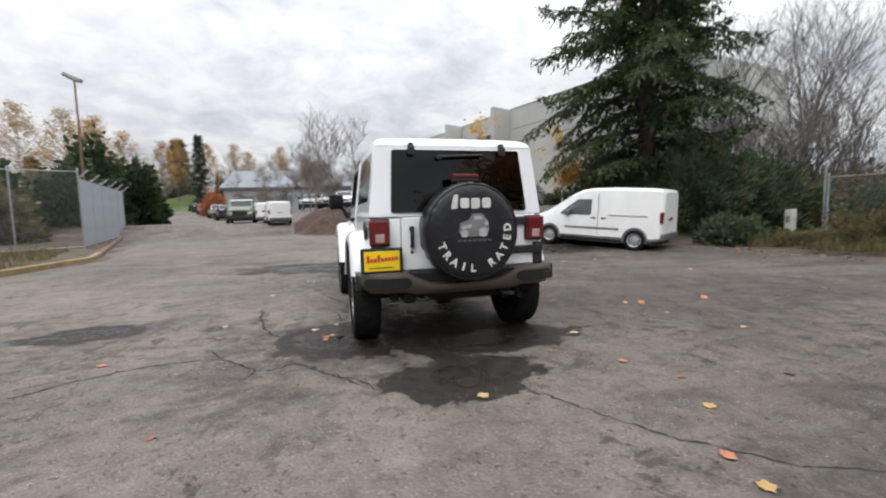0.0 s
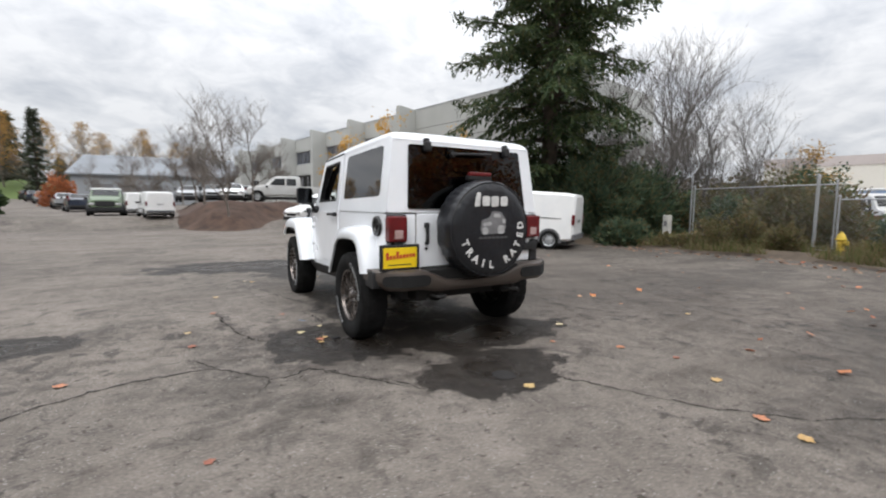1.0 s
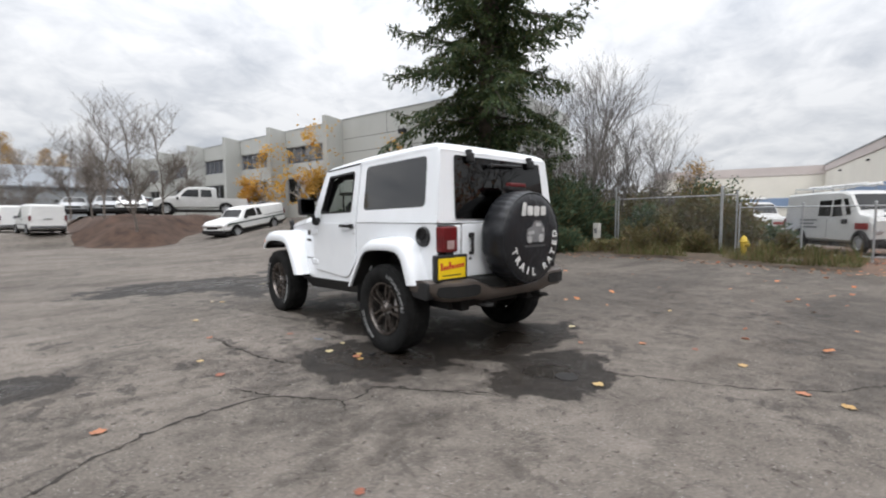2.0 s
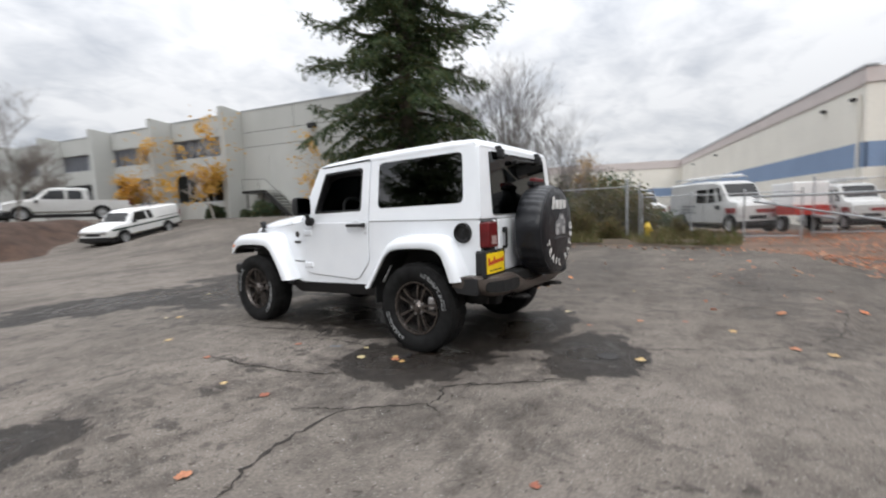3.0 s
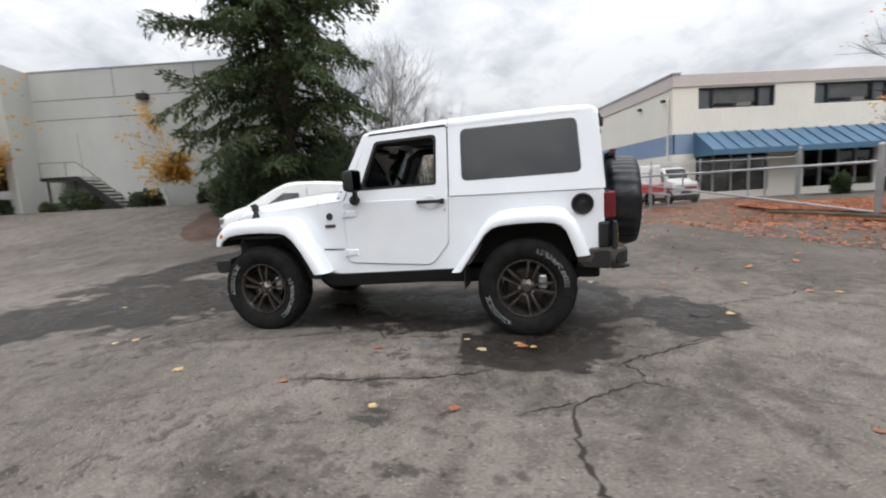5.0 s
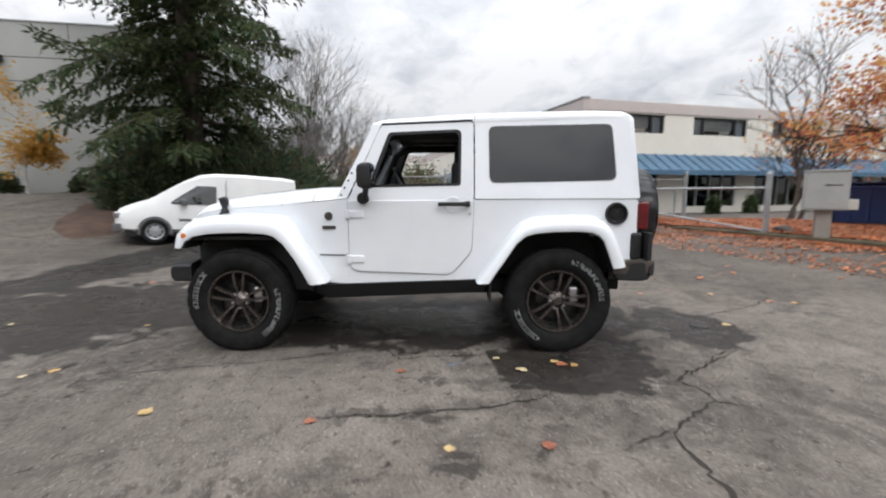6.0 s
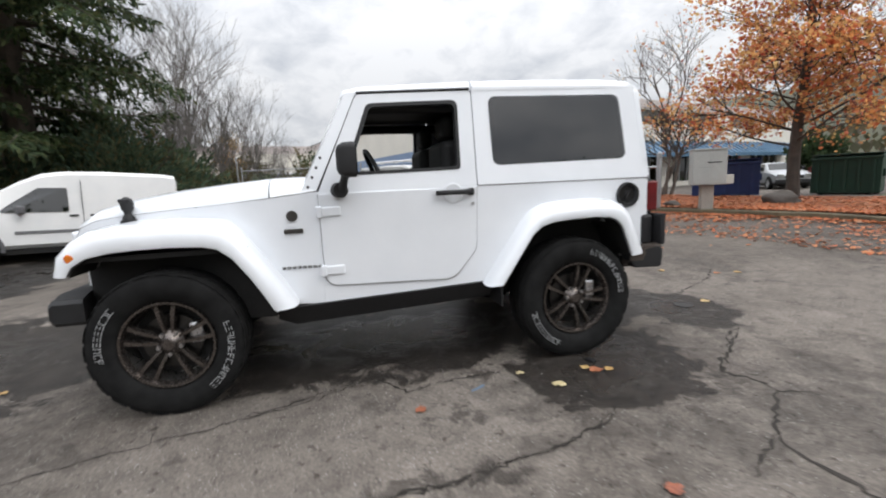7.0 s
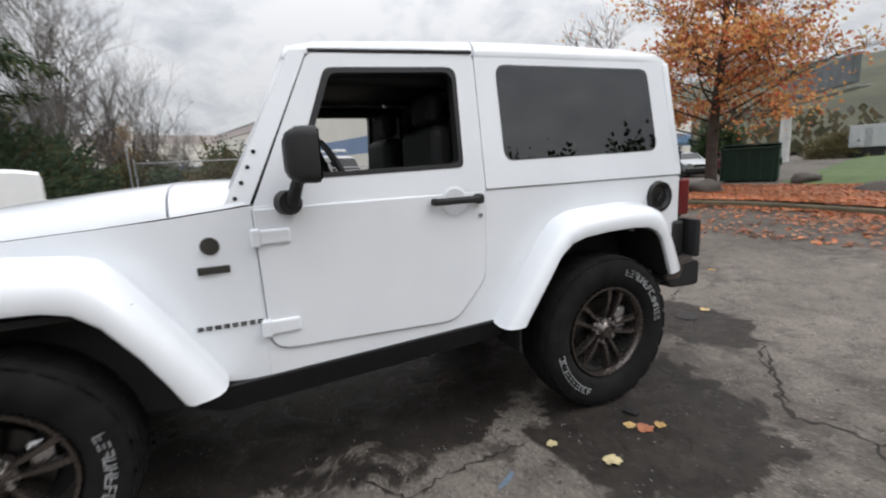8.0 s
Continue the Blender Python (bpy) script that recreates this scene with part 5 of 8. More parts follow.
    blob(pr, [(0.0, 0.13), (0.06, 0.128), (0.075, 0.098), (-0.005, 0.10)], 0.008, 0.0025)
    for x, z, r in ((-0.085, -0.01, 0.030), (0.075, -0.002, 0.036)):
        blob(pr, [(x - r, z - r), (x + r, z - r), (x + r, z + r), (x - r, z + r)], r * 0.9, 0.0025)
    blob(pr, [(0.09, 0.05), (0.118, 0.055), (0.112, 0.085), (0.088, 0.085)], 0.006, 0.0025)
    part("picture_highlights", pr, plain("pale_grey_print", (0.36, 0.36, 0.36), 0.6, vary=0.25, scale=70), pic)
    ln = bmesh.new()
    for k in range(7):
        box(ln, cx - 0.14 + k * 0.042, cx - 0.108 + k * 0.042, y0 - 0.0005, y1, cz - 0.075, cz - 0.058)
    part("small_print", ln, plain("faint_print", (0.07, 0.07, 0.072), 0.6), spare, "faint bars of small print")
    # number plate holder with a plain yellow plate
    pb = part("plate_holder", B(-0.868, -0.522, -0.695, -0.665, 0.692, 0.903, bevel=0.008), BLACK, c)
    part("plate_bracket", B(-0.74, -0.66, -0.68, -0.60, 0.86, 0.93, bevel=0.01), BLACK, pb)
    plate = part("plate", B(-0.842, -0.548, -0.699, -0.690, 0.715, 0.88, bevel=0.003), YELLOW, pb, "yellow dealer plate with red and black bars")
    bars = bmesh.new()
    for k in range(9):
        x = -0.82 + k * 0.029
        box(bars, x, x + 0.022, -0.7015, -0.698, 0.785 + 0.002 * k, 0.815 + (0.028 if k in (0, 3) else 0) + 0.002 * k)
    part("plate_print", bars, REDPRINT, plate)
    part("plate_rule", B(-0.80, -0.60, -0.7012, -0.698, 0.738, 0.746), BLACK, plate)
    # rear bumper, swept up ends, pocket and centre drop
    bmr = []
    for x in (-0.90, -0.87, -0.80, -0.70, -0.52, -0.42, -0.30, -0.15, 0.0, 0.15, 0.30, 0.42, 0.52, 0.70, 0.80, 0.87, 0.90):
        a = abs(x)
        zt = 0.70 if a > 0.5 else 0.70 - (0.5 - a) / 0.22 * 0.095 if a > 0.28 else 0.605
        zb = 0.565 + 0.3 * (a - 0.8) if a > 0.8 else 0.535 if a > 0.5 else 0.51
        yb = -0.795 + 0.17 * max(0, (a - 0.66) / 0.24) ** 1.7
        yf = -0.60 + (0.02 if a < 0.8 else 0.2)
        bmr.append([(x, yf, zt - 0.01), (x, yb + 0.04, zt), (x, yb + 0.008, zt - 0.018), (x, yb, zt - 0.05), (x, yb + 0.004, zb + 0.03), (x, yb + 0.03, zb), (x, yf, zb + 0.01)])
    bump = part("rear_bumper", fix(grid_faces(bmesh.new(), bmr, True, True)), BUMPER, c, "bronze steel rear bumper")
    smooth(bump, 40)
    part("bumper_step", B(-0.47, 0.47, -0.765, -0.60, 0.56, 0.693, bevel=0.015), POCKET, bump)
    for s in (-1, 1):
        pr = []
        for x in (-0.845, -0.83, -0.78, -0.72, -0.62, -0.53, -0.49, -0.47):
            e = 0.03 if x in (-0.845, -0.47) else 0.008 if x in (-0.83, -0.49) else 0.0
            yb = -0.795 + 0.17 * max(0, (abs(x) - 0.66) / 0.24) ** 1.7
            pr.append([(x, yb - 0.006, 0.662 - e), (x, yb - 0.006, 0.568 + e), (x, yb + 0.03, 0.568 + e), (x, yb + 0.03, 0.662 - e)])
        # a proud plate, its colour standing in for a recess in shade
        part("bumper_pocket", mirrored(fix(grid_faces(bmesh.new(), pr, True, True)), s), POCKET, bump)
        part("bumper_end", mirrored(slab(bmesh.new(), round_poly([(-0.64, 0.545), (-0.64, 0.692), (-0.43, 0.672), (-0.385, 0.62), (-0.44, 0.552)], 0.03, 3), lambda y, z: (-0.908 + 0.10 * max(0, y + 0.55), y, z), lambda y, z: (-0.80, y, z), 0.01), s), BLACK, bump)
        part("tow_hook", mirrored(T([(-0.42, -0.70, 0.47), (-0.42, -0.81, 0.475), (-0.38, -0.845, 0.475), (-0.34, -0.81, 0.475), (-0.34, -0.70, 0.47)], 0.014, 8), s), UNDER, bump)
        part("corner_trim", mirrored(B(-0.80, -0.70, -0.65, -0.56, 0.69, 0.90, bevel=0.02), s), BLACK, c)
    fb = bmesh.new()
    rows = []
    for x in (-0.82, -0.80, -0.60, 0.60, 0.80, 0.82):
        e = 0.02 if abs(x) > 0.81 else 0.0
        yb = 3.07 - 0.09 * max(0, (abs(x) - 0.5) / 0.3)
        rows.append([(x, yb - 0.16, 0.525 + e), (x, yb - 0.02, 0.525 + e), (x, yb, 0.545 + e), (x, yb, 0.645 - e), (x, yb - 0.02, 0.665 - e), (x, yb - 0.16, 0.665 - e)])
    smooth(part("front_bumper", fix(grid_faces(fb, rows, True, True)), BLACK, c), 35)
    for s in (-1, 1):
        part("frame_rail", mirrored(B(-0.50, -0.40, -0.60, 2.95, 0.40, 0.52, bevel=0.015), s), UNDER, c)
        part("shock", mirrored(T([(-0.60, 2.30, 0.34), (-0.52, 2.25, 0.86)], 0.035, 8), s), UNDER, c)
        part("spring", mirrored(T([(-0.50, 2.42, 0.42), (-0.50, 2.42, 0.84)], 0.06, 10), s), UNDER, c)
        part("rear_shock", mirrored(T([(-0.50, -0.12, 0.34), (-0.42, -0.2, 0.78)], 0.033, 8), s), UNDER, c)
    part("fuel_tank", B(-0.38, 0.38, 0.35, 1.35, 0.33, 0.52, bevel=0.05), UNDER, c)
    part("transfer_case", B(-0.25, 0.20, 1.35, 2.1, 0.30, 0.52, bevel=0.05), UNDER, c)
    part("floor_pan", B(-0.60, 0.60, -0.58, 2.85, 0.51, 0.56), UNDER, c)
    part("exhaust_box", T([(-0.45, -0.38, 0.47), (0.45, -0.38, 0.47)], 0.10, 14), UNDER, c)
    part("tail_pipe", T([(0.30, -0.35, 0.44), (0.52, -0.42, 0.42), (0.56, -0.66, 0.42)], 0.024, 10), UNDER, c)
    for y in (0.0, 2.424):
        part("axle", T([(-0.68, y, 0.39), (0.68, y, 0.39)], 0.042, 12), UNDER, c)
        part("differential", lathe(bmesh.new(), [(y - 0.17, 0.0), (y - 0.15, 0.08), (y - 0.06, 0.135), (y + 0.1, 0.11), (y + 0.2, 0.05)], 18, "y", (0.0 if y < 1 else 0.25, 0, 0.39)), UNDER, c)
    for x, y, t, spin in ((-0.79, 0.0, 0, 0), (0.79, 0.0, 180, 30), (-0.79, 2.424, 0, 55), (0.79, 2.424, 180, 10)):
        wheel(c, x, y, 0.390, t, spin)
    return c


off_road_car()
# ---- vehicles of the surroundings ----


def side_at(st, y, z):
    """Half width of a lofted car at a place on its side."""
    for a, b in zip(st, st[1:]):
        if a[0] <= y <= b[0]:
            t = (y - a[0]) / max(1e-6, b[0] - a[0])
            hw, belt, rw, roof = (a[k] + (b[k] - a[k]) * t for k in (1, 3, 4, 5))
            if z <= belt:
                return hw
            top = roof - 0.10 * min(1, roof - belt)
            return hw + (rw - hw) * 0.9 * min(1.05, (z - belt) / max(0.05, top - belt))
    return st[-1][1]


def car_body(bm, st):
    rows = []
    for y, hw, zb, belt, rw, roof in st:
        half = [(hw * 0.9, zb), (hw, zb + 0.08), (hw, (zb + belt) / 2), (hw * 0.995, belt), (hw + (rw - hw) * 0.9, roof - 0.10 * min(1, roof - belt)), (rw * 0.93, roof - 0.02), (rw * 0.6, roof)]
        rows.append([(-x, y, z) for x, z in half] + [(x, y, z) for x, z in reversed(half)])
    return fix(grid_faces(bm, rows, True, True))


def plate_on(st, poly, out=0.014, inn=0.012, r=0.04):
    p = round_poly(poly, r, 3)
    return slab(bmesh.new(), p, lambda y, z: (-side_at(st, y, z) - out, y, z), lambda y, z: (-side_at(st, y, z) + inn, y, z))


def screen_on(st, ya, yb):
    """A glass plate that follows the slope of a lofted car's top between two places."""
    rows = []
    for k in range(7):
        y = ya + (yb - ya) * k / 6
        for a, b in zip(st, st[1:]):
            if a[0] <= y <= b[0]:
                t = (y - a[0]) / (b[0] - a[0])
                rw, roof = a[4] + (b[4] - a[4]) * t, a[5] + (b[5] - a[5]) * t
        rows.append([(-0.90 * rw, y, roof), (-0.6 * rw, y, roof + 0.012), (0.6 * rw, y, roof + 0.012), (0.90 * rw, y, roof), (0.90 * rw, y, roof - 0.04), (-0.90 * rw, y, roof - 0.04)])
    return fix(grid_faces(bmesh.new(), rows, True, True))


def road_wheel(parent, x, y, R, side, rim_mat=GALV):
    w = new("wheel")
    w.parent = parent
    w.matrix_basis = pose(x, y, R, 0, 0, 0 if side < 0 else 180)
    part("tyre", lathe(bmesh.new(), [(-0.07, R * 0.62), (-0.095, R * 0.72), (-0.10, R * 0.85), (-0.085, R * 0.97), (-0.06, R), (0.08, R), (0.1, R * 0.85), (0.08, R * 0.6)], 32), RUBBER, w)
    rim = part("rim", lathe(bmesh.new(), [(-0.085, R * 0.66), (-0.075, R * 0.60), (-0.05, R * 0.52), (-0.07, R * 0.40), (-0.075, R * 0.22), (-0.09, R * 0.16), (-0.09, 0.0)], 28), rim_mat, w)
    hl = bmesh.new()
    for k in range(8):
        a = 2 * math.pi * k / 8
        lathe(hl, [(-0.068, 0.0), (-0.068, R * 0.085), (-0.05, R * 0.09)], 8, centre=(0, R * 0.47 * math.cos(a), R * 0.47 * math.sin(a)))
    tagged(part("rim_holes", hl, BLACK, rim), kind="stuff")
    return w


def motor_car(name, label, st, paint_mat, axles, R, glass, category, m, arch=BLACK, extra=None, group="parked vehicles", screens=()):
    """A parked vehicle: lofted body, glass plates on both sides, wheels in dark arches, lamps, bumpers."""
    c = thing(name, m, label, category, group)
    smooth(part("body", car_body(bmesh.new(), st), paint_mat, c), 32)
    hw = max(s[1] for s in st)
    for s in (-1, 1):
        for poly in glass:
            part("side_window", mirrored(plate_on(st, poly), s), VANGLASS if name == "delivery_van" else DARKGLASS, c)
        for y in axles:
            ar = [(y + (R + 0.07) * math.cos(a), R + (R + 0.07) * math.sin(a)) for a in (math.pi * k / 10 for k in range(11))] + [(y - R - 0.07, 0.24), (y + R + 0.07, 0.24)]
            part("wheel_arch", mirrored(slab(bmesh.new(), ar, lambda yy, z: (-hw - 0.004, yy, z), lambda yy, z: (-hw + 0.12, yy, z)), s), arch, c)
            road_wheel(c, s * (hw - 0.055), y, R, s)
    for k, (ya, yb) in enumerate(screens):
        part("windscreen" if k == 0 else "rear_window", screen_on(st, ya, yb), DARKGLASS, c)
    y0, y1 = st[0][0], st[-1][0]
    part("rear_bumper", B(-hw + 0.05, hw - 0.05, y0 - 0.06, y0 + 0.12, 0.36, 0.56, bevel=0.03), arch, c)
    part("front_bumper", B(-hw + 0.07, hw - 0.07, y1 - 0.14, y1 + 0.05, 0.30, 0.52, bevel=0.03), arch, c)
    part("grille", B(-0.42, 0.42, y1 - 0.2, y1 + 0.012, 0.58, 0.74, bevel=0.015), BLACK, c)
    part("underbody", B(-hw + 0.1, hw - 0.1, y0 + 0.2, y1 - 0.2, 0.18, 0.36), UNDER, c)
    for s in (-1, 1):
        part("headlamp", mirrored(B(-hw + 0.12, -hw + 0.42, y1 - 0.12, y1 + 0.02, 0.66, 0.82, bevel=0.03), s), CHROME, c)
        part("tail_lamp", mirrored(B(-hw + 0.0, -hw + 0.12, y0 - 0.015, y0 + 0.08, 0.88, 1.22, bevel=0.02), s), REDLENS, c)
        part("door_mirror", mirrored(B(-hw - 0.18, -hw - 0.01, axles[-1] - 0.75, axles[-1] - 0.6, 1.02, 1.2, bevel=0.04), s), arch, c)
    if extra:
        extra(c, st, hw)
    return c


VAN = [(-0.78, 0.80, 0.42, 0.95, 0.70, 1.86), (-0.72, 0.88, 0.34, 1.0, 0.79, 1.96), (-0.4, 0.9, 0.30, 1.0, 0.82, 2.0), (0.8, 0.9, 0.30, 1.0, 0.82, 2.02), (1.45, 0.9, 0.30, 1.0, 0.81, 2.0), (1.8, 0.9, 0.30, 1.0, 0.79, 1.94), (2.15, 0.9, 0.30, 1.0, 0.76, 1.78), (2.6, 0.9, 0.30, 1.0, 0.76, 1.48), (3.02, 0.89, 0.30, 0.98, 0.80, 1.18), (3.4, 0.85, 0.30, 0.86, 0.74, 1.04), (3.68, 0.78, 0.32, 0.74, 0.64, 0.90), (3.78, 0.68, 0.38, 0.66, 0.52, 0.76)]

VAN = [(y, hw, zb, belt, rw, roof - 0.06 * max(0, roof - 1.2)) for y, hw, zb, belt, rw, roof in VAN]


def van_bits(c, st, hw):
    for s in (-1, 1):
        part("side_moulding", mirrored(B(-hw - 0.012, -hw + 0.02, 0.5, 2.35, 0.60, 0.67, bevel=0.006), s), GREYPRINT, c)
        part("slide_rail", mirrored(B(-hw - 0.006, -hw + 0.04, -0.35, 0.85, 1.06, 1.085), s), GREYPRINT, c)
        part("door_handle", mirrored(B(-hw - 0.02, -hw + 0.02, 1.28, 1.44, 0.95, 0.99, bevel=0.008), s), BLACK, c)
        part("door_handle", mirrored(B(-hw - 0.02, -hw + 0.02, 0.92, 1.08, 0.95, 0.99, bevel=0.008), s), BLACK, c)
        part("door_gap", mirrored(B(-hw - 0.003, -hw + 0.02, 1.19, 1.205, 0.45, 1.75), s), GREYPRINT, c)
    part("rear_lamp_bar", B(-0.2, 0.2, -0.80, -0.76, 0.95, 1.05, bevel=0.01), CHROME, c)


GREYARCH = plain("grey_arch_plastic", (0.10, 0.10, 0.105), 0.6, vary=0.2)
van_dir = math.degrees(math.atan2(0.835, -0.55)) - 90
van = motor_car("delivery_van", "white high roof delivery van with grey wheel arches", VAN, VANWHITE, (0.0, 2.912), 0.325, [[(1.44, 1.06), (1.44, 1.58), (1.92, 1.57), (2.40, 1.22), (2.58, 1.06)]], "van", at_car(7.35, 5.75, van_dir, 0, 0.88) @ Matrix.Diagonal((1, 0.94, 0.945, 1)), GREYARCH, van_bits, screens=((1.98, 2.95),))
copy_thing(van, at_car(-3.35, 22.7, 12, 0, 0.8))["label"] = "white high roof delivery van seen past the bank"
copy_thing(van, at_car(-4.5, 26.6, 12, 0, 0.8))["label"] = "white high roof delivery van beside a bank"

DULLWHITE = plain("dull_white_van_paint", (0.52, 0.52, 0.51), 0.45, coat=0.3, vary=0.12, scale=3)
BIGVAN = [(-1.2, 0.92, 0.45, 1.05, 0.82, 2.12), (-1.1, 0.98, 0.38, 1.1, 0.88, 2.24), (1.0, 1.0, 0.36, 1.15, 0.89, 2.28), (2.3, 1.0, 0.36, 1.15, 0.88, 2.25), (2.75, 1.0, 0.36, 1.18, 0.85, 2.12), (3.15, 0.99, 0.36, 1.2, 0.84, 1.52), (3.3, 0.99, 0.36, 1.2, 0.88, 1.38), (3.85, 0.97, 0.38, 1.15, 0.88, 1.28), (3.98, 0.92, 0.42, 1.0, 0.82, 1.14)]


def rack_bits(c, st, hw):
    for y in (-0.8, 0.4, 1.6, 2.3):
        part("roof_bar", T([(-0.78, y, 2.2), (-0.78, y, 2.44), (0.78, y, 2.44), (0.78, y, 2.2)], 0.025, 6), GALV, c)
    dull_red = plain("dull_red_stripe", (0.22, 0.022, 0.02), 0.5, vary=0.2)
    part("red_stripe", B(-hw - 0.008, -hw + 0.02, 3.25, 3.86, 0.84, 1.06), dull_red, c)
    part("red_stripe", B(hw - 0.02, hw + 0.008, 3.25, 3.86, 0.84, 1.06), dull_red, c)
    part("red_pillar", B(-hw + 0.0, -hw + 0.115, 1.72, 1.86, 1.15, 1.85), dull_red, c)
    part("red_nose_band", B(-0.8, 0.1, 3.9, 3.995, 0.84, 1.0, bevel=0.01), dull_red, c)
    for s in (-1, 1):
        for k in range(3):
            part("lettering_bar", mirrored(B(-hw - 0.006, -hw + 0.02, 0.0, 1.1 - 0.2 * (k % 2), 1.12 - k * 0.14, 1.19 - k * 0.14), s), GREYPRINT, c)
        part("door_seam", mirrored(B(-hw - 0.004, -hw + 0.02, 1.68, 1.70, 0.5, 1.2), s), BLACK, c)
    for k in range(2):
        part("carried_pipe", T([(-0.4 + k * 0.5, -1.0, 2.49), (-0.35 + k * 0.5, 2.5, 2.49)], 0.05, 8), VANWHITE, c)


bg = [[(1.98, 1.28), (1.98, 1.92), (2.66, 1.95), (3.0, 1.36)], [(1.15, 1.32), (1.15, 1.9), (1.86, 1.91), (1.86, 1.3)]]
ladder_van = motor_car("work_van", "white work van with roof rack and red stripe", BIGVAN, DULLWHITE, (0.0, 3.5), 0.37, bg, "van", at_car(16.6, -0.72, 131, 0.12, 0.82) @ Matrix.Diagonal((0.95, 0.88, 1, 1)), BLACK, rack_bits, screens=((2.77, 3.14),))
copy_thing(ladder_van, at_car(17.15, -4.65, 114, 0.12, 0.82) @ Matrix.Diagonal((0.95, 0.92, 1, 1)))["label"] = "white work van with red stripe near the cream building"
copy_thing(ladder_van, at_car(23.0, 3.6, 140, 0.2, 0.9))["label"] = "white work van with roof rack behind another van"

CREW = [(-1.45, 0.94, 0.55, 1.02, 0.92, 1.14), (0.55, 0.96, 0.48, 1.05, 0.94, 1.18), (0.6, 0.97, 0.48, 1.15, 0.80, 1.86), (1.0, 0.98, 0.45, 1.15, 0.78, 1.92), (2.2, 0.98, 0.45, 1.15, 0.77, 1.92), (2.55, 0.98, 0.45, 1.15, 0.78, 1.80), (3.05, 0.97, 0.45, 1.15, 0.86, 1.28), (3.9, 0.95, 0.5, 1.05, 0.86, 1.18), (4.25, 0.93, 0.52, 0.95, 0.80, 1.10), (4.35, 0.88, 0.55, 0.9, 0.7, 1.0)]
motor_car("crew_cab_pickup", "white crew cab pickup truck on the upper yard", CREW, DULLWHITE, (0.0, 3.6), 0.40, [[(0.85, 1.22), (0.9, 1.72), (1.55, 1.74), (1.55, 1.22)], [(1.68, 1.22), (1.68, 1.74), (2.35, 1.72), (2.78, 1.25)]], "pickup truck", pose(5.03, 26.3, 1.44, 0, 0, 74.9) @ Matrix.Scale(0.86, 4), screens=((2.56, 3.02),))


def canopy_bits(c, st, hw):
    for s in (-1, 1):
        part("side_stripe", mirrored(B(-hw - 0.006, -hw + 0.02, -1.05, 3.6, 0.78, 0.86), s), plain("dark_green_stripe", (0.02, 0.05, 0.04), 0.5), c)
        part("canopy_seam", mirrored(B(-hw - 0.002, -hw + 0.05, -1.1, 0.72, 1.0, 1.03), s), BLACK, c)
        part("ladder_bar", mirrored(T([(-0.6, -1.0, 1.62), (-0.6, -1.0, 1.74), (-0.6, 0.7, 1.74), (-0.6, 0.7, 1.62)], 0.02, 6), s), GALV, c)


RANGER = [(-1.12, 0.80, 0.5, 1.0, 0.72, 1.56), (-1.05, 0.84, 0.42, 1.0, 0.75, 1.62), (0.74, 0.86, 0.40, 1.0, 0.74, 1.64), (0.78, 0.86, 0.40, 1.0, 0.68, 1.66), (1.2, 0.86, 0.40, 1.0, 0.66, 1.70), (1.95, 0.86, 0.40, 1.0, 0.66, 1.68), (2.2, 0.86, 0.40, 1.0, 0.68, 1.56), (2.62, 0.85, 0.40, 1.0, 0.74, 1.10), (3.6, 0.82, 0.42, 0.92, 0.74, 1.0), (3.85, 0.78, 0.45, 0.8, 0.66, 0.92), (3.92, 0.7, 0.5, 0.75, 0.58, 0.82)]
pk_turn = math.degrees(math.atan2(-1.5, -2.68)) - 90
motor_car("canopy_pickup", "white pickup truck with canopy and dark stripe", RANGER, VANWHITE, (0.0, 3.0), 0.34, [[(0.92, 1.07), (0.96, 1.52), (1.25, 1.54), (1.25, 1.07)], [(1.36, 1.07), (1.36, 1.55), (1.98, 1.52), (2.35, 1.10)]], "pickup truck", at_car(5.4, 20.82, pk_turn) @ Matrix.Diagonal((0.8, 0.855, 0.78, 1)), BLACK, canopy_bits, screens=((2.22, 2.6),))

SEDAN = [(-1.0, 0.74, 0.4, 0.85, 0.66, 0.98), (-0.9, 0.84, 0.30, 0.9, 0.76, 1.04), (-0.35, 0.87, 0.28, 0.92, 0.74, 1.10), (0.15, 0.88, 0.28, 0.92, 0.60, 1.40), (0.9, 0.88, 0.28, 0.92, 0.58, 1.45), (1.5, 0.88, 0.28, 0.92, 0.60, 1.40), (2.1, 0.87, 0.28, 0.92, 0.74, 1.02), (3.0, 0.84, 0.30, 0.82, 0.72, 0.92), (3.35, 0.78, 0.32, 0.72, 0.62, 0.80), (3.45, 0.68, 0.38, 0.66, 0.54, 0.70)]
sg = [[(0.0, 0.96), (0.28, 1.32), (0.88, 1.37), (0.88, 0.96)], [(0.96, 0.96), (0.96, 1.37), (1.45, 1.33), (1.92, 0.98)]]
CARPAINTS = [(plain("dark_blue_car_paint", (0.02, 0.028, 0.05), 0.3, coat=0.8), "dark blue"), (plain("black_car_paint", (0.015, 0.015, 0.016), 0.3, coat=0.8), "black"), (plain("silver_car_paint", (0.36, 0.37, 0.38), 0.35, metal=0.4, coat=0.8), "silver"), (plain("dark_red_car_paint", (0.12, 0.015, 0.015), 0.3, coat=0.8), "dark red"), (plain("green_truck_paint", (0.12, 0.17, 0.10), 0.4, coat=0.5), "green")]
sedans = CARPAINTS[:4]
row = [(-9.3, 40.6, 15, 0), (-11.5, 47.8, 15, 2), (-13.7, 55.0, 15, 1), (-16.1, 62.7, 15, 2), (-18.8, 71.3, 15, 0), (-21.7, 80.9, 15, 1)]
first = {}
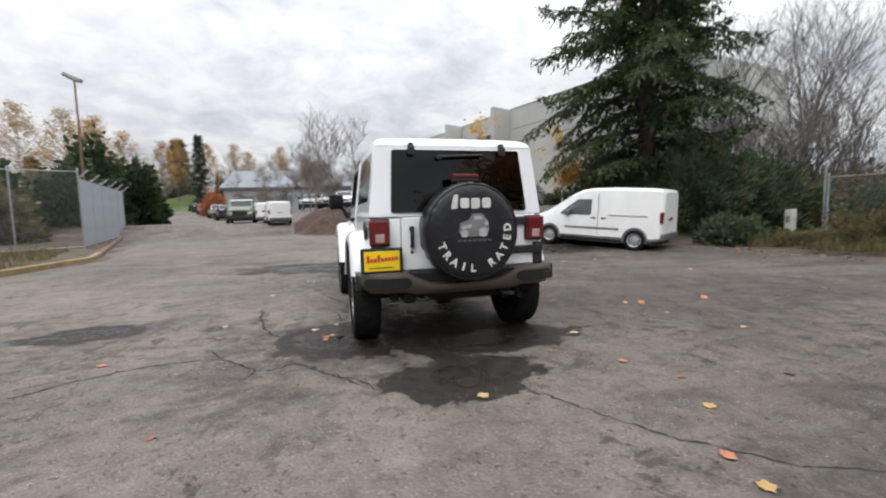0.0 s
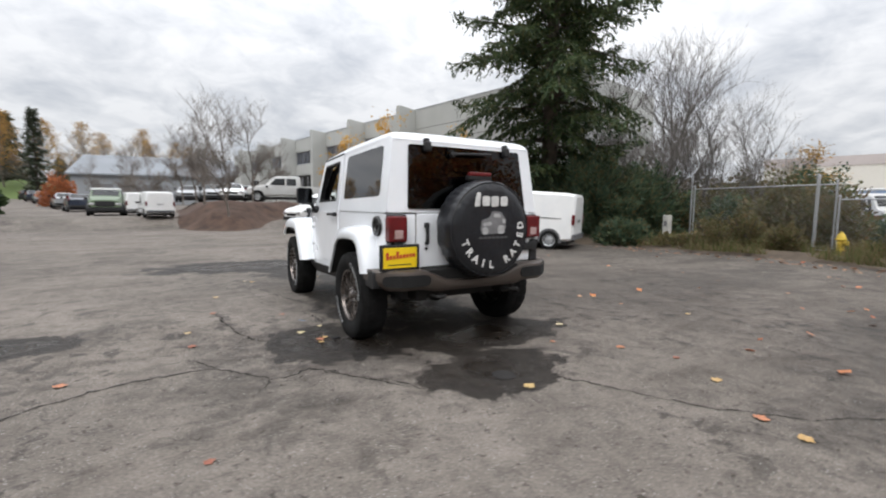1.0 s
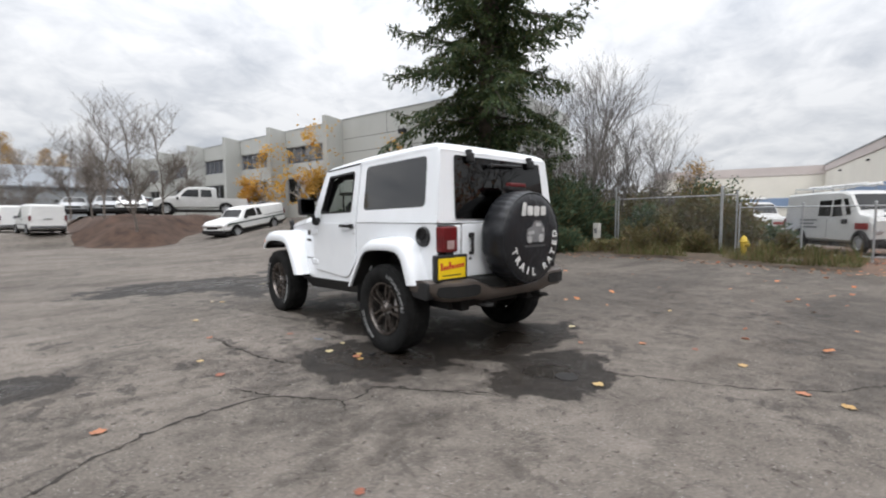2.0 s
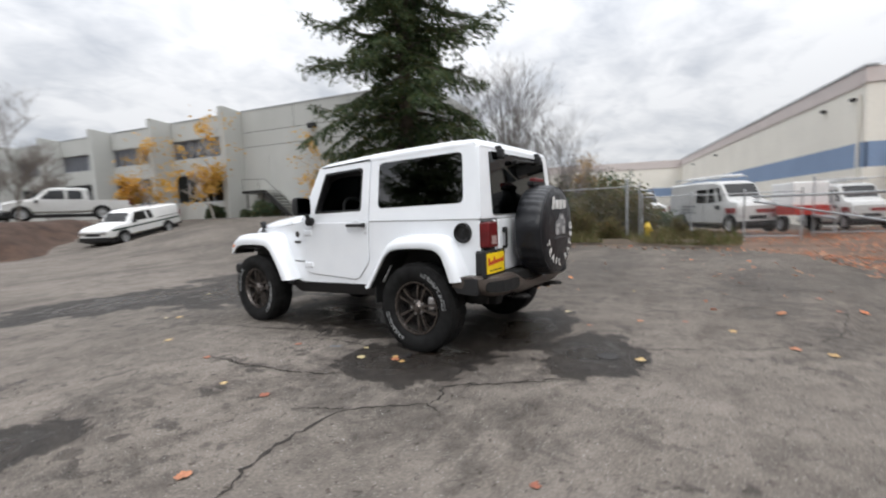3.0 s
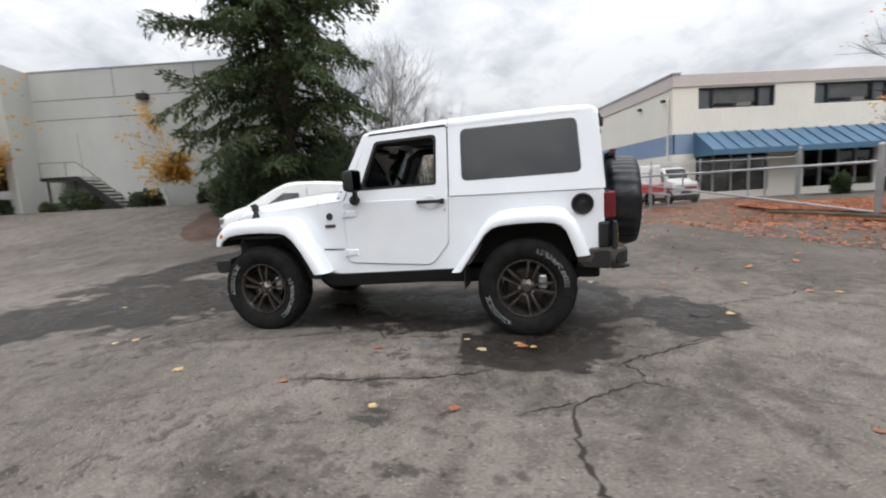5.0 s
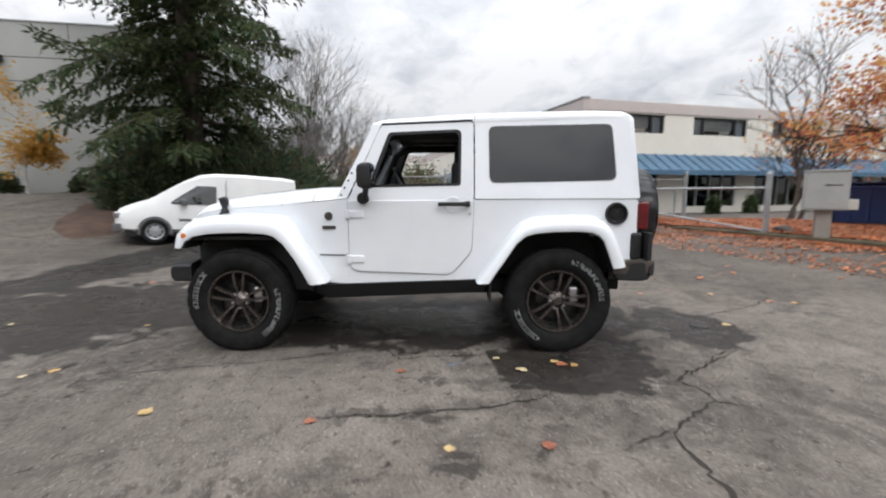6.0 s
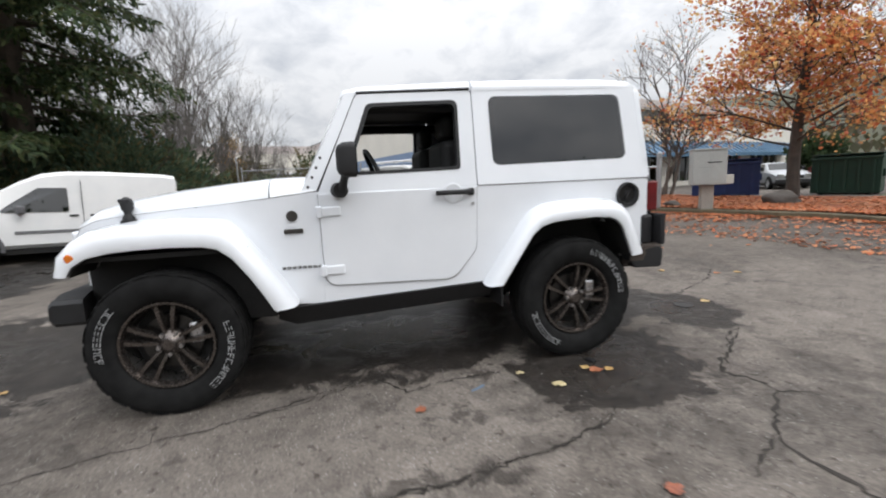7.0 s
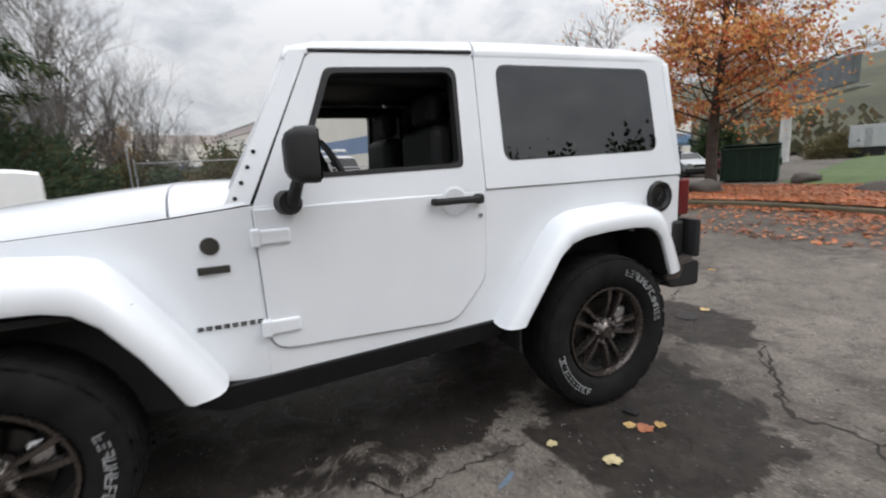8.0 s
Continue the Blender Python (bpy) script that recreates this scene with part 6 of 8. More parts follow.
for x, y, t, k in row:
    if k not in first:
        first[k] = motor_car("parked_car", sedans[k][1] + " saloon car parked along the road", SEDAN, sedans[k][0], (0.0, 2.65), 0.32, sg, "car", at_car(x, y, t), group="cars along the road", screens=((1.54, 2.06), (-0.33, 0.12)))
    else:
        copy_thing(first[k], at_car(x, y, t))
motor_car("parked_car", "bright blue saloon car beyond the fence", SEDAN, plain("bright_blue_car_paint", (0.035, 0.16, 0.42), 0.35, coat=0.8), (0.0, 2.65), 0.32, sg, "car", at_car(20.6, 3.7, 112), screens=((1.54, 2.06), (-0.33, 0.12)))
silver = first[2]
copy_thing(silver, at_car(-19.5, 55, 195))["label"] = "silver saloon car parked at the far kerb"
for x, y, t in ((0.0, 37.2, 175), (2.2, 38.0, 178), (-1.7, 41.0, 175)):
    copy_thing(silver, at_car(x, y, t, 0.84))["label"] = "silver saloon car on the upper yard"
motor_car("parked_car", "white saloon car on the upper yard", SEDAN, VANWHITE, (0.0, 2.65), 0.32, sg, "car", at_car(1.2, 34.6, 172, 0.84), group="cars on the upper yard", screens=((1.54, 2.06), (-0.33, 0.12)))
for x, y, t, w in ((14.6, -19.9, 60, 2), (13.2, -21.9, 60, 3), (17.0, -19.0, 60, 0)):
    m = at_car(x, y, t, 0, 0.85)
    if w in first:
        copy_thing(first[w], m)["label"] = sedans[w][1] + " saloon car beyond the maple"
    else:
        first[w] = motor_car("parked_car", sedans[w][1] + " saloon car beyond the maple", SEDAN, sedans[w][0], (0.0, 2.65), 0.32, sg, "car", m, group="cars beyond the maple", screens=((1.54, 2.06), (-0.33, 0.12)))
motor_car("old_truck", "green and cream parked truck beside the road", [(-1.3, 0.9, 0.6, 0.95, 0.86, 1.05), (0.7, 0.95, 0.5, 1.0, 0.9, 1.1), (0.75, 0.95, 0.5, 1.0, 0.78, 1.7), (1.6, 0.95, 0.5, 1.0, 0.76, 1.75), (2.1, 0.93, 0.5, 1.0, 0.8, 1.25), (3.2, 0.85, 0.5, 0.95, 0.7, 1.15), (3.4, 0.75, 0.55, 0.85, 0.6, 1.0)], CARPAINTS[4][0], (0.0, 2.8), 0.36, [[(0.9, 1.1), (0.95, 1.6), (1.55, 1.6), (1.85, 1.12)]], "truck", at_car(-6.1, 28.6, 184, 0, 0.85), BLACK, lambda c, st, hw: [part("cab_roof", B(-0.8, 0.8, 0.72, 1.72, 1.66, 1.80, bevel=0.04), VANWHITE, c), part("radiator_grille", B(-0.5, 0.5, 3.36, 3.43, 0.62, 0.92, bevel=0.02), BLACK, c)], screens=((1.64, 2.06),))

tr = thing("work_trailer", at_car(14.83, -3.70, 115, 0.15, 0.9), "red steel work trailer with white tool box", "trailer")
part("bed", B(-0.6, 0.6, -0.85, 0.85, 0.62, 0.95, bevel=0.02), plain("red_trailer_paint", (0.40, 0.04, 0.03), 0.5, vary=0.15), tr)
part("tool_box", B(-0.56, 0.56, -0.7, 0.7, 0.95, 1.78, bevel=0.03), VANWHITE, tr)
part("draw_bar", T([(0, 0.85, 0.6), (0, 2.0, 0.5)], 0.05, 8), GALV, tr)
part("jack", T([(0, 1.9, 0.0), (0, 1.9, 0.55)], 0.03, 6), GALV, tr)
for sd in (-1, 1):
    road_wheel(tr, sd * 0.52, 0.0, 0.3, sd)

# ---- fences, posts, small street things ----


def chain_fence(name, a, b, height, label, slats=False, posts=4, material=GALV):
    """Posts, rails and wire, or upright metal slats, between two places."""
    va, vb = Vector(a), Vector(b)
    ln = (vb - va).length
    ang = math.degrees(math.atan2(vb.y - va.y, vb.x - va.x))
    g = thing(name, pose(va.x, va.y, rise_at(*a) + 0.05, 0, 0, ang), label, "fence")
    for k in range(posts):
        x = ln * k / (posts - 1)
        ps = part("post", T([(x, 0, -0.2), (x, 0, height + 0.08)], 0.024, 8), material, g)
        part("cap", lathe(bmesh.new(), [(height + 0.12, 0.0), (height + 0.1, 0.03), (height + 0.06, 0.036)], 8, "z", (x, 0, 0)), material, ps)
        if slats:
            part("arm", T([(x, 0, height), (x, -0.3, height + 0.3)], 0.025, 6), material, ps)
    part("top_rail", T([(0, 0, height), (ln, 0, height)], 0.017, 8), material, g)
    part("bottom_rail", T([(0, 0, 0.12), (ln, 0, 0.12)], 0.016, 6), material, g)
    vs, fs = [], []
    if slats:
        n = int(ln / 0.16)
        sl = bpy.data.meshes.new("slat")
        bm = B(-0.07, 0.07, -0.008, 0.008, 0.1, height, bevel=0.004, seg=1)
        bm.to_mesh(sl)
        bm.free()
        sl.materials.append(plain("pale_grey_slat", (0.36, 0.40, 0.43), 0.5, metal=0.2, vary=0.12))
        for k in range(n):
            o = new("slat", sl)
            o.parent = g
            o.location = (0.08 + k * 0.16, 0.0, 0)
    else:
        s = 0.085
        n = int((ln + height) / s)
        for d in (1, -1):
            for k in range(n):
                x0 = k * s - (height if d > 0 else 0)
                z0, z1 = 0.05, height
                xa, xb = (x0, x0 + (z1 - z0)) if d > 0 else (x0, x0 - (z1 - z0))
                if d > 0:
                    if xa < 0:
                        z0, xa = z0 - xa, 0
                    if xb > ln:
                        z1, xb = z1 - (xb - ln), ln
                else:
                    if xa > ln:
                        z0, xa = z0 + (xa - ln), ln
                    if xb < 0:
                        z1, xb = z1 + xb, 0
                if z1 - z0 < 0.05:
                    continue
                i = len(vs)
                r = 0.0022
                vs += [(xa - r, 0, z0), (xa + r, 0, z0), (xb + r, 0, z1), (xb - r, 0, z1)]
                fs.append((i, i + 1, i + 2, i + 3))
        tagged(quads("wire_mesh", vs, fs, material, g), kind="stuff")
    return g


chain_fence("chain_link_fence", (12.2, 4.4), (11.7, 0.6), 1.78, "galvanised chain link fence in front of scrub", posts=2)
chain_fence("chain_link_fence", (11.6, 0.5), (12.4, -3.6), 1.4, "galvanised chain link gate across the work yard", posts=4)
chain_fence("chain_link_fence", (14.1, -4.0), (15.6, -9.5), 1.75, "galvanised chain link gate before the cream building", posts=4)
chain_fence("chain_link_fence", (-30, 5.6), (-10.7, 13.2), 2.75, "tall chain link fence round a yard", posts=9)
chain_fence("chain_link_fence", (-10.7, 13.2), (-9.2, 14.1), 2.75, "tall chain link fence round a yard", posts=2)
chain_fence("slatted_fence", (-9.2, 14.1), (-11.6, 24.2), 2.5, "tall fence of pale grey metal slats", slats=True, posts=6)

gate = thing("swing_gate", pose(6.5, -6.75, 0.2), "open galvanised pipe swing gate", "gate")
part("post", T([(0, 0, -0.2), (0, 0, 1.46)], 0.065, 12), GALV, gate)
part("post_cap", lathe(bmesh.new(), [(1.51, 0.0), (1.49, 0.05), (1.45, 0.075)], 12, "z"), GALV, gate)
part("top_rail", T([(0, 0, 1.12), (4.7, 4.3, 1.12)], 0.03, 8), GALV, gate)
part("lower_rail", T([(0, 0, 0.08), (4.7, 4.3, 1.0)], 0.026, 8), GALV, gate)
for k in (0.33, 0.66, 0.98):
    part("upright", T([(4.7 * k, 4.3 * k, 0.08 + 0.92 * k), (4.7 * k, 4.3 * k, 1.12)], 0.022, 8), GALV, gate)
gp = thing("gate_post", pose(15.6, -9.6, 0.1), "galvanised steel gate post with domed cap", "post")
part("tube", T([(0, 0, -0.2), (0, 0, 2.0)], 0.06, 12), GALV, gp)
part("cap", lathe(bmesh.new(), [(2.08, 0.0), (2.06, 0.05), (1.99, 0.075)], 12, "z"), GALV, gp)
gp2 = thing("gate_post", pose(11.75, 1.0, 0.1), "thick galvanised fence corner post", "post")
part("tube", T([(0, 0, -0.2), (0, 0, 1.93)], 0.04, 12), GALV, gp2)
part("cap", lathe(bmesh.new(), [(2.01, 0.0), (1.99, 0.035), (1.93, 0.05)], 12, "z"), GALV, gp2)


corner = thing("fence_post", pose(12.3, 4.55, 0.1), "tall galvanised fence end post", "post")
part("tube", T([(0, 0, -0.2), (0, 0, 2.12)], 0.026, 12), GALV, corner)
part("cap", lathe(bmesh.new(), [(2.18, 0.0), (2.16, 0.03), (2.11, 0.042)], 12, "z"), GALV, corner)


def hydrant():
    h = thing("fire_hydrant", pose(11.1, 0.25, 0.12) @ Matrix.Scale(0.74, 4), "yellow cast iron fire hydrant in weeds", "hydrant")
    ym = plain("yellow_hydrant_paint", (0.50, 0.35, 0.04), 0.6, vary=0.3, scale=14)
    smooth(part("barrel", lathe(bmesh.new(), [(0.0, 0.16), (0.04, 0.16), (0.05, 0.105), (0.48, 0.10), (0.5, 0.15), (0.54, 0.15), (0.56, 0.12), (0.66, 0.10), (0.71, 0.05), (0.74, 0.03), (0.77, 0.03), (0.77, 0.0)], 20, "z"), ym, h), 40)
    for a, r, l in ((0, 0.055, 0.17), (180, 0.055, 0.17), (-100, 0.075, 0.19)):
        c, s = math.cos(radians(a)), math.sin(radians(a))
        part("outlet", T([(0, 0, 0.40), (c * l, s * l, 0.40)], r, 12), ym, h)
    return h


hydrant()
mk = thing("marker_post", pose(11.4, 4.78, 0.12), "short pale concrete marker post", "post")
part("shaft", B(-0.1, 0.1, -0.1, 0.1, -0.1, 0.86, bevel=0.02), plain("pale_post_concrete", (0.48, 0.47, 0.43), 0.9, vary=0.2, scale=10), mk)
part("label", B(-0.105, -0.099, -0.05, 0.05, 0.5, 0.68), GREYPRINT, mk)


def mail_unit():
    m = thing("mailbox_unit", pose(5.28, -7.06, 0.22, 0, 0, 58), "grey cluster mailbox on a concrete pedestal", "mailbox")
    gm = plain("grey_mailbox_paint", (0.40, 0.41, 0.39), 0.5, metal=0.1, vary=0.12)
    part("pedestal", B(-0.13, 0.13, -0.15, 0.15, -0.15, 0.62, bevel=0.02), KERB, m)
    b = part("cabinet", B(-0.35, 0.35, -0.20, 0.25, 0.62, 1.42, bevel=0.015), gm, m)
    part("roof_plate", B(-0.37, 0.37, -0.22, 0.275, 1.42, 1.45, bevel=0.008), gm, b)
    for i in range(2):
        for j in range(2):
            part("door", B(-0.33 + i * 0.333, -0.003 + i * 0.333, 0.248, 0.256, 0.65 + j * 0.37, 1.0 + j * 0.37, bevel=0.003), gm, b)
    part("side_tray", B(-0.52, -0.345, -0.12, 0.14, 0.63, 0.84, bevel=0.012), plain("pale_box_paint", (0.55, 0.55, 0.5), 0.5), m)
    part("slot", B(-0.24, 0.05, 0.254, 0.261, 1.12, 1.145), BLACK, b)
    return m


mail_unit()


def skip_bin(name, m, w, d, h, color, label):
    g = thing(name, m, label, "dumpster")
    cm = plain(name + "_paint", color, 0.55, vary=0.25, scale=5)
    body = bmesh.new()
    slab(body, [(-d / 2 + 0.12, 0.12), (-d / 2, h), (d / 2, h * 0.92), (d / 2 - 0.05, 0.12)], lambda a, b: (-w / 2, a, b), lambda a, b: (w / 2, a, b), 0.02)
    b = part("body", body, cm, g)
    for k in range(5):
        x = -w / 2 + w * (k + 0.5) / 5
        part("rib", B(x - 0.04, x + 0.04, d / 2 - 0.06, d / 2 + 0.03, 0.15, h * 0.9), cm, b)
    part("rim", B(-w / 2 - 0.03, w / 2 + 0.03, d / 2 - 0.06, d / 2 + 0.05, h * 0.92 - 0.08, h * 0.92, bevel=0.01), cm, b)
    part("lid", B(-w / 2, w / 2, -d / 2, d / 2, h, h + 0.04, bevel=0.01, m=Matrix.Translation((0, 0, -0.04))), cm, g)
    for s in (-1, 1):
        part("fork_pocket", B(s * w / 2 - 0.06, s * w / 2 + 0.06, -0.3, 0.3, h * 0.45, h * 0.62, bevel=0.01), cm, g)
        part("foot", B(s * w * 0.35 - 0.06, s * w * 0.35 + 0.06, -d / 2 + 0.15, d / 2 - 0.15, 0.0, 0.13), BLACK, g)
    return g


skip_bin("dumpster", pose(8.05, -15.6, 0.1, 0, 0, 27), 1.75, 1.4, 1.42, (0.006, 0.030, 0.017), "dark green steel dumpster beside the maple")
skip_bin("dumpster", pose(9.1, -11.6, 0.2, 0, 0, 42), 1.9, 1.4, 1.3, (0.008, 0.024, 0.10), "dark blue steel dumpster behind the mailbox")


def boulder(x, y, r, seed, label, lift=0.0):
    bm = bmesh.new()
    bmesh.ops.create_icosphere(bm, subdivisions=3, radius=1.0)
    for v in bm.verts:
        k = 1 + 0.35 * noise.noise(v.co * 1.3 + Vector((seed, 0, 0))) + 0.1 * noise.noise(v.co * 4 + Vector((seed, 5, 0)))
        v.co = Vector((v.co.x * r * k, v.co.y * r * 0.8 * k, v.co.z * r * 0.55 * k + r * 0.25))
    o = tagged(part("boulder", bm, plain("grey_boulder_stone", (0.095, 0.084, 0.074), 0.9, vary=0.35, scale=6, bump=0.5), None, label), category="boulder")
    o.matrix_basis = pose(x, y, lift + 0.05)
    return smooth(o, 60)


boulder(5.3, -9.4, 0.42, 1, "grey boulder on the leafy verge", 0.2)
boulder(6.5, -7.2, 0.24, 2, "small grey boulder beside the gate post", 0.2)
boulder(5.85, -14.9, 0.46, 3, "dark boulder at the edge of the lawn", 0.1)
boulder(2.3, -10.9, 0.5, 4, "flat grey boulder on the verge", 0.05)


def street_lamp(x, y, h, label, arm=0.0, turn=0.0):
    g = thing("street_lamp", at(x, y, turn), label, "street lamp")
    part("pole", T([(0, 0, -0.3), (0, 0, h * 0.6), (0, 0, h)], [0.065, 0.058, 0.045], 10), plain("weathered_pole_wood", (0.20, 0.12, 0.075), 0.85, vary=0.25), g)
    hd = part("head", B(-0.55, 0.30, -0.18, 0.18, h - 0.02, h + 0.2, bevel=0.05, m=Matrix.Translation((0, 0, h)) @ Matrix.Rotation(radians(25), 4, "Y") @ Matrix.Translation((0, 0, -h))), GALV, g)
    part("lens", B(-0.48, 0.1, -0.14, 0.14, h - 0.05, h, m=Matrix.Translation((0, 0, h)) @ Matrix.Rotation(radians(25), 4, "Y") @ Matrix.Translation((0, 0, -h))), CLEARLENS, hd)
    return g


street_lamp(-13.0, 23.4, 7.7, "tall wooden pole with floodlight behind the fence")
street_lamp(-15.0, 4.1, 6.6, "tall pole with lamp across the yard", turn=60)

bb = thing("billboard", pose(21.6, -42.2, 0.0, 0, 0, 136.9), "dark weathered billboard on a white column", "billboard")
part("column", T([(0, 0, -0.6), (0, 0, 5.6)], 0.40, 14), plain("white_column_paint", (0.6, 0.6, 0.58), 0.6), bb)
part("panel", B(-0.4, 10.7, -0.25, 0.25, 5.3, 7.1, bevel=0.03), plain("dark_billboard_back", (0.12, 0.13, 0.135), 0.7, vary=0.3), bb)
for k in range(9):
    part("rib", B(0.2 + k * 1.25, 0.32 + k * 1.25, 0.25, 0.40, 5.3, 7.1), GALV, bb)
part("catwalk", B(-0.4, 10.7, 0.2, 1.0, 5.0, 5.08), GALV, bb)

wt = thing("storage_trailer", pose(19.2, -50.2, 0.75, 0, 0, 24) @ Matrix.Diagonal((0.55, 0.8, 0.8, 1)), "low white storage trailer at the lawn's far edge", "trailer")
part("body", B(-2.3, 2.3, -1.1, 1.1, 0.45, 2.9, bevel=0.05), plain("white_trailer_sheet", (0.48, 0.49, 0.50), 0.5, vary=0.12, scale=2), wt)
part("skirt", B(-2.2, 2.2, -1.0, 1.0, -0.9, 0.45), UNDER, wt)
part("door", B(-0.5, 0.4, 1.09, 1.12, 0.5, 2.5, bevel=0.01), GALV, wt)
for k in range(6):
    part("seam", B(-2.0 + k * 0.8, -1.97 + k * 0.8, 1.095, 1.11, 0.5, 2.85), GALV, wt)

# long grey shed and low houses up the road
shed = thing("grey_shed", pose(-13.5, 62, 1.2, 0, 0, -6), "long pale grey shed with low pitched roof", "building")
shm = plain("pale_grey_cladding", (0.27, 0.285, 0.30), 0.7, vary=0.1, scale=1)
part("wall", B(0, 26, 0, 14, -1.5, 3.6), shm, shed)
rf = bmesh.new()
slab(rf, [(-0.4, 3.6), (7, 6.4), (14.4, 3.6), (14.4, 3.4), (-0.4, 3.4)], lambda a, b: (-0.4, a, b), lambda a, b: (26.4, a, b))
part("roof", rf, plain("grey_roof_sheet", (0.20, 0.215, 0.235), 0.75, vary=0.1, scale=1), shed)
gbm = bmesh.new()
slab(gbm, [(0, 3.6), (7, 6.2), (14, 3.6)], lambda a, b: (-0.01, a, b), lambda a, b: (0.2, a, b))
part("gable", gbm, shm, shed)
for k in range(5):
    part("window", B(2 + k * 5, 4 + k * 5, -0.04, 0.02, 0.8, 2.4), GREYPRINT, shed)
part("blue_door", B(-0.05, 0.02, 2, 5, -1.0, 2.4), AWNING, shed)
for x, y, w, d, h, c, nm in ((-2, 112, 16, 9, 4.5, (0.30, 0.31, 0.30), "pale grey"), (-34, 118, 14, 9, 4.0, (0.22, 0.17, 0.13), "brown")):
    hs = thing("far_house", at(x, y, 5), nm + " low house on the far slope", "house")
    part("wall", B(-w / 2, w / 2, -d / 2, d / 2, -1.5, h * 0.62), plain("far_house_wall", c, 0.8), hs)
    rb = bmesh.new()
    slab(rb, [(-d / 2 - 0.5, h * 0.6), (0, h), (d / 2 + 0.5, h * 0.6)], lambda a, b: (-w / 2 - 0.5, a, b), lambda a, b: (w / 2 + 0.5, a, b))
    part("roof", rb, plain("far_house_roof", (0.12, 0.115, 0.11), 0.8), hs)
    for k in range(4):
        part("window", B(-w / 2 + 1.5 + k * 3.4, -w / 2 + 3.0 + k * 3.4, -d / 2 - 0.03, -d / 2 + 0.03, 0.6, 1.9), DARKGLASS, hs)

# ---- plants ----


def conifer(height, radius, branches, seed, needle=0.34, start=0.07, material=SPRUCE, name="spruce_tree", label="", m=None, dense=6, taper=0.72):
    """Trunk and arching boughs; each bough carries side twigs that hang a little, and each twig many needle sprays."""
    rnd = random.Random(seed)
    g = thing(name, m, label, "tree")
    part("trunk", T([(0, 0, -0.3), (0.04, 0.02, height * 0.5), (0, 0, height * 0.98)], [height * 0.018, height * 0.012, 0.02], 9), BARK, g)
    vs, fs = [], []
    limbs = bmesh.new()

    def spray(p, d, l, wide):
        w = d.cross(Vector((rnd.uniform(-0.6, 0.6), rnd.uniform(-0.6, 0.6), 1))).normalized() * l * wide
        j = len(vs)
        vs.extend((tuple(p), tuple(p + d * l * 0.4 + w), tuple(p + d * l), tuple(p + d * l * 0.4 - w)))
        fs.append((j, j + 1, j + 2, j + 3))

    for k in range(branches):
        q = (k + rnd.random()) / branches
        h = start + (0.985 - start) * q ** 0.95
        az = k * 2.39996 + rnd.uniform(-0.5, 0.5)
        ln = radius * max(0.03, 1 - (h - start) / (1 - start)) ** taper * rnd.choice((0.4, 0.55, 0.66, 0.78, 0.88, 0.96, 1.02, 1.14))
        ln *= min(1.0, 0.62 + 1.05 * (h - start))
        lift, drop = rnd.uniform(-0.25, 0.42) + 0.35 * q, rnd.uniform(0.05, 0.75) * (1.08 - q)
        dx, dy = math.cos(az), math.sin(az)
        bend = rnd.uniform(-0.12, 0.12)
        pts = []
        for i in range(8):
            t = i / 7
            pts.append(Vector(((dx - dy * bend * t) * ln * t, (dy + dx * bend * t) * ln * t, height * h + ln * (lift * t - (drop + lift * 0.5) * t * t + 0.16 * t ** 4))))
        tube(limbs, [pts[0], pts[2], pts[5], pts[7]], [0.016 * ln + 0.012, 0.012 * ln + 0.008, 0.006 * ln, 0.004], 4, False)
        n = max(6, int(ln / needle * 1.7))
        for i in range(n):
            t = 0.14 + 0.86 * (i + rnd.random()) / n
            f = t * 7
            a = pts[min(6, int(f))]
            ahead = (pts[min(7, int(f) + 1)] - a).normalized() if f < 7 else Vector((dx, dy, 0))
            p = a + (pts[min(7, int(f) + 1)] - a) * (f - int(f))
            for side in (-1, 1):
                if rnd.random() < 0.12:
                    continue
                out = Vector((-dy * side, dx * side, rnd.uniform(-0.85, 0.25)))
                d = (ahead * rnd.uniform(0.5, 1.0) + out * rnd.uniform(0.5, 1.0)).normalized()
                tl = ln * 0.30 * (1.05 - t) ** 0.6 * rnd.uniform(0.55, 1.15) + needle * 0.7
                c = max(2, int(tl / needle * dense * 0.5))
                for e in range(c):
                    u = (e + rnd.random()) / c
                    at_p = p + d * tl * u + Vector((0, 0, -0.32 * tl * u * u))
                    sd = (d * rnd.uniform(0.4, 1.0) + Vector((rnd.uniform(-0.7, 0.7), rnd.uniform(-0.7, 0.7), rnd.uniform(-0.95, 0.25)))).normalized()
                    spray(at_p, sd, needle * rnd.uniform(0.7, 1.45), rnd.uniform(0.12, 0.24))
            spray(p, (ahead + Vector((0, 0, rnd.uniform(-0.5, 0.3)))).normalized(), needle * 1.2, 0.2)
    tagged(part("branchwork", limbs, BARK, g), kind="stuff")
    quads("crown", vs, fs, material, g)
    return g


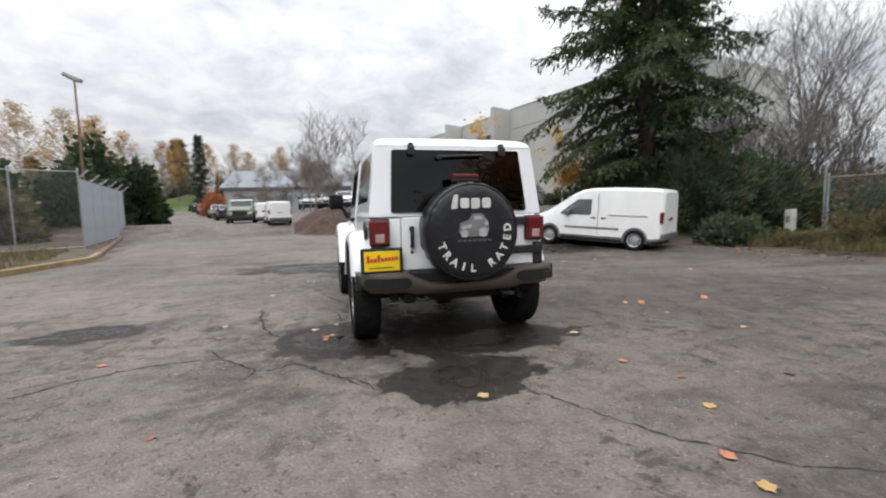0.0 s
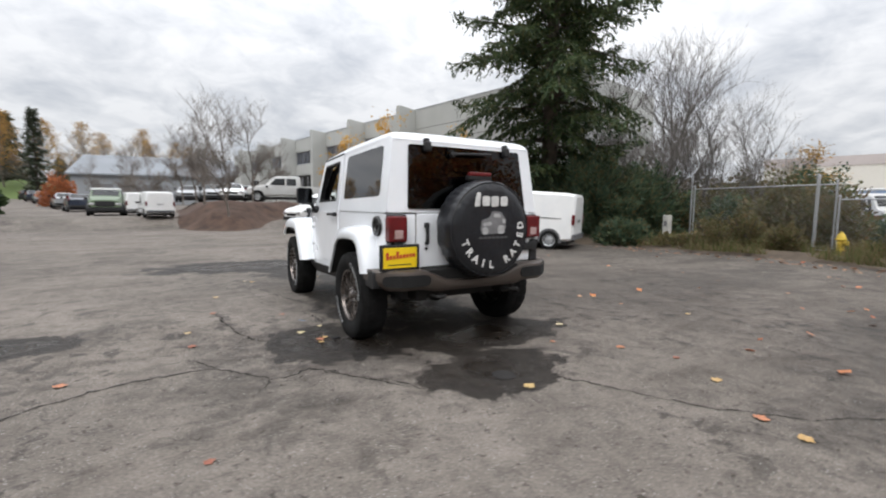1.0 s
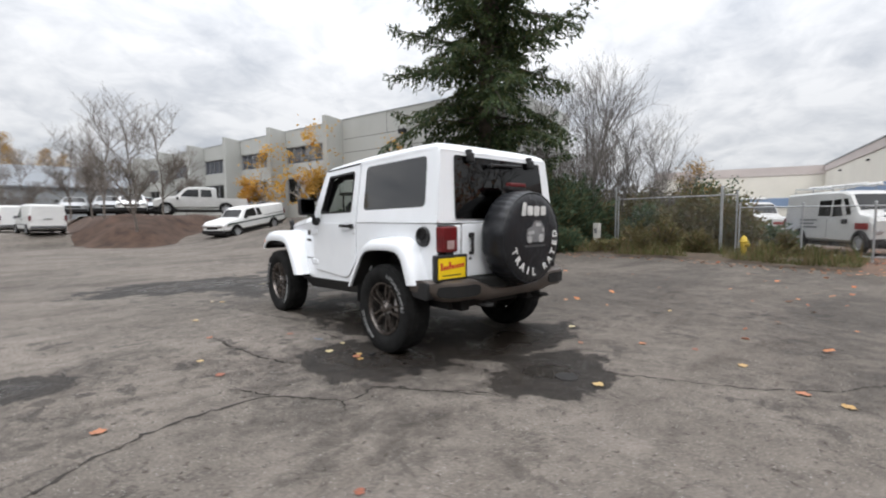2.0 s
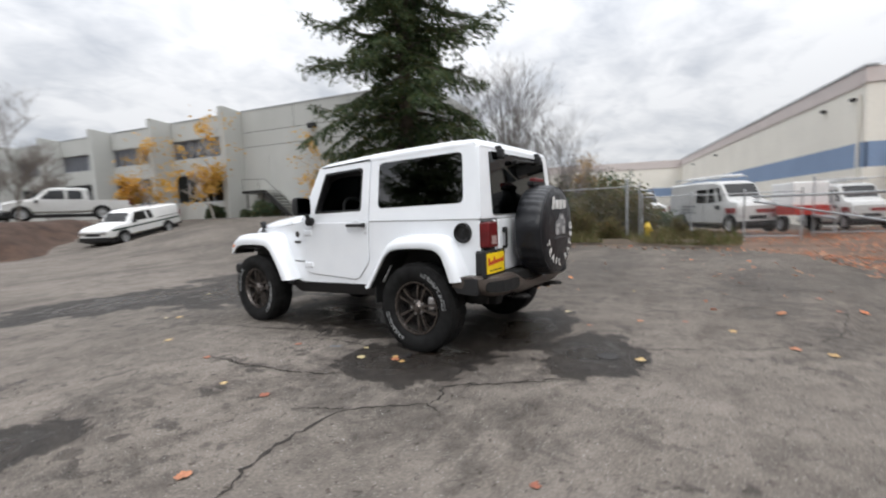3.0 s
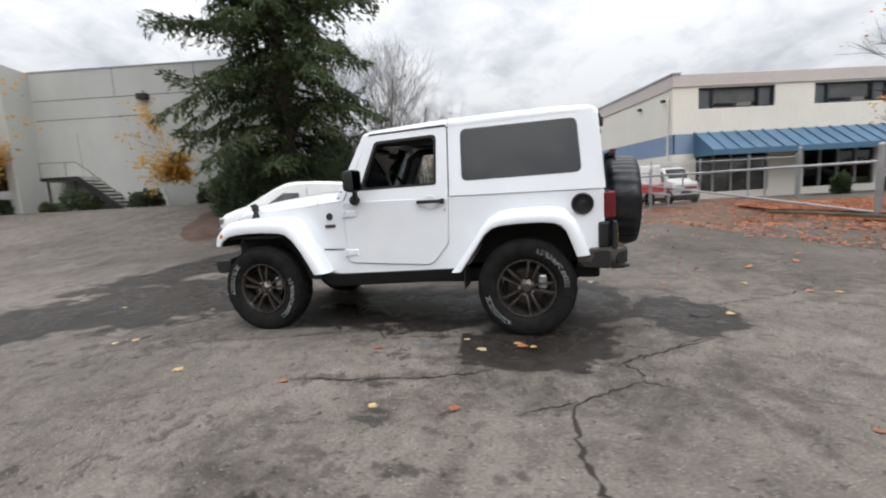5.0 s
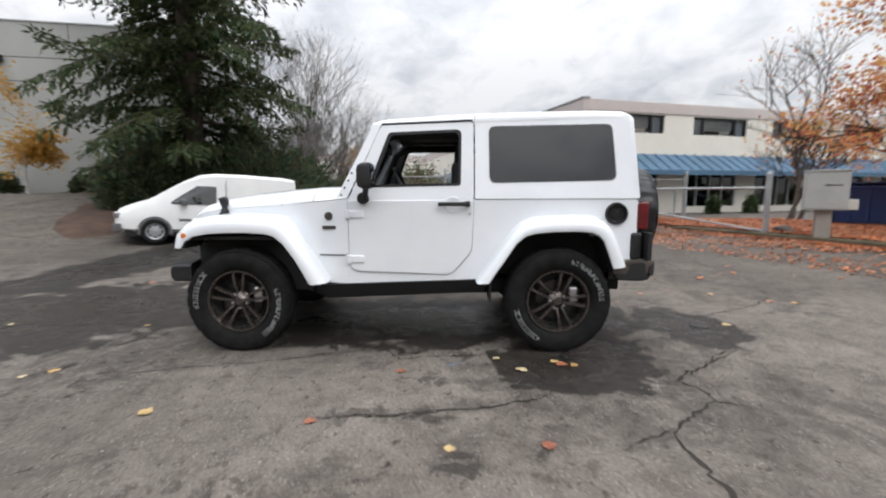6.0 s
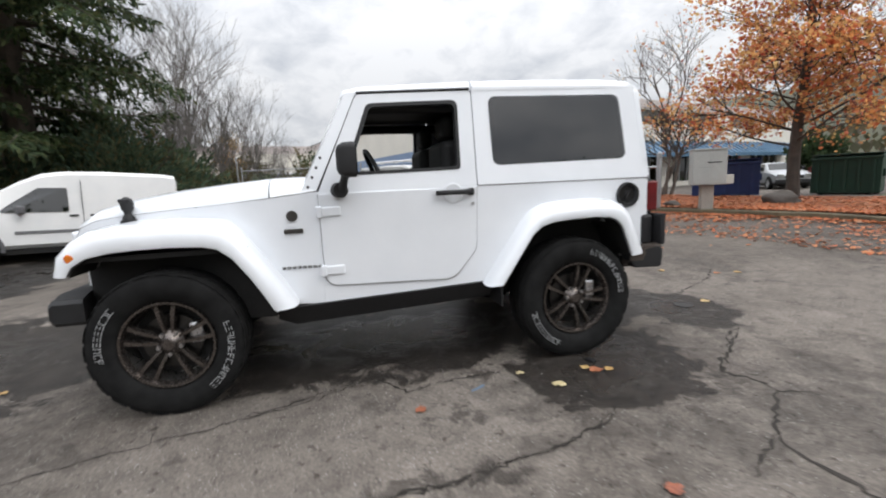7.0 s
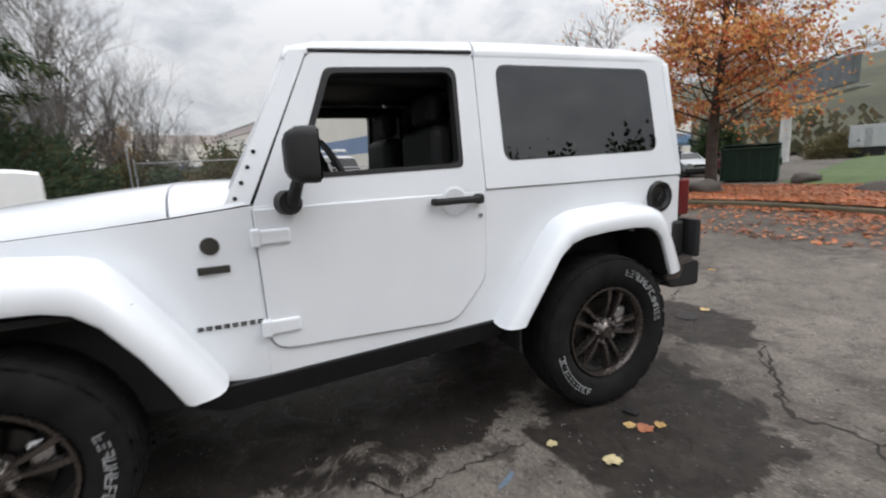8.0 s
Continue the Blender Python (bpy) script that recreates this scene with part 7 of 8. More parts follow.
def branch_plan(rnd, p, d, length, r, level, out, tips, bend=0.25, kids=(3, 5), ratio=0.68, up=0.25, spread=0.9, deep=4):
    """Grows a limb as a bent line, then its side limbs."""
    pts, n = [p], 4 if level < 3 else 3
    for i in range(n):
        d = (d + Vector((rnd.uniform(-bend, bend), rnd.uniform(-bend, bend), rnd.uniform(-bend, bend) * 0.6 + up * 0.12))).normalized()
        p = p + d * length / n
        pts.append(p)
    out.append((pts, r, r * 0.55 if level else r * 0.6, level))
    if level >= deep or length < 0.25:
        tips.append((pts[-1], d, length))
        return
    for k in range(rnd.randint(*kids)):
        t = rnd.uniform(0.35, 1.0) if level else rnd.uniform(0.45, 1.0)
        f = t * n
        a = pts[min(n - 1, int(f))]
        q = a + (pts[min(n, int(f) + 1)] - a) * (f - int(f))
        side = Vector((rnd.uniform(-1, 1), rnd.uniform(-1, 1), rnd.uniform(-0.3, 0.6))).normalized()
        nd = (d * (1 - spread * 0.45) + side * spread * 0.8 + Vector((0, 0, up))).normalized()
        branch_plan(rnd, q, nd, length * ratio * rnd.uniform(0.75, 1.15), r * 0.55 * rnd.uniform(0.8, 1.1), level + 1, out, tips, bend, kids, ratio, up, spread, deep)
    tips.append((pts[-1], d, length))


def broad_tree(name, label, m, height, seed, stems=1, leaf=None, leaves=0, size=0.11, trunk=0.16, bark=BARK, kids=(3, 5), up=0.25, spread=0.9, ratio=0.68, puff=0.35, keep=1.0, first=0.4, deep=4, thin=0.006, leader=0, reach=3.0, rise=0.22, limb=0.36):
    """A tree of tapered limbs, bare or with many small separate leaves."""
    rnd = random.Random(seed)
    g = thing(name, m, label, "tree")
    out, tips = [], []
    if leader:
        spine = [Vector((0.10 * math.sin(k * 1.1), 0.08 * math.cos(k * 0.9), height * k / 8 - 0.1)) for k in range(9)]
        out.append((spine, trunk, trunk * 0.12, 0))
        for k in range(leader):
            t = first + (0.97 - first) * ((k + rnd.random()) / leader) ** 1.35
            a = k * 2.39996 + rnd.uniform(-0.3, 0.3)
            f = t * 8
            q = spine[int(f)] + (spine[min(8, int(f) + 1)] - spine[int(f)]) * (f - int(f))
            ln = reach * (1 - t ** 2.2) * rnd.uniform(0.7, 1.1) + 0.5
            branch_plan(rnd, q, Vector((math.cos(a), math.sin(a), rise + 0.75 * t)).normalized(), ln, trunk * limb * (1.1 - t * 0.7), 1, out, tips, 0.14, kids, ratio, up, spread, deep)
    for s in range(0 if leader else stems):
        d = Vector((rnd.uniform(-0.25, 0.25) * (stems > 1) * 2, rnd.uniform(-0.25, 0.25) * (stems > 1) * 2, 1)).normalized()
        branch_plan(rnd, Vector((rnd.uniform(-0.2, 0.2) * (stems > 1), rnd.uniform(-0.2, 0.2) * (stems > 1), -0.1)), d, height * first, trunk, 0, out, tips, 0.16, kids, ratio, up, spread, deep)
        branch_plan(rnd, Vector((0, 0, height * first * 0.9)), Vector((rnd.uniform(-0.1, 0.1), rnd.uniform(-0.1, 0.1), 1)).normalized(), height * 0.45, trunk * 0.62, 1, out, tips, 0.16, kids, ratio, up, spread, deep)
    tb, lb = bmesh.new(), bmesh.new()
    for pts, r0, r1, level in out:
        rr = [max(thin, r0 + (r1 - r0) * i / (len(pts) - 1)) for i in range(len(pts))]
        tube(tb if level == 0 else lb, pts, rr, 8 if level == 0 else 5 if level == 1 else 3, False)
    part("trunk", tb, bark, g)
    tagged(part("branchwork", lb, bark, g), kind="stuff")
    if leaves:
        vs, fs = [], []
        for k in range(leaves):
            p, d, l = tips[rnd.randrange(len(tips))]
            c = p + Vector((rnd.gauss(0, puff), rnd.gauss(0, puff), rnd.gauss(0, puff * 0.8)))
            if noise.noise(c * 0.9 + Vector((seed, 0, 0))) > keep - 0.55:
                continue
            a = Vector((rnd.uniform(-1, 1), rnd.uniform(-1, 1), rnd.uniform(-0.6, 0.6))).normalized()
            b = a.cross(Vector((rnd.uniform(-1, 1), rnd.uniform(-1, 1), rnd.uniform(-1, 1)))).normalized()
            s = size * rnd.uniform(0.55, 1.25)
            j = len(vs)
            vs += [tuple(c - a * s * 0.5), tuple(c + b * s * 0.42 + a * s * 0.05), tuple(c + a * s * 0.6), tuple(c - b * s * 0.42 + a * s * 0.05)]
            fs.append((j, j + 1, j + 2, j + 3))
        quads("crown", vs, fs, leaf, g)
    return g


def shrub(name, label, m, rx, ry, h, count, size, material, seed, category="shrub", lobes=5, slim=0.35, hang=0.0):
    """A bush of many small leaves over a few stems, with an uneven outline."""
    rnd = random.Random(seed)
    g = thing(name, m, label, category)
    st = bmesh.new()
    for k in range(9):
        a = rnd.uniform(0, 6.28)
        tube(st, [(0.1 * rx * math.cos(a), 0.1 * ry * math.sin(a), -0.1), (0.4 * rx * math.cos(a), 0.4 * ry * math.sin(a), h * 0.45), (0.7 * rx * math.cos(a), 0.7 * ry * math.sin(a), h * rnd.uniform(0.5, 0.85))], [0.03, 0.02, 0.008], 4, False)
    part("stems", st, BARK, g)
    vs, fs = [], []
    for k in range(count):
        a, e = rnd.uniform(0, 6.28), math.asin(rnd.uniform(0.0, 1.0))
        dirn = Vector((math.cos(a) * math.cos(e), math.sin(a) * math.cos(e), math.sin(e)))
        lob = 0.80 + 0.38 * noise.noise(dirn * lobes * 0.6 + Vector((seed * 3.1, 0, 0))) + 0.16 * noise.noise(dirn * lobes * 2 + Vector((seed, 2, 0)))
        rr = lob * (rnd.random() ** 0.28)
        c = Vector((dirn.x * rx * rr, dirn.y * ry * rr, max(0.02, dirn.z * h * rr + 0.02)))
        d = (Vector((dirn.x, dirn.y, dirn.z * 0.7 + 0.25 - hang)) + Vector((rnd.uniform(-0.6, 0.6), rnd.uniform(-0.6, 0.6), rnd.uniform(-0.6, 0.6)))).normalized()
        w = d.cross(Vector((rnd.uniform(-1, 1), rnd.uniform(-1, 1), rnd.uniform(-1, 1)))).normalized()
        s = size * rnd.uniform(0.6, 1.3)
        j = len(vs)
        vs += [tuple(c), tuple(c + d * s * 0.5 + w * s * slim), tuple(c + d * s), tuple(c + d * s * 0.5 - w * s * slim)]
        fs.append((j, j + 1, j + 2, j + 3))
    quads("foliage", vs, fs, material, g)
    return g


conifer(19.0, 5.15, 205, 4, 0.185, 0.10, SPRUCE, "spruce_tree", "large dark green spruce with drooping boughs beside a van", at(10.3, 9.15, 0, -0.4), dense=6, taper=0.55)
for x, y, rx, ry, h, sd in ((9.7, 9.3, 1.5, 1.4, 2.5, 1), (9.0, 10.0, 1.3, 1.3, 2.6, 7), (10.6, 7.3, 2.4, 1.7, 3.3, 2), (12.0, 6.3, 2.2, 1.6, 2.9, 3), (10.9, 11.2, 1.6, 1.6, 2.3, 4), (12.6, 8.6, 2.4, 2.0, 3.0, 5), (10.0, 5.4, 1.0, 0.8, 0.8, 6)):
    shrub("juniper_shrub", "spreading green juniper shrub under a spruce", at(x, y, sd * 50), rx, ry, h, int(11000 * rx), 0.17, JUNIPER, sd, lobes=6, slim=0.16)
bare = broad_tree("bare_tree", "tall bare grey tree with upright twigs", at(13.9, 6.4), 6.4, 11, stems=6, trunk=0.046, bark=PALETWIG, kids=(3, 5), up=0.2, spread=0.8, ratio=0.64, first=0.36, thin=0.0026)
for x, y, t, s in ((15.6, 7.4, 70, 1.08), (13.4, 8.6, 130, 1.0), (14.9, 5.6, 310, 0.8), (16.4, 4.6, 250, 0.75)):
    copy_thing(bare, at(x, y, t, 0, s))
copy_thing(bare, at(17.0, 3.6, 190, 0, 0.5))
# scrub behind the fence
for k, (x, y, h) in enumerate(((13.4, 3.9, 1.9), (13.2, 2.4, 2.5), (12.9, 1.2, 2.2), (14.6, 2.2, 2.9), (15.0, 5.2, 2.3), (13.2, 5.6, 1.8), (14.3, 0.6, 1.1), (16.2, 5.0, 2.7), (17.4, 4.4, 2.5), (18.5, 6.2, 2.4))):
    shrub("scrub_bush", "brown and green autumn scrub behind a fence", at(x, y, k * 40), 1.3, 1.2, h, 6500, 0.10, SCRUB if k % 3 else JUNIPER, 20 + k, lobes=7)
for k, (x, y, h) in enumerate(((11.2, 2.6, 0.5), (11.4, 1.6, 0.6), (11.5, -0.3, 0.5), (10.9, 3.6, 0.55), (12.0, -1.0, 0.4), (10.7, 4.2, 0.5))):
    shrub("weed_clump", "low brown and green weeds at the fence foot", at(x, y, k * 60), 0.7, 0.6, h, 1100, 0.09, SCRUB if k != 1 else GRASS, 40 + k, lobes=7)
for k, (x, y, r, h) in enumerate(((11.7, 3.5, 0.8, 1.1), (11.5, 2.5, 0.75, 1.35), (11.35, 1.5, 0.6, 0.85), (11.95, -0.5, 0.4, 0.8), (10.9, 3.0, 0.55, 0.7))):
    shrub("scrub_bush", "tangled brown scrub in front of the fence", at(x, y, k * 55), r, r * 0.9, h, 3800, 0.085, SCRUB, 60 + k, lobes=8, slim=0.22)
broad_tree("autumn_tree", "far rounded tree with thin golden leaves", at(33, 9, 0), 4.2, 31, leaf=FARGOLD, leaves=3000, size=0.13, trunk=0.09, puff=0.3, keep=0.8)
# maple over the leafy verge
broad_tree("maple_tree", "maple tree with sparse orange and red leaves", at(6.4, -11.2, 0, 0.08, 0.77), 12.0, 57, leaf=MAPLE, leaves=40000, size=0.135, trunk=0.22, kids=(4, 5), up=0.08, spread=1.0, ratio=0.58, puff=0.34, keep=0.66, leader=34, first=0.17, reach=2.4, rise=0.16, limb=0.22, bark=DARKBARK)
broad_tree("maple_tree", "thinner maple that keeps few orange leaves", at(11.4, -11.1, 0, 0.08, 0.92), 6.6, 63, stems=3, leaf=MAPLE, leaves=900, size=0.11, trunk=0.075, kids=(4, 5), up=0.16, spread=0.85, ratio=0.64, puff=0.34, keep=0.8, first=0.34, thin=0.003, bark=GREYTWIG)
shrub("cedar_shrub", "dark green cedar behind the dumpster", at(14.3, -22.6), 1.6, 1.5, 3.0, 4200, 0.26, HEDGE, 71, lobes=6)
for k, (x, y, h) in enumerate(((30, -44, 3.4), (21, -50, 2.8), (12, -53, 3.2), (1, -52, 2.6), (40, -44, 3.6), (-12, -52, 3.0))):
    shrub("hedge_shrub", "brown and green shrub beyond the lawn", at(x, y, k * 50), 3.2, 2.4, h, 5200, 0.22, SCRUB, 80 + k, lobes=6)
for x, y in ((18.2, -12.4), (19.0, -14.8)):
    shrub("potted_shrub", "small upright green shrub before the shop front", at(x, y, x * 30), 0.38, 0.38, 1.15, 700, 0.14, HEDGE, 99, lobes=3)
# trees across the road, behind the fence
conifer(14.5, 4.3, 210, 8, 0.32, 0.06, SPRUCE, "spruce_tree", "dark spruce behind the tall fence", at(-17.9, 13.4), dense=6)
conifer(7.0, 2.2, 90, 9, 0.34, 0.06, SPRUCE, "spruce_tree", "dark spruce at the far side of the road", at(-25, -19), dense=5)
for k, (x, y, h) in enumerate(((-25, 2.5, 3.2), (-26, -3, 3.6), (-25, -8.5, 5.4), (-24, -13, 8.4), (-27, -17, 9.6), (-25, -20, 9.4), (-22, -23, 9.4), (-20, -25.5, 9.4), (-17, -28, 9.4), (-14, -30, 9.6), (-28, 8, 3.0))):
    shrub("tall_hedge", "dark green hedge at the far side of the road", at(x, y, k * 40), 3.4, 3.4, h, 8000, 0.36, HEDGE, 160 + k, "hedge", lobes=9)
for k, (x, y, h) in enumerate(((-15.0, 19.0, 3.4), (-19.0, 17.0, 3.8), (-23.5, 15.0, 3.6), (-14.2, 24.5, 4.0), (-28, 13, 3.6))):
    shrub("yard_scrub", "dark brown and green scrub behind the tall fence", at(x, y, k * 70), 2.6, 2.2, h, 3600, 0.26, SCRUB if k % 2 == 0 else HEDGE, 180 + k, lobes=6)
# small yellow trees and clipped shrubs along the grey building
yt = broad_tree("yellow_tree", "young birch with yellow leaves before the building", at(10.35, 14.9, 0, 0, 0.8), 4.0, 91, leaf=YELLEAF, leaves=12000, size=0.14, trunk=0.06, kids=(3, 5), puff=0.3, keep=0.5, bark=BIRCH, first=0.34, spread=0.95, up=0.12)
copy_thing(yt, at(8.9, 22.1, 120, 0, 1.4))
copy_thing(yt, at(7.75, 28.0, 220, 0, 1.35))
cs = shrub("clipped_shrub", "rounded dark green shrub before the building", at(11.2, 16.8), 0.8, 0.7, 0.8, 2200, 0.12, JUNIPER, 95, lobes=3)
for x, y, s in ((10.45, 19.6, 1.15), (10.2, 21.0, 0.6), (9.6, 23.0, 1.0), (11.7, 14.0, 0.85)):
    copy_thing(cs, at(x, y, x * 50, 0, s))
# bare trees on the mulch bank
bank = broad_tree("bare_tree", "bare young tree with pale twigs on a mulch bank", at(-0.35, 20.0, 0, 0.3, 0.8), 7.6, 101, trunk=0.075, bark=TWIG, kids=(5, 7), up=0.18, spread=0.9, ratio=0.62, first=0.34, thin=0.0045)
for x, y, t, s in ((-1.6, 25.0, 60, 0.9), (-4.6, 41, 130, 1.05), (-7.0, 47, 200, 1.1), (-2.3, 31, 300, 1.0), (-0.6, 40, 20, 1.15), (-10.5, 55, 80, 1.0), (3.4, 29, 160, 0.85), (-5.5, 38, 30, 0.85), (1.2, 23.4, 110, 1.05), (-1.3, 22.6, 250, 1.05), (-16.5, 88, 10, 2.0), (-13, 84, 70, 1.8), (-9.5, 90, 140, 2.1), (-6.5, 82, 210, 1.8), (-3, 86, 280, 1.9), (-24, 92, 330, 2.1), (-28, 88, 40, 2.0), (1.5, 80, 100, 1.8)):
    copy_thing(bank, at(x, y, t, 0.7 if x > -2.5 else 0.0, s * 0.86))
shrub("orange_hedge", "orange autumn bush above the parked cars", at(-13.0, 53.5, 20), 1.9, 1.5, 3.5, 2600, 0.22, RUST, 111, lobes=4)
conifer(13.5, 2.1, 120, 121, 0.5, 0.05, FARGREEN, "far_conifer", "tall far conifer beyond the road's end", at(-21.2, 84), dense=4)
con = conifer(8.0, 1.9, 90, 120, 0.6, 0.05, FARGREEN, "far_conifer", "far narrow dark conifer on the slope", at(-33, 98), dense=3)
for x, y, s in ((-30, 105, 1.9), (-38, 110, 1.2), (-24, 115, 1.0), (-5, 95, 0.9), (4, 92, 1.0), (-48, 118, 1.3), (-60, 112, 1.5), (6.5, 64, 0.75), (-17, 120, 1.2)):
    copy_thing(con, at(x, y, x * 20, -0.4, s))
gold = broad_tree("golden_tree", "tall far tree with thinning golden leaves", at(-33, 66), 13.5, 131, leaf=FARGOLD, leaves=3600, size=0.2, trunk=0.13, kids=(3, 4), up=0.4, spread=0.6, puff=0.4, keep=0.95, bark=TWIG, leader=26, first=0.25, reach=2.3, deep=3)
for x, y, t, s in ((-39, 68, 40, 1.1), (-45, 70, 100, 1.0), (-29, 74, 160, 0.9), (-36, 82, 220, 1.15), (-52, 72, 290, 1.1), (-58, 62, 20, 1.2), (-27, 92, 320, 1.0), (-23, 100, 70, 1.0), (-42, 95, 10, 1.25), (-19, 108, 130, 1.05), (-10, 118, 200, 1.1), (-4, 122, 250, 0.95), (-48, 46, 60, 1.0), (-62, 50, 130, 1.1), (-14.5, 96, 15, 0.85), (-8.0, 100, 95, 0.8), (-31, 98, 185, 1.0), (-1.5, 98, 245, 0.75)):
    copy_thing(gold, at(x, y, t, -0.3, s))
for k, (x, y, rx, h) in enumerate(((-14.8, 28.5, 2.2, 6.2), (-13.0, 30.5, 1.7, 4.6), (-17.2, 34.5, 2.8, 6.6), (-16.4, 21.0, 2.2, 4.9), (-19.8, 20.0, 2.6, 5.4), (-20.0, 37.5, 3.0, 5.0), (-24.5, 33.0, 3.4, 6.2), (-23.5, 18.0, 2.6, 5.0), (-34, 27, 3.4, 5.6))):
    shrub("tall_hedge", "tall dark green hedge tree behind the fence", at(x, y, k * 40), rx, rx, h, 3800, 0.42, HEDGE, 140 + k, "hedge", lobes=5)
# wooded slope that closes the view up the road and round the yard
hv, hf = [], []
for i in range(41):
    a = radians(-84 + 7.6 * i)
    for j, (r, z) in enumerate(((120, 0.5), (170, 5.5), (260, 11), (420, 17), (700, 9))):
        k = 1 + 0.35 * noise.noise((math.cos(a) * 3, math.sin(a) * 3, j * 0.4))
        hv.append((r * math.cos(a), r * math.sin(a) + 20, z * k * (3.0 if math.sin(a) < -0.7 else 1.0 if math.cos(a) > -0.7 else 2.2) + (2.5 if j == 0 and math.sin(a) > 0.5 else 0) - 0.6))
for i in range(40):
    for j in range(4):
        hf.append((i * 5 + j, (i + 1) * 5 + j, (i + 1) * 5 + j + 1, i * 5 + j + 1))
hill = tagged(quads("wooded_slope", hv, hf, plain("wooded_slope_scrub", (0.06, 0.06, 0.035), 0.95, vary=0.5, scale=0.12, bump=0.0, kind="Object")), "dim wooded slope in the distance", "hill", kind="structure")
smooth(hill, 80)
tagged(field("grass_slope", [(-36, 84), (-16, 84), (-8, 110), (-44, 112)], 3.2, plain("far_grass", (0.09, 0.13, 0.035), 0.95, vary=0.3, scale=0.6), "green grass slope at the road's end", "slope", step=2.5, rough=0.2, edge=15), kind="structure")
wv, wf = [], []
rnd = random.Random(77)
for k in range(26000):
    a = radians(rnd.uniform(-84, 220))
    r = 104 + 140 * rnd.random() ** 1.5
    x, y = r * math.cos(a), r * math.sin(a) + 20
    z = max(0.3, (r - 104) * 0.07) + rnd.random() ** 1.4 * 10.5 * (0.6 + 0.5 * noise.noise((x * 0.03, y * 0.03, 0)))
    s = rnd.uniform(0.4, 1.0)
    u = Vector((-math.sin(a), math.cos(a), 0)) * s * rnd.uniform(0.4, 0.9)
    v = Vector((rnd.uniform(-0.3, 0.3), rnd.uniform(-0.3, 0.3), 1)).normalized() * s
    j = len(wv)
    c = Vector((x, y, z))
    wv += [tuple(c - u), tuple(c - v), tuple(c + u), tuple(c + v)]
    wf.append((j, j + 1, j + 2, j + 3))
tagged(quads("far_woods", wv, wf, leafy("far_wood_leaves", (0.05, 0.055, 0.03), (0.09, 0.085, 0.05), (0.14, 0.10, 0.05), (0.11, 0.10, 0.085), world_scale=0.05)), "far mixed autumn woods on the slope", "woods", kind="stuff")

# ---- ground details ----
CRACKS = [
    [(-0.92, -1.30), (-1.09, -1.07), (-1.20, -0.93), (-1.27, -0.78), (-1.42, -0.66), (-1.60, -0.73), (-1.70, -0.71), (-1.89, -0.46), (-2.05, -0.30), (-2.32, -0.32), (-2.58, -0.35), (-2.97, -0.50), (-3.3, -0.75)],
    [(-1.89, -0.46), (-1.96, -0.38), (-2.2, 0.0)],
    [(-1.7, -0.71), (-1.76, -0.95)],
    [(-1.40, 3.05), (-1.27, 2.8), (-1.18, 2.45), (-1.04, 1.86), (-0.84, 1.40)],
    [(-1.18, 2.45), (-0.98, 2.5)],
    [(-0.84, 1.40), (-1.07, 1.17), (-0.99, 0.9), (-0.98, 0.56)],
    [(-1.06, 2.08), (-1.02, 1.9), (-0.86, 1.5)],
    [(-1.91, 1.46), (-1.9, 1.16), (-1.84, 0.93), (-1.81, 0.67), (-1.72, 0.36), (-1.6, 0.19), (-1.45, -0.1)],
    [(-1.6, 0.19), (-1.79, 0.6), (-1.88, 1.11), (-1.91, 1.54)],
    [(-1.40, -0.68), (-1.18, -0.94), (-0.96, -1.18), (-0.82, -1.42)],
    [(0.05, -1.44), (0.11, -1.72), (0.36, -2.13), (0.51, -2.45), (0.9, -2.88), (1.31, -3.07), (2.4, -3.3)],
]


def crack_mesh(line, seed, width):
    """A jagged open crack as a narrow ragged strip let into the ground."""
    rnd = random.Random(seed)
    pts = []
    for (x0, y0), (x1, y1) in zip(line, line[1:]):
        n = max(2, int(math.hypot(x1 - x0, y1 - y0) / 0.035))
        for k in range(n):
            t = k / n
            a = noise.noise((x0 + (x1 - x0) * t * 1.0, (y0 + (y1 - y0) * t) * 1.0, seed)) * 0.05
            pts.append((x0 + (x1 - x0) * t + rnd.gauss(0, 0.011) + a, y0 + (y1 - y0) * t + rnd.gauss(0, 0.011) - a))
    pts.append(line[-1])
    vs, fs = [], []
    for i, (x, y) in enumerate(pts):
        a, b = pts[max(0, i - 1)], pts[min(len(pts) - 1, i + 1)]
        d = Vector((b[0] - a[0], b[1] - a[1])).normalized()
        w = width * (0.2 + 1.25 * rnd.random() ** 1.5) * min(1, 0.3 + i * 0.2, 0.3 + (len(pts) - 1 - i) * 0.2)
        vs += [(x - d.y * w, y + d.x * w, 0.0025), (x + d.y * w, y - d.x * w, 0.0025)]
        if i:
            j = 2 * i
            fs.append((j - 2, j - 1, j + 1, j))
    return vs, fs


for k, line in enumerate(CRACKS):
    cvs, cfs = crack_mesh(line, k, 0.013 if k == 0 else 0.008)
    tagged(quads("crack", cvs, cfs, CRACK), "dark jagged crack in the asphalt", "crack", kind="structure")


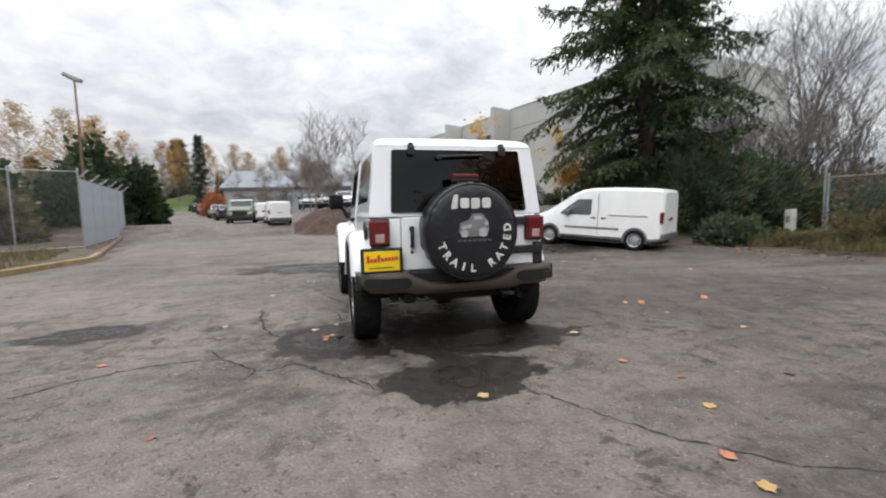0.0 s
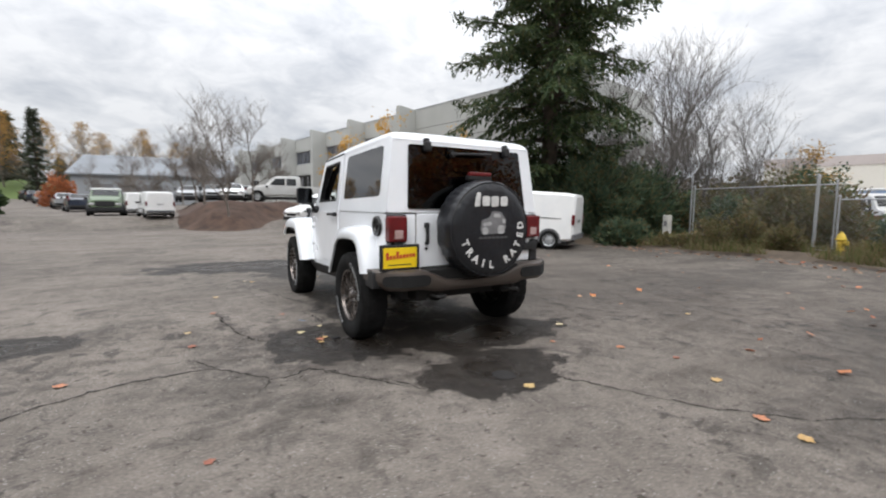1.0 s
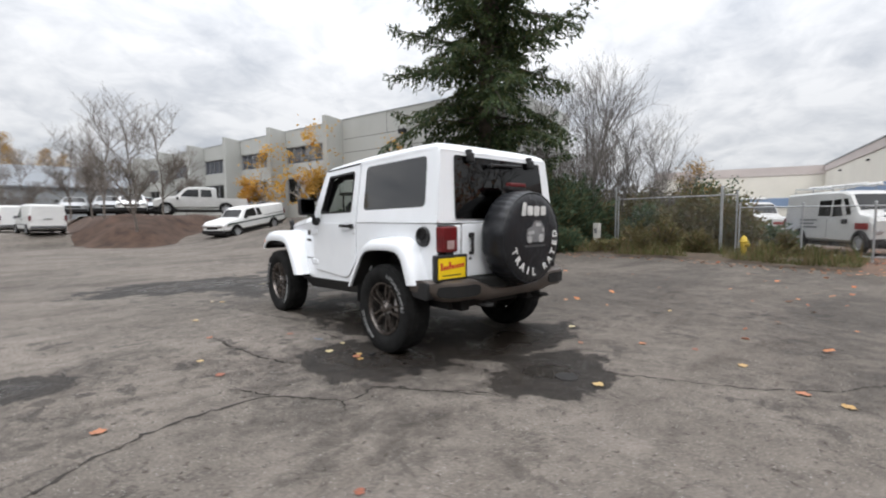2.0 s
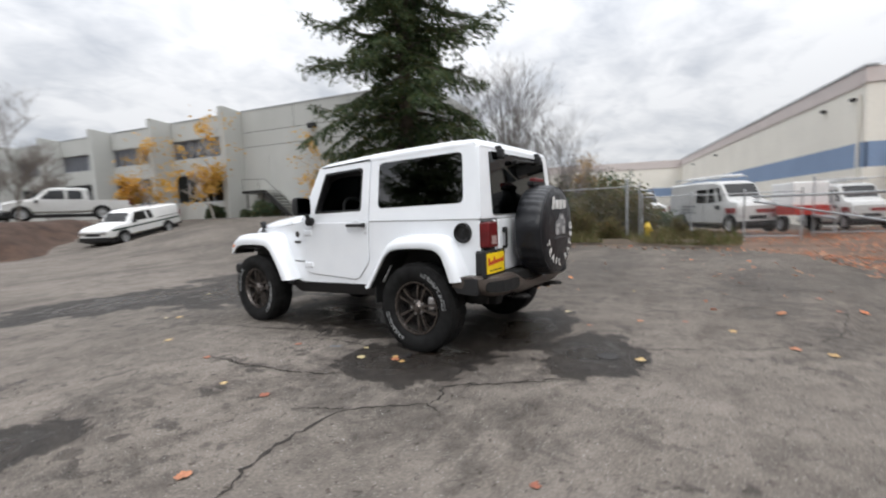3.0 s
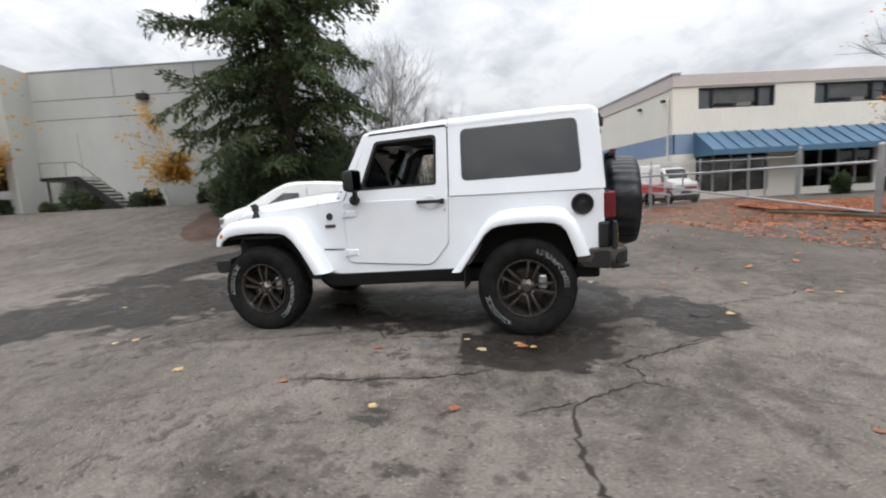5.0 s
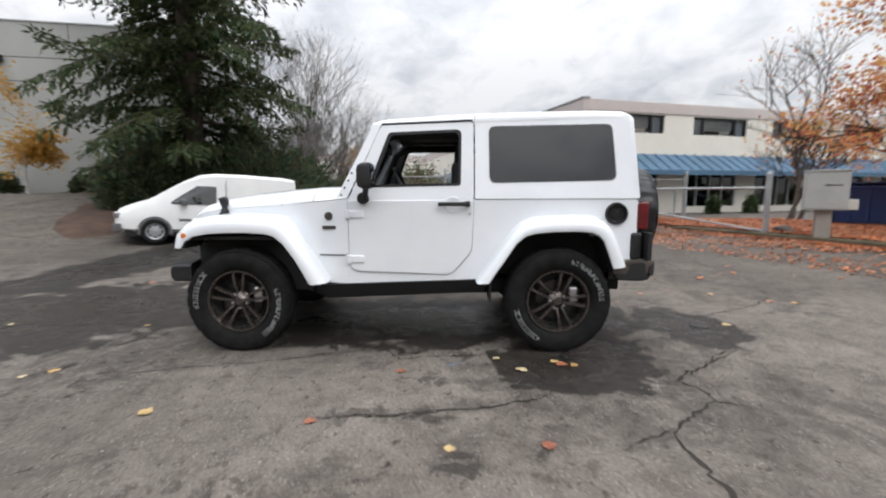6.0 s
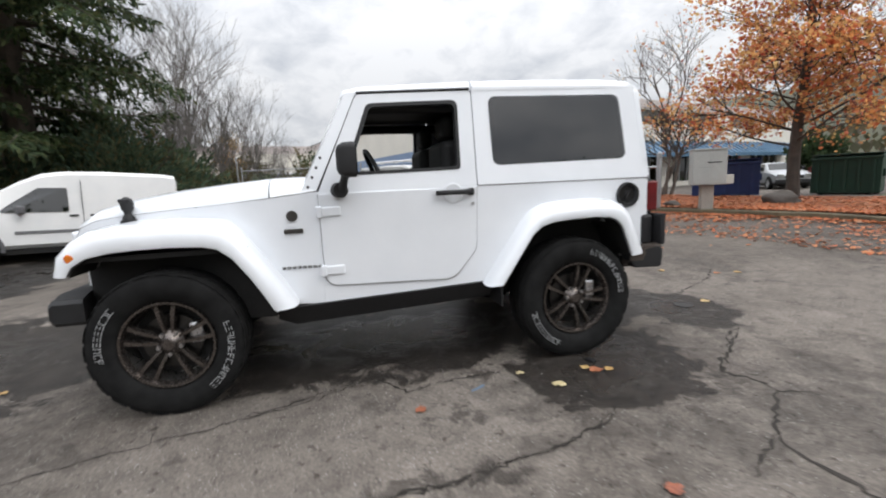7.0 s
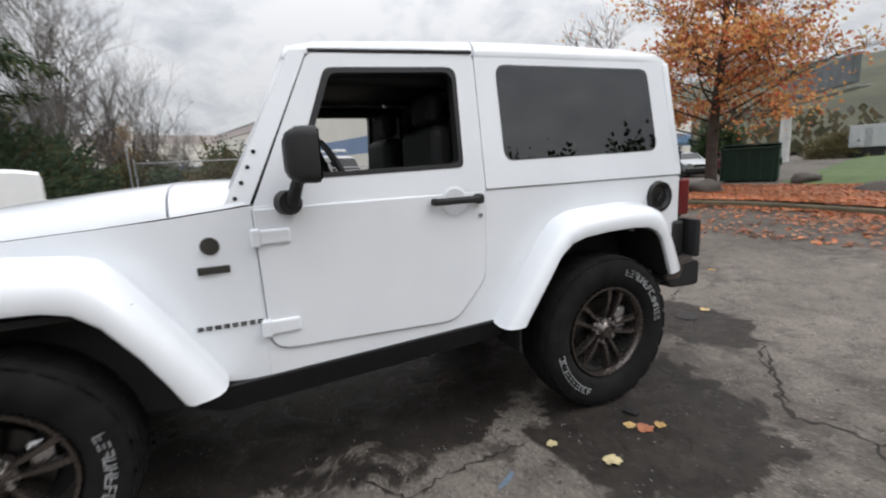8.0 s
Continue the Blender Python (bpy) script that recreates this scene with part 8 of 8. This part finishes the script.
def leaf_mesh(name, seed, material):
    """A lobed leaf, slightly curled."""
    rnd = random.Random(seed)
    bm = bmesh.new()
    n = 20
    mid = bm.verts.new((0, 0, 0.006))
    ring = []
    for k in range(n):
        a = 2 * math.pi * k / n
        r = 0.05 * (0.78 + 0.22 * abs(math.cos(2.5 * a)) + rnd.uniform(-0.16, 0.12)) * (1.0 if math.cos(a) > -0.4 else 0.8)
        ring.append(bm.verts.new((r * math.cos(a) * 1.15, r * math.sin(a), 0.004 + 0.012 * rnd.random() * abs(math.sin(a)))))
    for k in range(n):
        bm.faces.new((mid, ring[k], ring[(k + 1) % n]))
    me = bpy.data.meshes.new(name)
    bm.to_mesh(me)
    bm.free()
    me.materials.append(material)
    return me


def leaf_paint(name, a, b):
    m = Mat(name, 0.5)
    v = m.coord("Object")
    m.base(m.mix(m.ramp(m.random(), (0.0, a), (1.0, b)), m.ramp(m.noise(v, 40, 4), (0.3, 0.7), (0.7, 1.15)), 1.0, "MULTIPLY"))
    return m.m


LY, LO, LP = leaf_paint("yellow_leaf", (0.42, 0.26, 0.09), (0.50, 0.36, 0.16)), leaf_paint("red_orange_leaf", (0.24, 0.075, 0.04), (0.42, 0.17, 0.08)), leaf_paint("pale_dry_leaf", (0.45, 0.38, 0.22), (0.55, 0.46, 0.26))
LEAVES = [(1.02, -2.27, 0), (0.65, -2.71, 1), (0.60, -2.94, 0), (2.75, -1.05, 0), (1.04, -1.46, 1), (0.64, -1.05, 1), (1.22, -1.86, 1), (2.60, 0.16, 0), (2.52, -0.33, 1), (-0.21, -1.71, 0), (-1.05, 0.48, 2), (-2.12, -1.63, 1), (-1.4, 3.65, 2),
          (-2.94, -0.18, 1), (-2.2, 0.81, 0), (1.12, -0.66, 2), (-1.16, 0.02, 1), (-1.3, 3.52, 0), (-1.87, 2.49, 0), (-1.26, 0.33, 2), (-1.11, 0.07, 0), (-1.17, -0.06, 0), (-0.26, 3.6, 0), (-1.29, 1.14, 1), (-2.17, 0.34, 1), (-0.24, 4.9, 2), (2.36, -3.19, 1), (-1.95, 1.55, 1)]
meshes = [[leaf_mesh("leaf", 10 * c + k, m) for k in range(3)] for c, m in enumerate((LY, LO, LP))]
rnd = random.Random(5)
words = ("yellow", "orange red", "pale dry")
for k, (x, y, c) in enumerate(LEAVES):
    o = new("fallen_leaf", meshes[c][k % 3])
    o.matrix_basis = pose(x, y, 0.003, 0, 0, rnd.uniform(0, 360)) @ Matrix.Scale(rnd.uniform(0.5, 0.85), 4)
    tagged(o, words[c] + " fallen leaf lying on the asphalt", "leaf", "fallen leaves on the yard")


def litter(name, label, count, place, size, material, lift=0.012):
    rnd = random.Random(len(name) * 7 + count)
    vs, fs = [], []
    while len(fs) < count:
        x, y, ok = place(rnd)
        if not ok:
            continue
        a, s, t = rnd.uniform(0, 6.28), size * rnd.uniform(0.6, 1.3), rnd.uniform(-0.5, 0.5)
        c = Vector((x, y, rise_at(x, y) + lift + rnd.uniform(0, 0.02)))
        u, v = Vector((math.cos(a), math.sin(a), t * 0.5)) * s / 2, Vector((-math.sin(a), math.cos(a), rnd.uniform(-0.5, 0.5))) * s * 0.42
        j = len(vs)
        vs += [tuple(c - u), tuple(c - v + u * 0.15), tuple(c + u), tuple(c + v + u * 0.15)]
        fs.append((j, j + 1, j + 2, j + 3))
    return tagged(quads(name, vs, fs, material), label, "leaves", kind="stuff")


def kerb_y(x):
    for (x1, y1), (x0, y0) in zip(LEAFKERB, LEAFKERB[1:]):
        if x0 <= x <= x1:
            return y0 + (y1 - y0) * (x - x0) / (x1 - x0)
    return -5.9


def on_verge(r):
    x = r.uniform(-9, 12)
    y = kerb_y(min(x, 9.2)) - 0.15 - 5.2 * r.random() ** 1.3
    return x, y, True


def before_kerb(r):
    x = r.uniform(-6, 9.2)
    d = r.random() ** 3.2 * 2.7
    return x, kerb_y(min(x, 9.2)) + 0.1 + d, r.random() < 0.35 + 0.65 * (noise.noise((x * 0.5, d, 0)) > -0.1)


def on_drive(r):
    x, y = r.uniform(7.3, 17), r.uniform(-8.5, -1.6)
    return x, y, r.random() < 0.25 + 0.75 * (noise.noise((x * 0.35, y * 0.35, 5)) + 0.4 - (y + 5) * 0.12) and x - 0.72 * y > 10.2


def along_edge(r):
    y = r.uniform(-3, 6)
    x = 9.3 + 0.25 * math.sin(y) + r.gauss(0, 0.35)
    return x, y, True


def on_yard(r):
    x, y = r.uniform(1.5, 10), r.uniform(-8, 5)
    return x, y, r.random() < (0.1 + 0.09 * max(0, -y)) * (0.3 + x / 12)


litter("verge_leaves", "thick orange leaf litter on the verge", 56000, on_verge, 0.085, FALLEN, 0.125)
litter("kerb_leaves", "orange leaf litter along the kerb", 9000, before_kerb, 0.075, FALLEN)
litter("drive_leaves", "orange leaf litter over the gateway", 3200, on_drive, 0.075, FALLEN, 0.045)
litter("edge_leaves", "thin leaf litter along the asphalt's edge", 230, along_edge, 0.09, DULLLEAF)
litter("yard_leaves", "scattered small leaves on the asphalt", 230, on_yard, 0.085, FALLEN, 0.006)

gvs, gfs = [], []
rnd = random.Random(9)
for k in range(15000):
    if k % 4:
        y = rnd.uniform(-2.2, 6.5)
        x = 9.75 + 0.3 * math.sin(y * 1.3) + rnd.random() ** 1.2 * 2.6
        if noise.noise((x * 0.7, y * 0.7, 1)) < -0.12:
            continue
    else:
        y = rnd.uniform(2, 13)
        x = -7.9 - rnd.random() ** 1.5 * 3.0 - max(0, y - 9) * 0.3 - max(0, 6 - y) * 0.12
    z = rise_at(x, y) + 0.09
    h, a = 0.06 + 0.55 * rnd.random() ** 2.2 * (0.6 + noise.noise((x * 1.7, y * 1.7, 4))), rnd.uniform(0, 6.28)
    u = Vector((math.cos(a), math.sin(a), 0)) * 0.012
    tip = Vector((x + rnd.gauss(0, 0.07), y + rnd.gauss(0, 0.07), z + h))
    j = len(gvs)
    gvs += [(x - u.x, y - u.y, z), (x + u.x, y + u.y, z), tuple(tip)]
    gfs.append((j, j + 1, j + 2))
tagged(quads("verge_grass", gvs, gfs, GRASS), "rough green and yellow verge grass", "grass", kind="stuff")

bm_ = [(-1.11, 0.73), (-1.14, 0.74), (-1.17, 0.79), (-1.185, 0.84), (-1.16, 0.82), (-1.14, 0.78)]
tagged(quads("paint_mark", [(x, y, 0.003) for x, y in bm_], [tuple(range(6))], plain("faded_blue_paint", (0.10, 0.14, 0.19), 0.8, vary=0.4, scale=40)), "faded blue paint mark on the asphalt", "paint mark", kind="structure")
cover_m = thing("drain_cover", pose(-0.23, -1.46, 0.0), "small round iron cover in the asphalt", "manhole cover")
part("ring", lathe(bmesh.new(), [(-0.02, 0.085), (0.005, 0.085), (0.005, 0.075), (0.002, 0.071), (0.002, 0.0)], 28, "z"), plain("worn_iron", (0.022, 0.02, 0.019), 0.6, metal=0.2, vary=0.3, scale=30), cover_m)
bit = tagged(part("rubber_block", B(-0.035, 0.035, -0.018, 0.018, 0.0, 0.018, bevel=0.006), BLACK, None, "small black rubber block on the asphalt"), category="block")
bit.matrix_basis = pose(-1.03, -0.02, 0.0, 0, 0, 20)
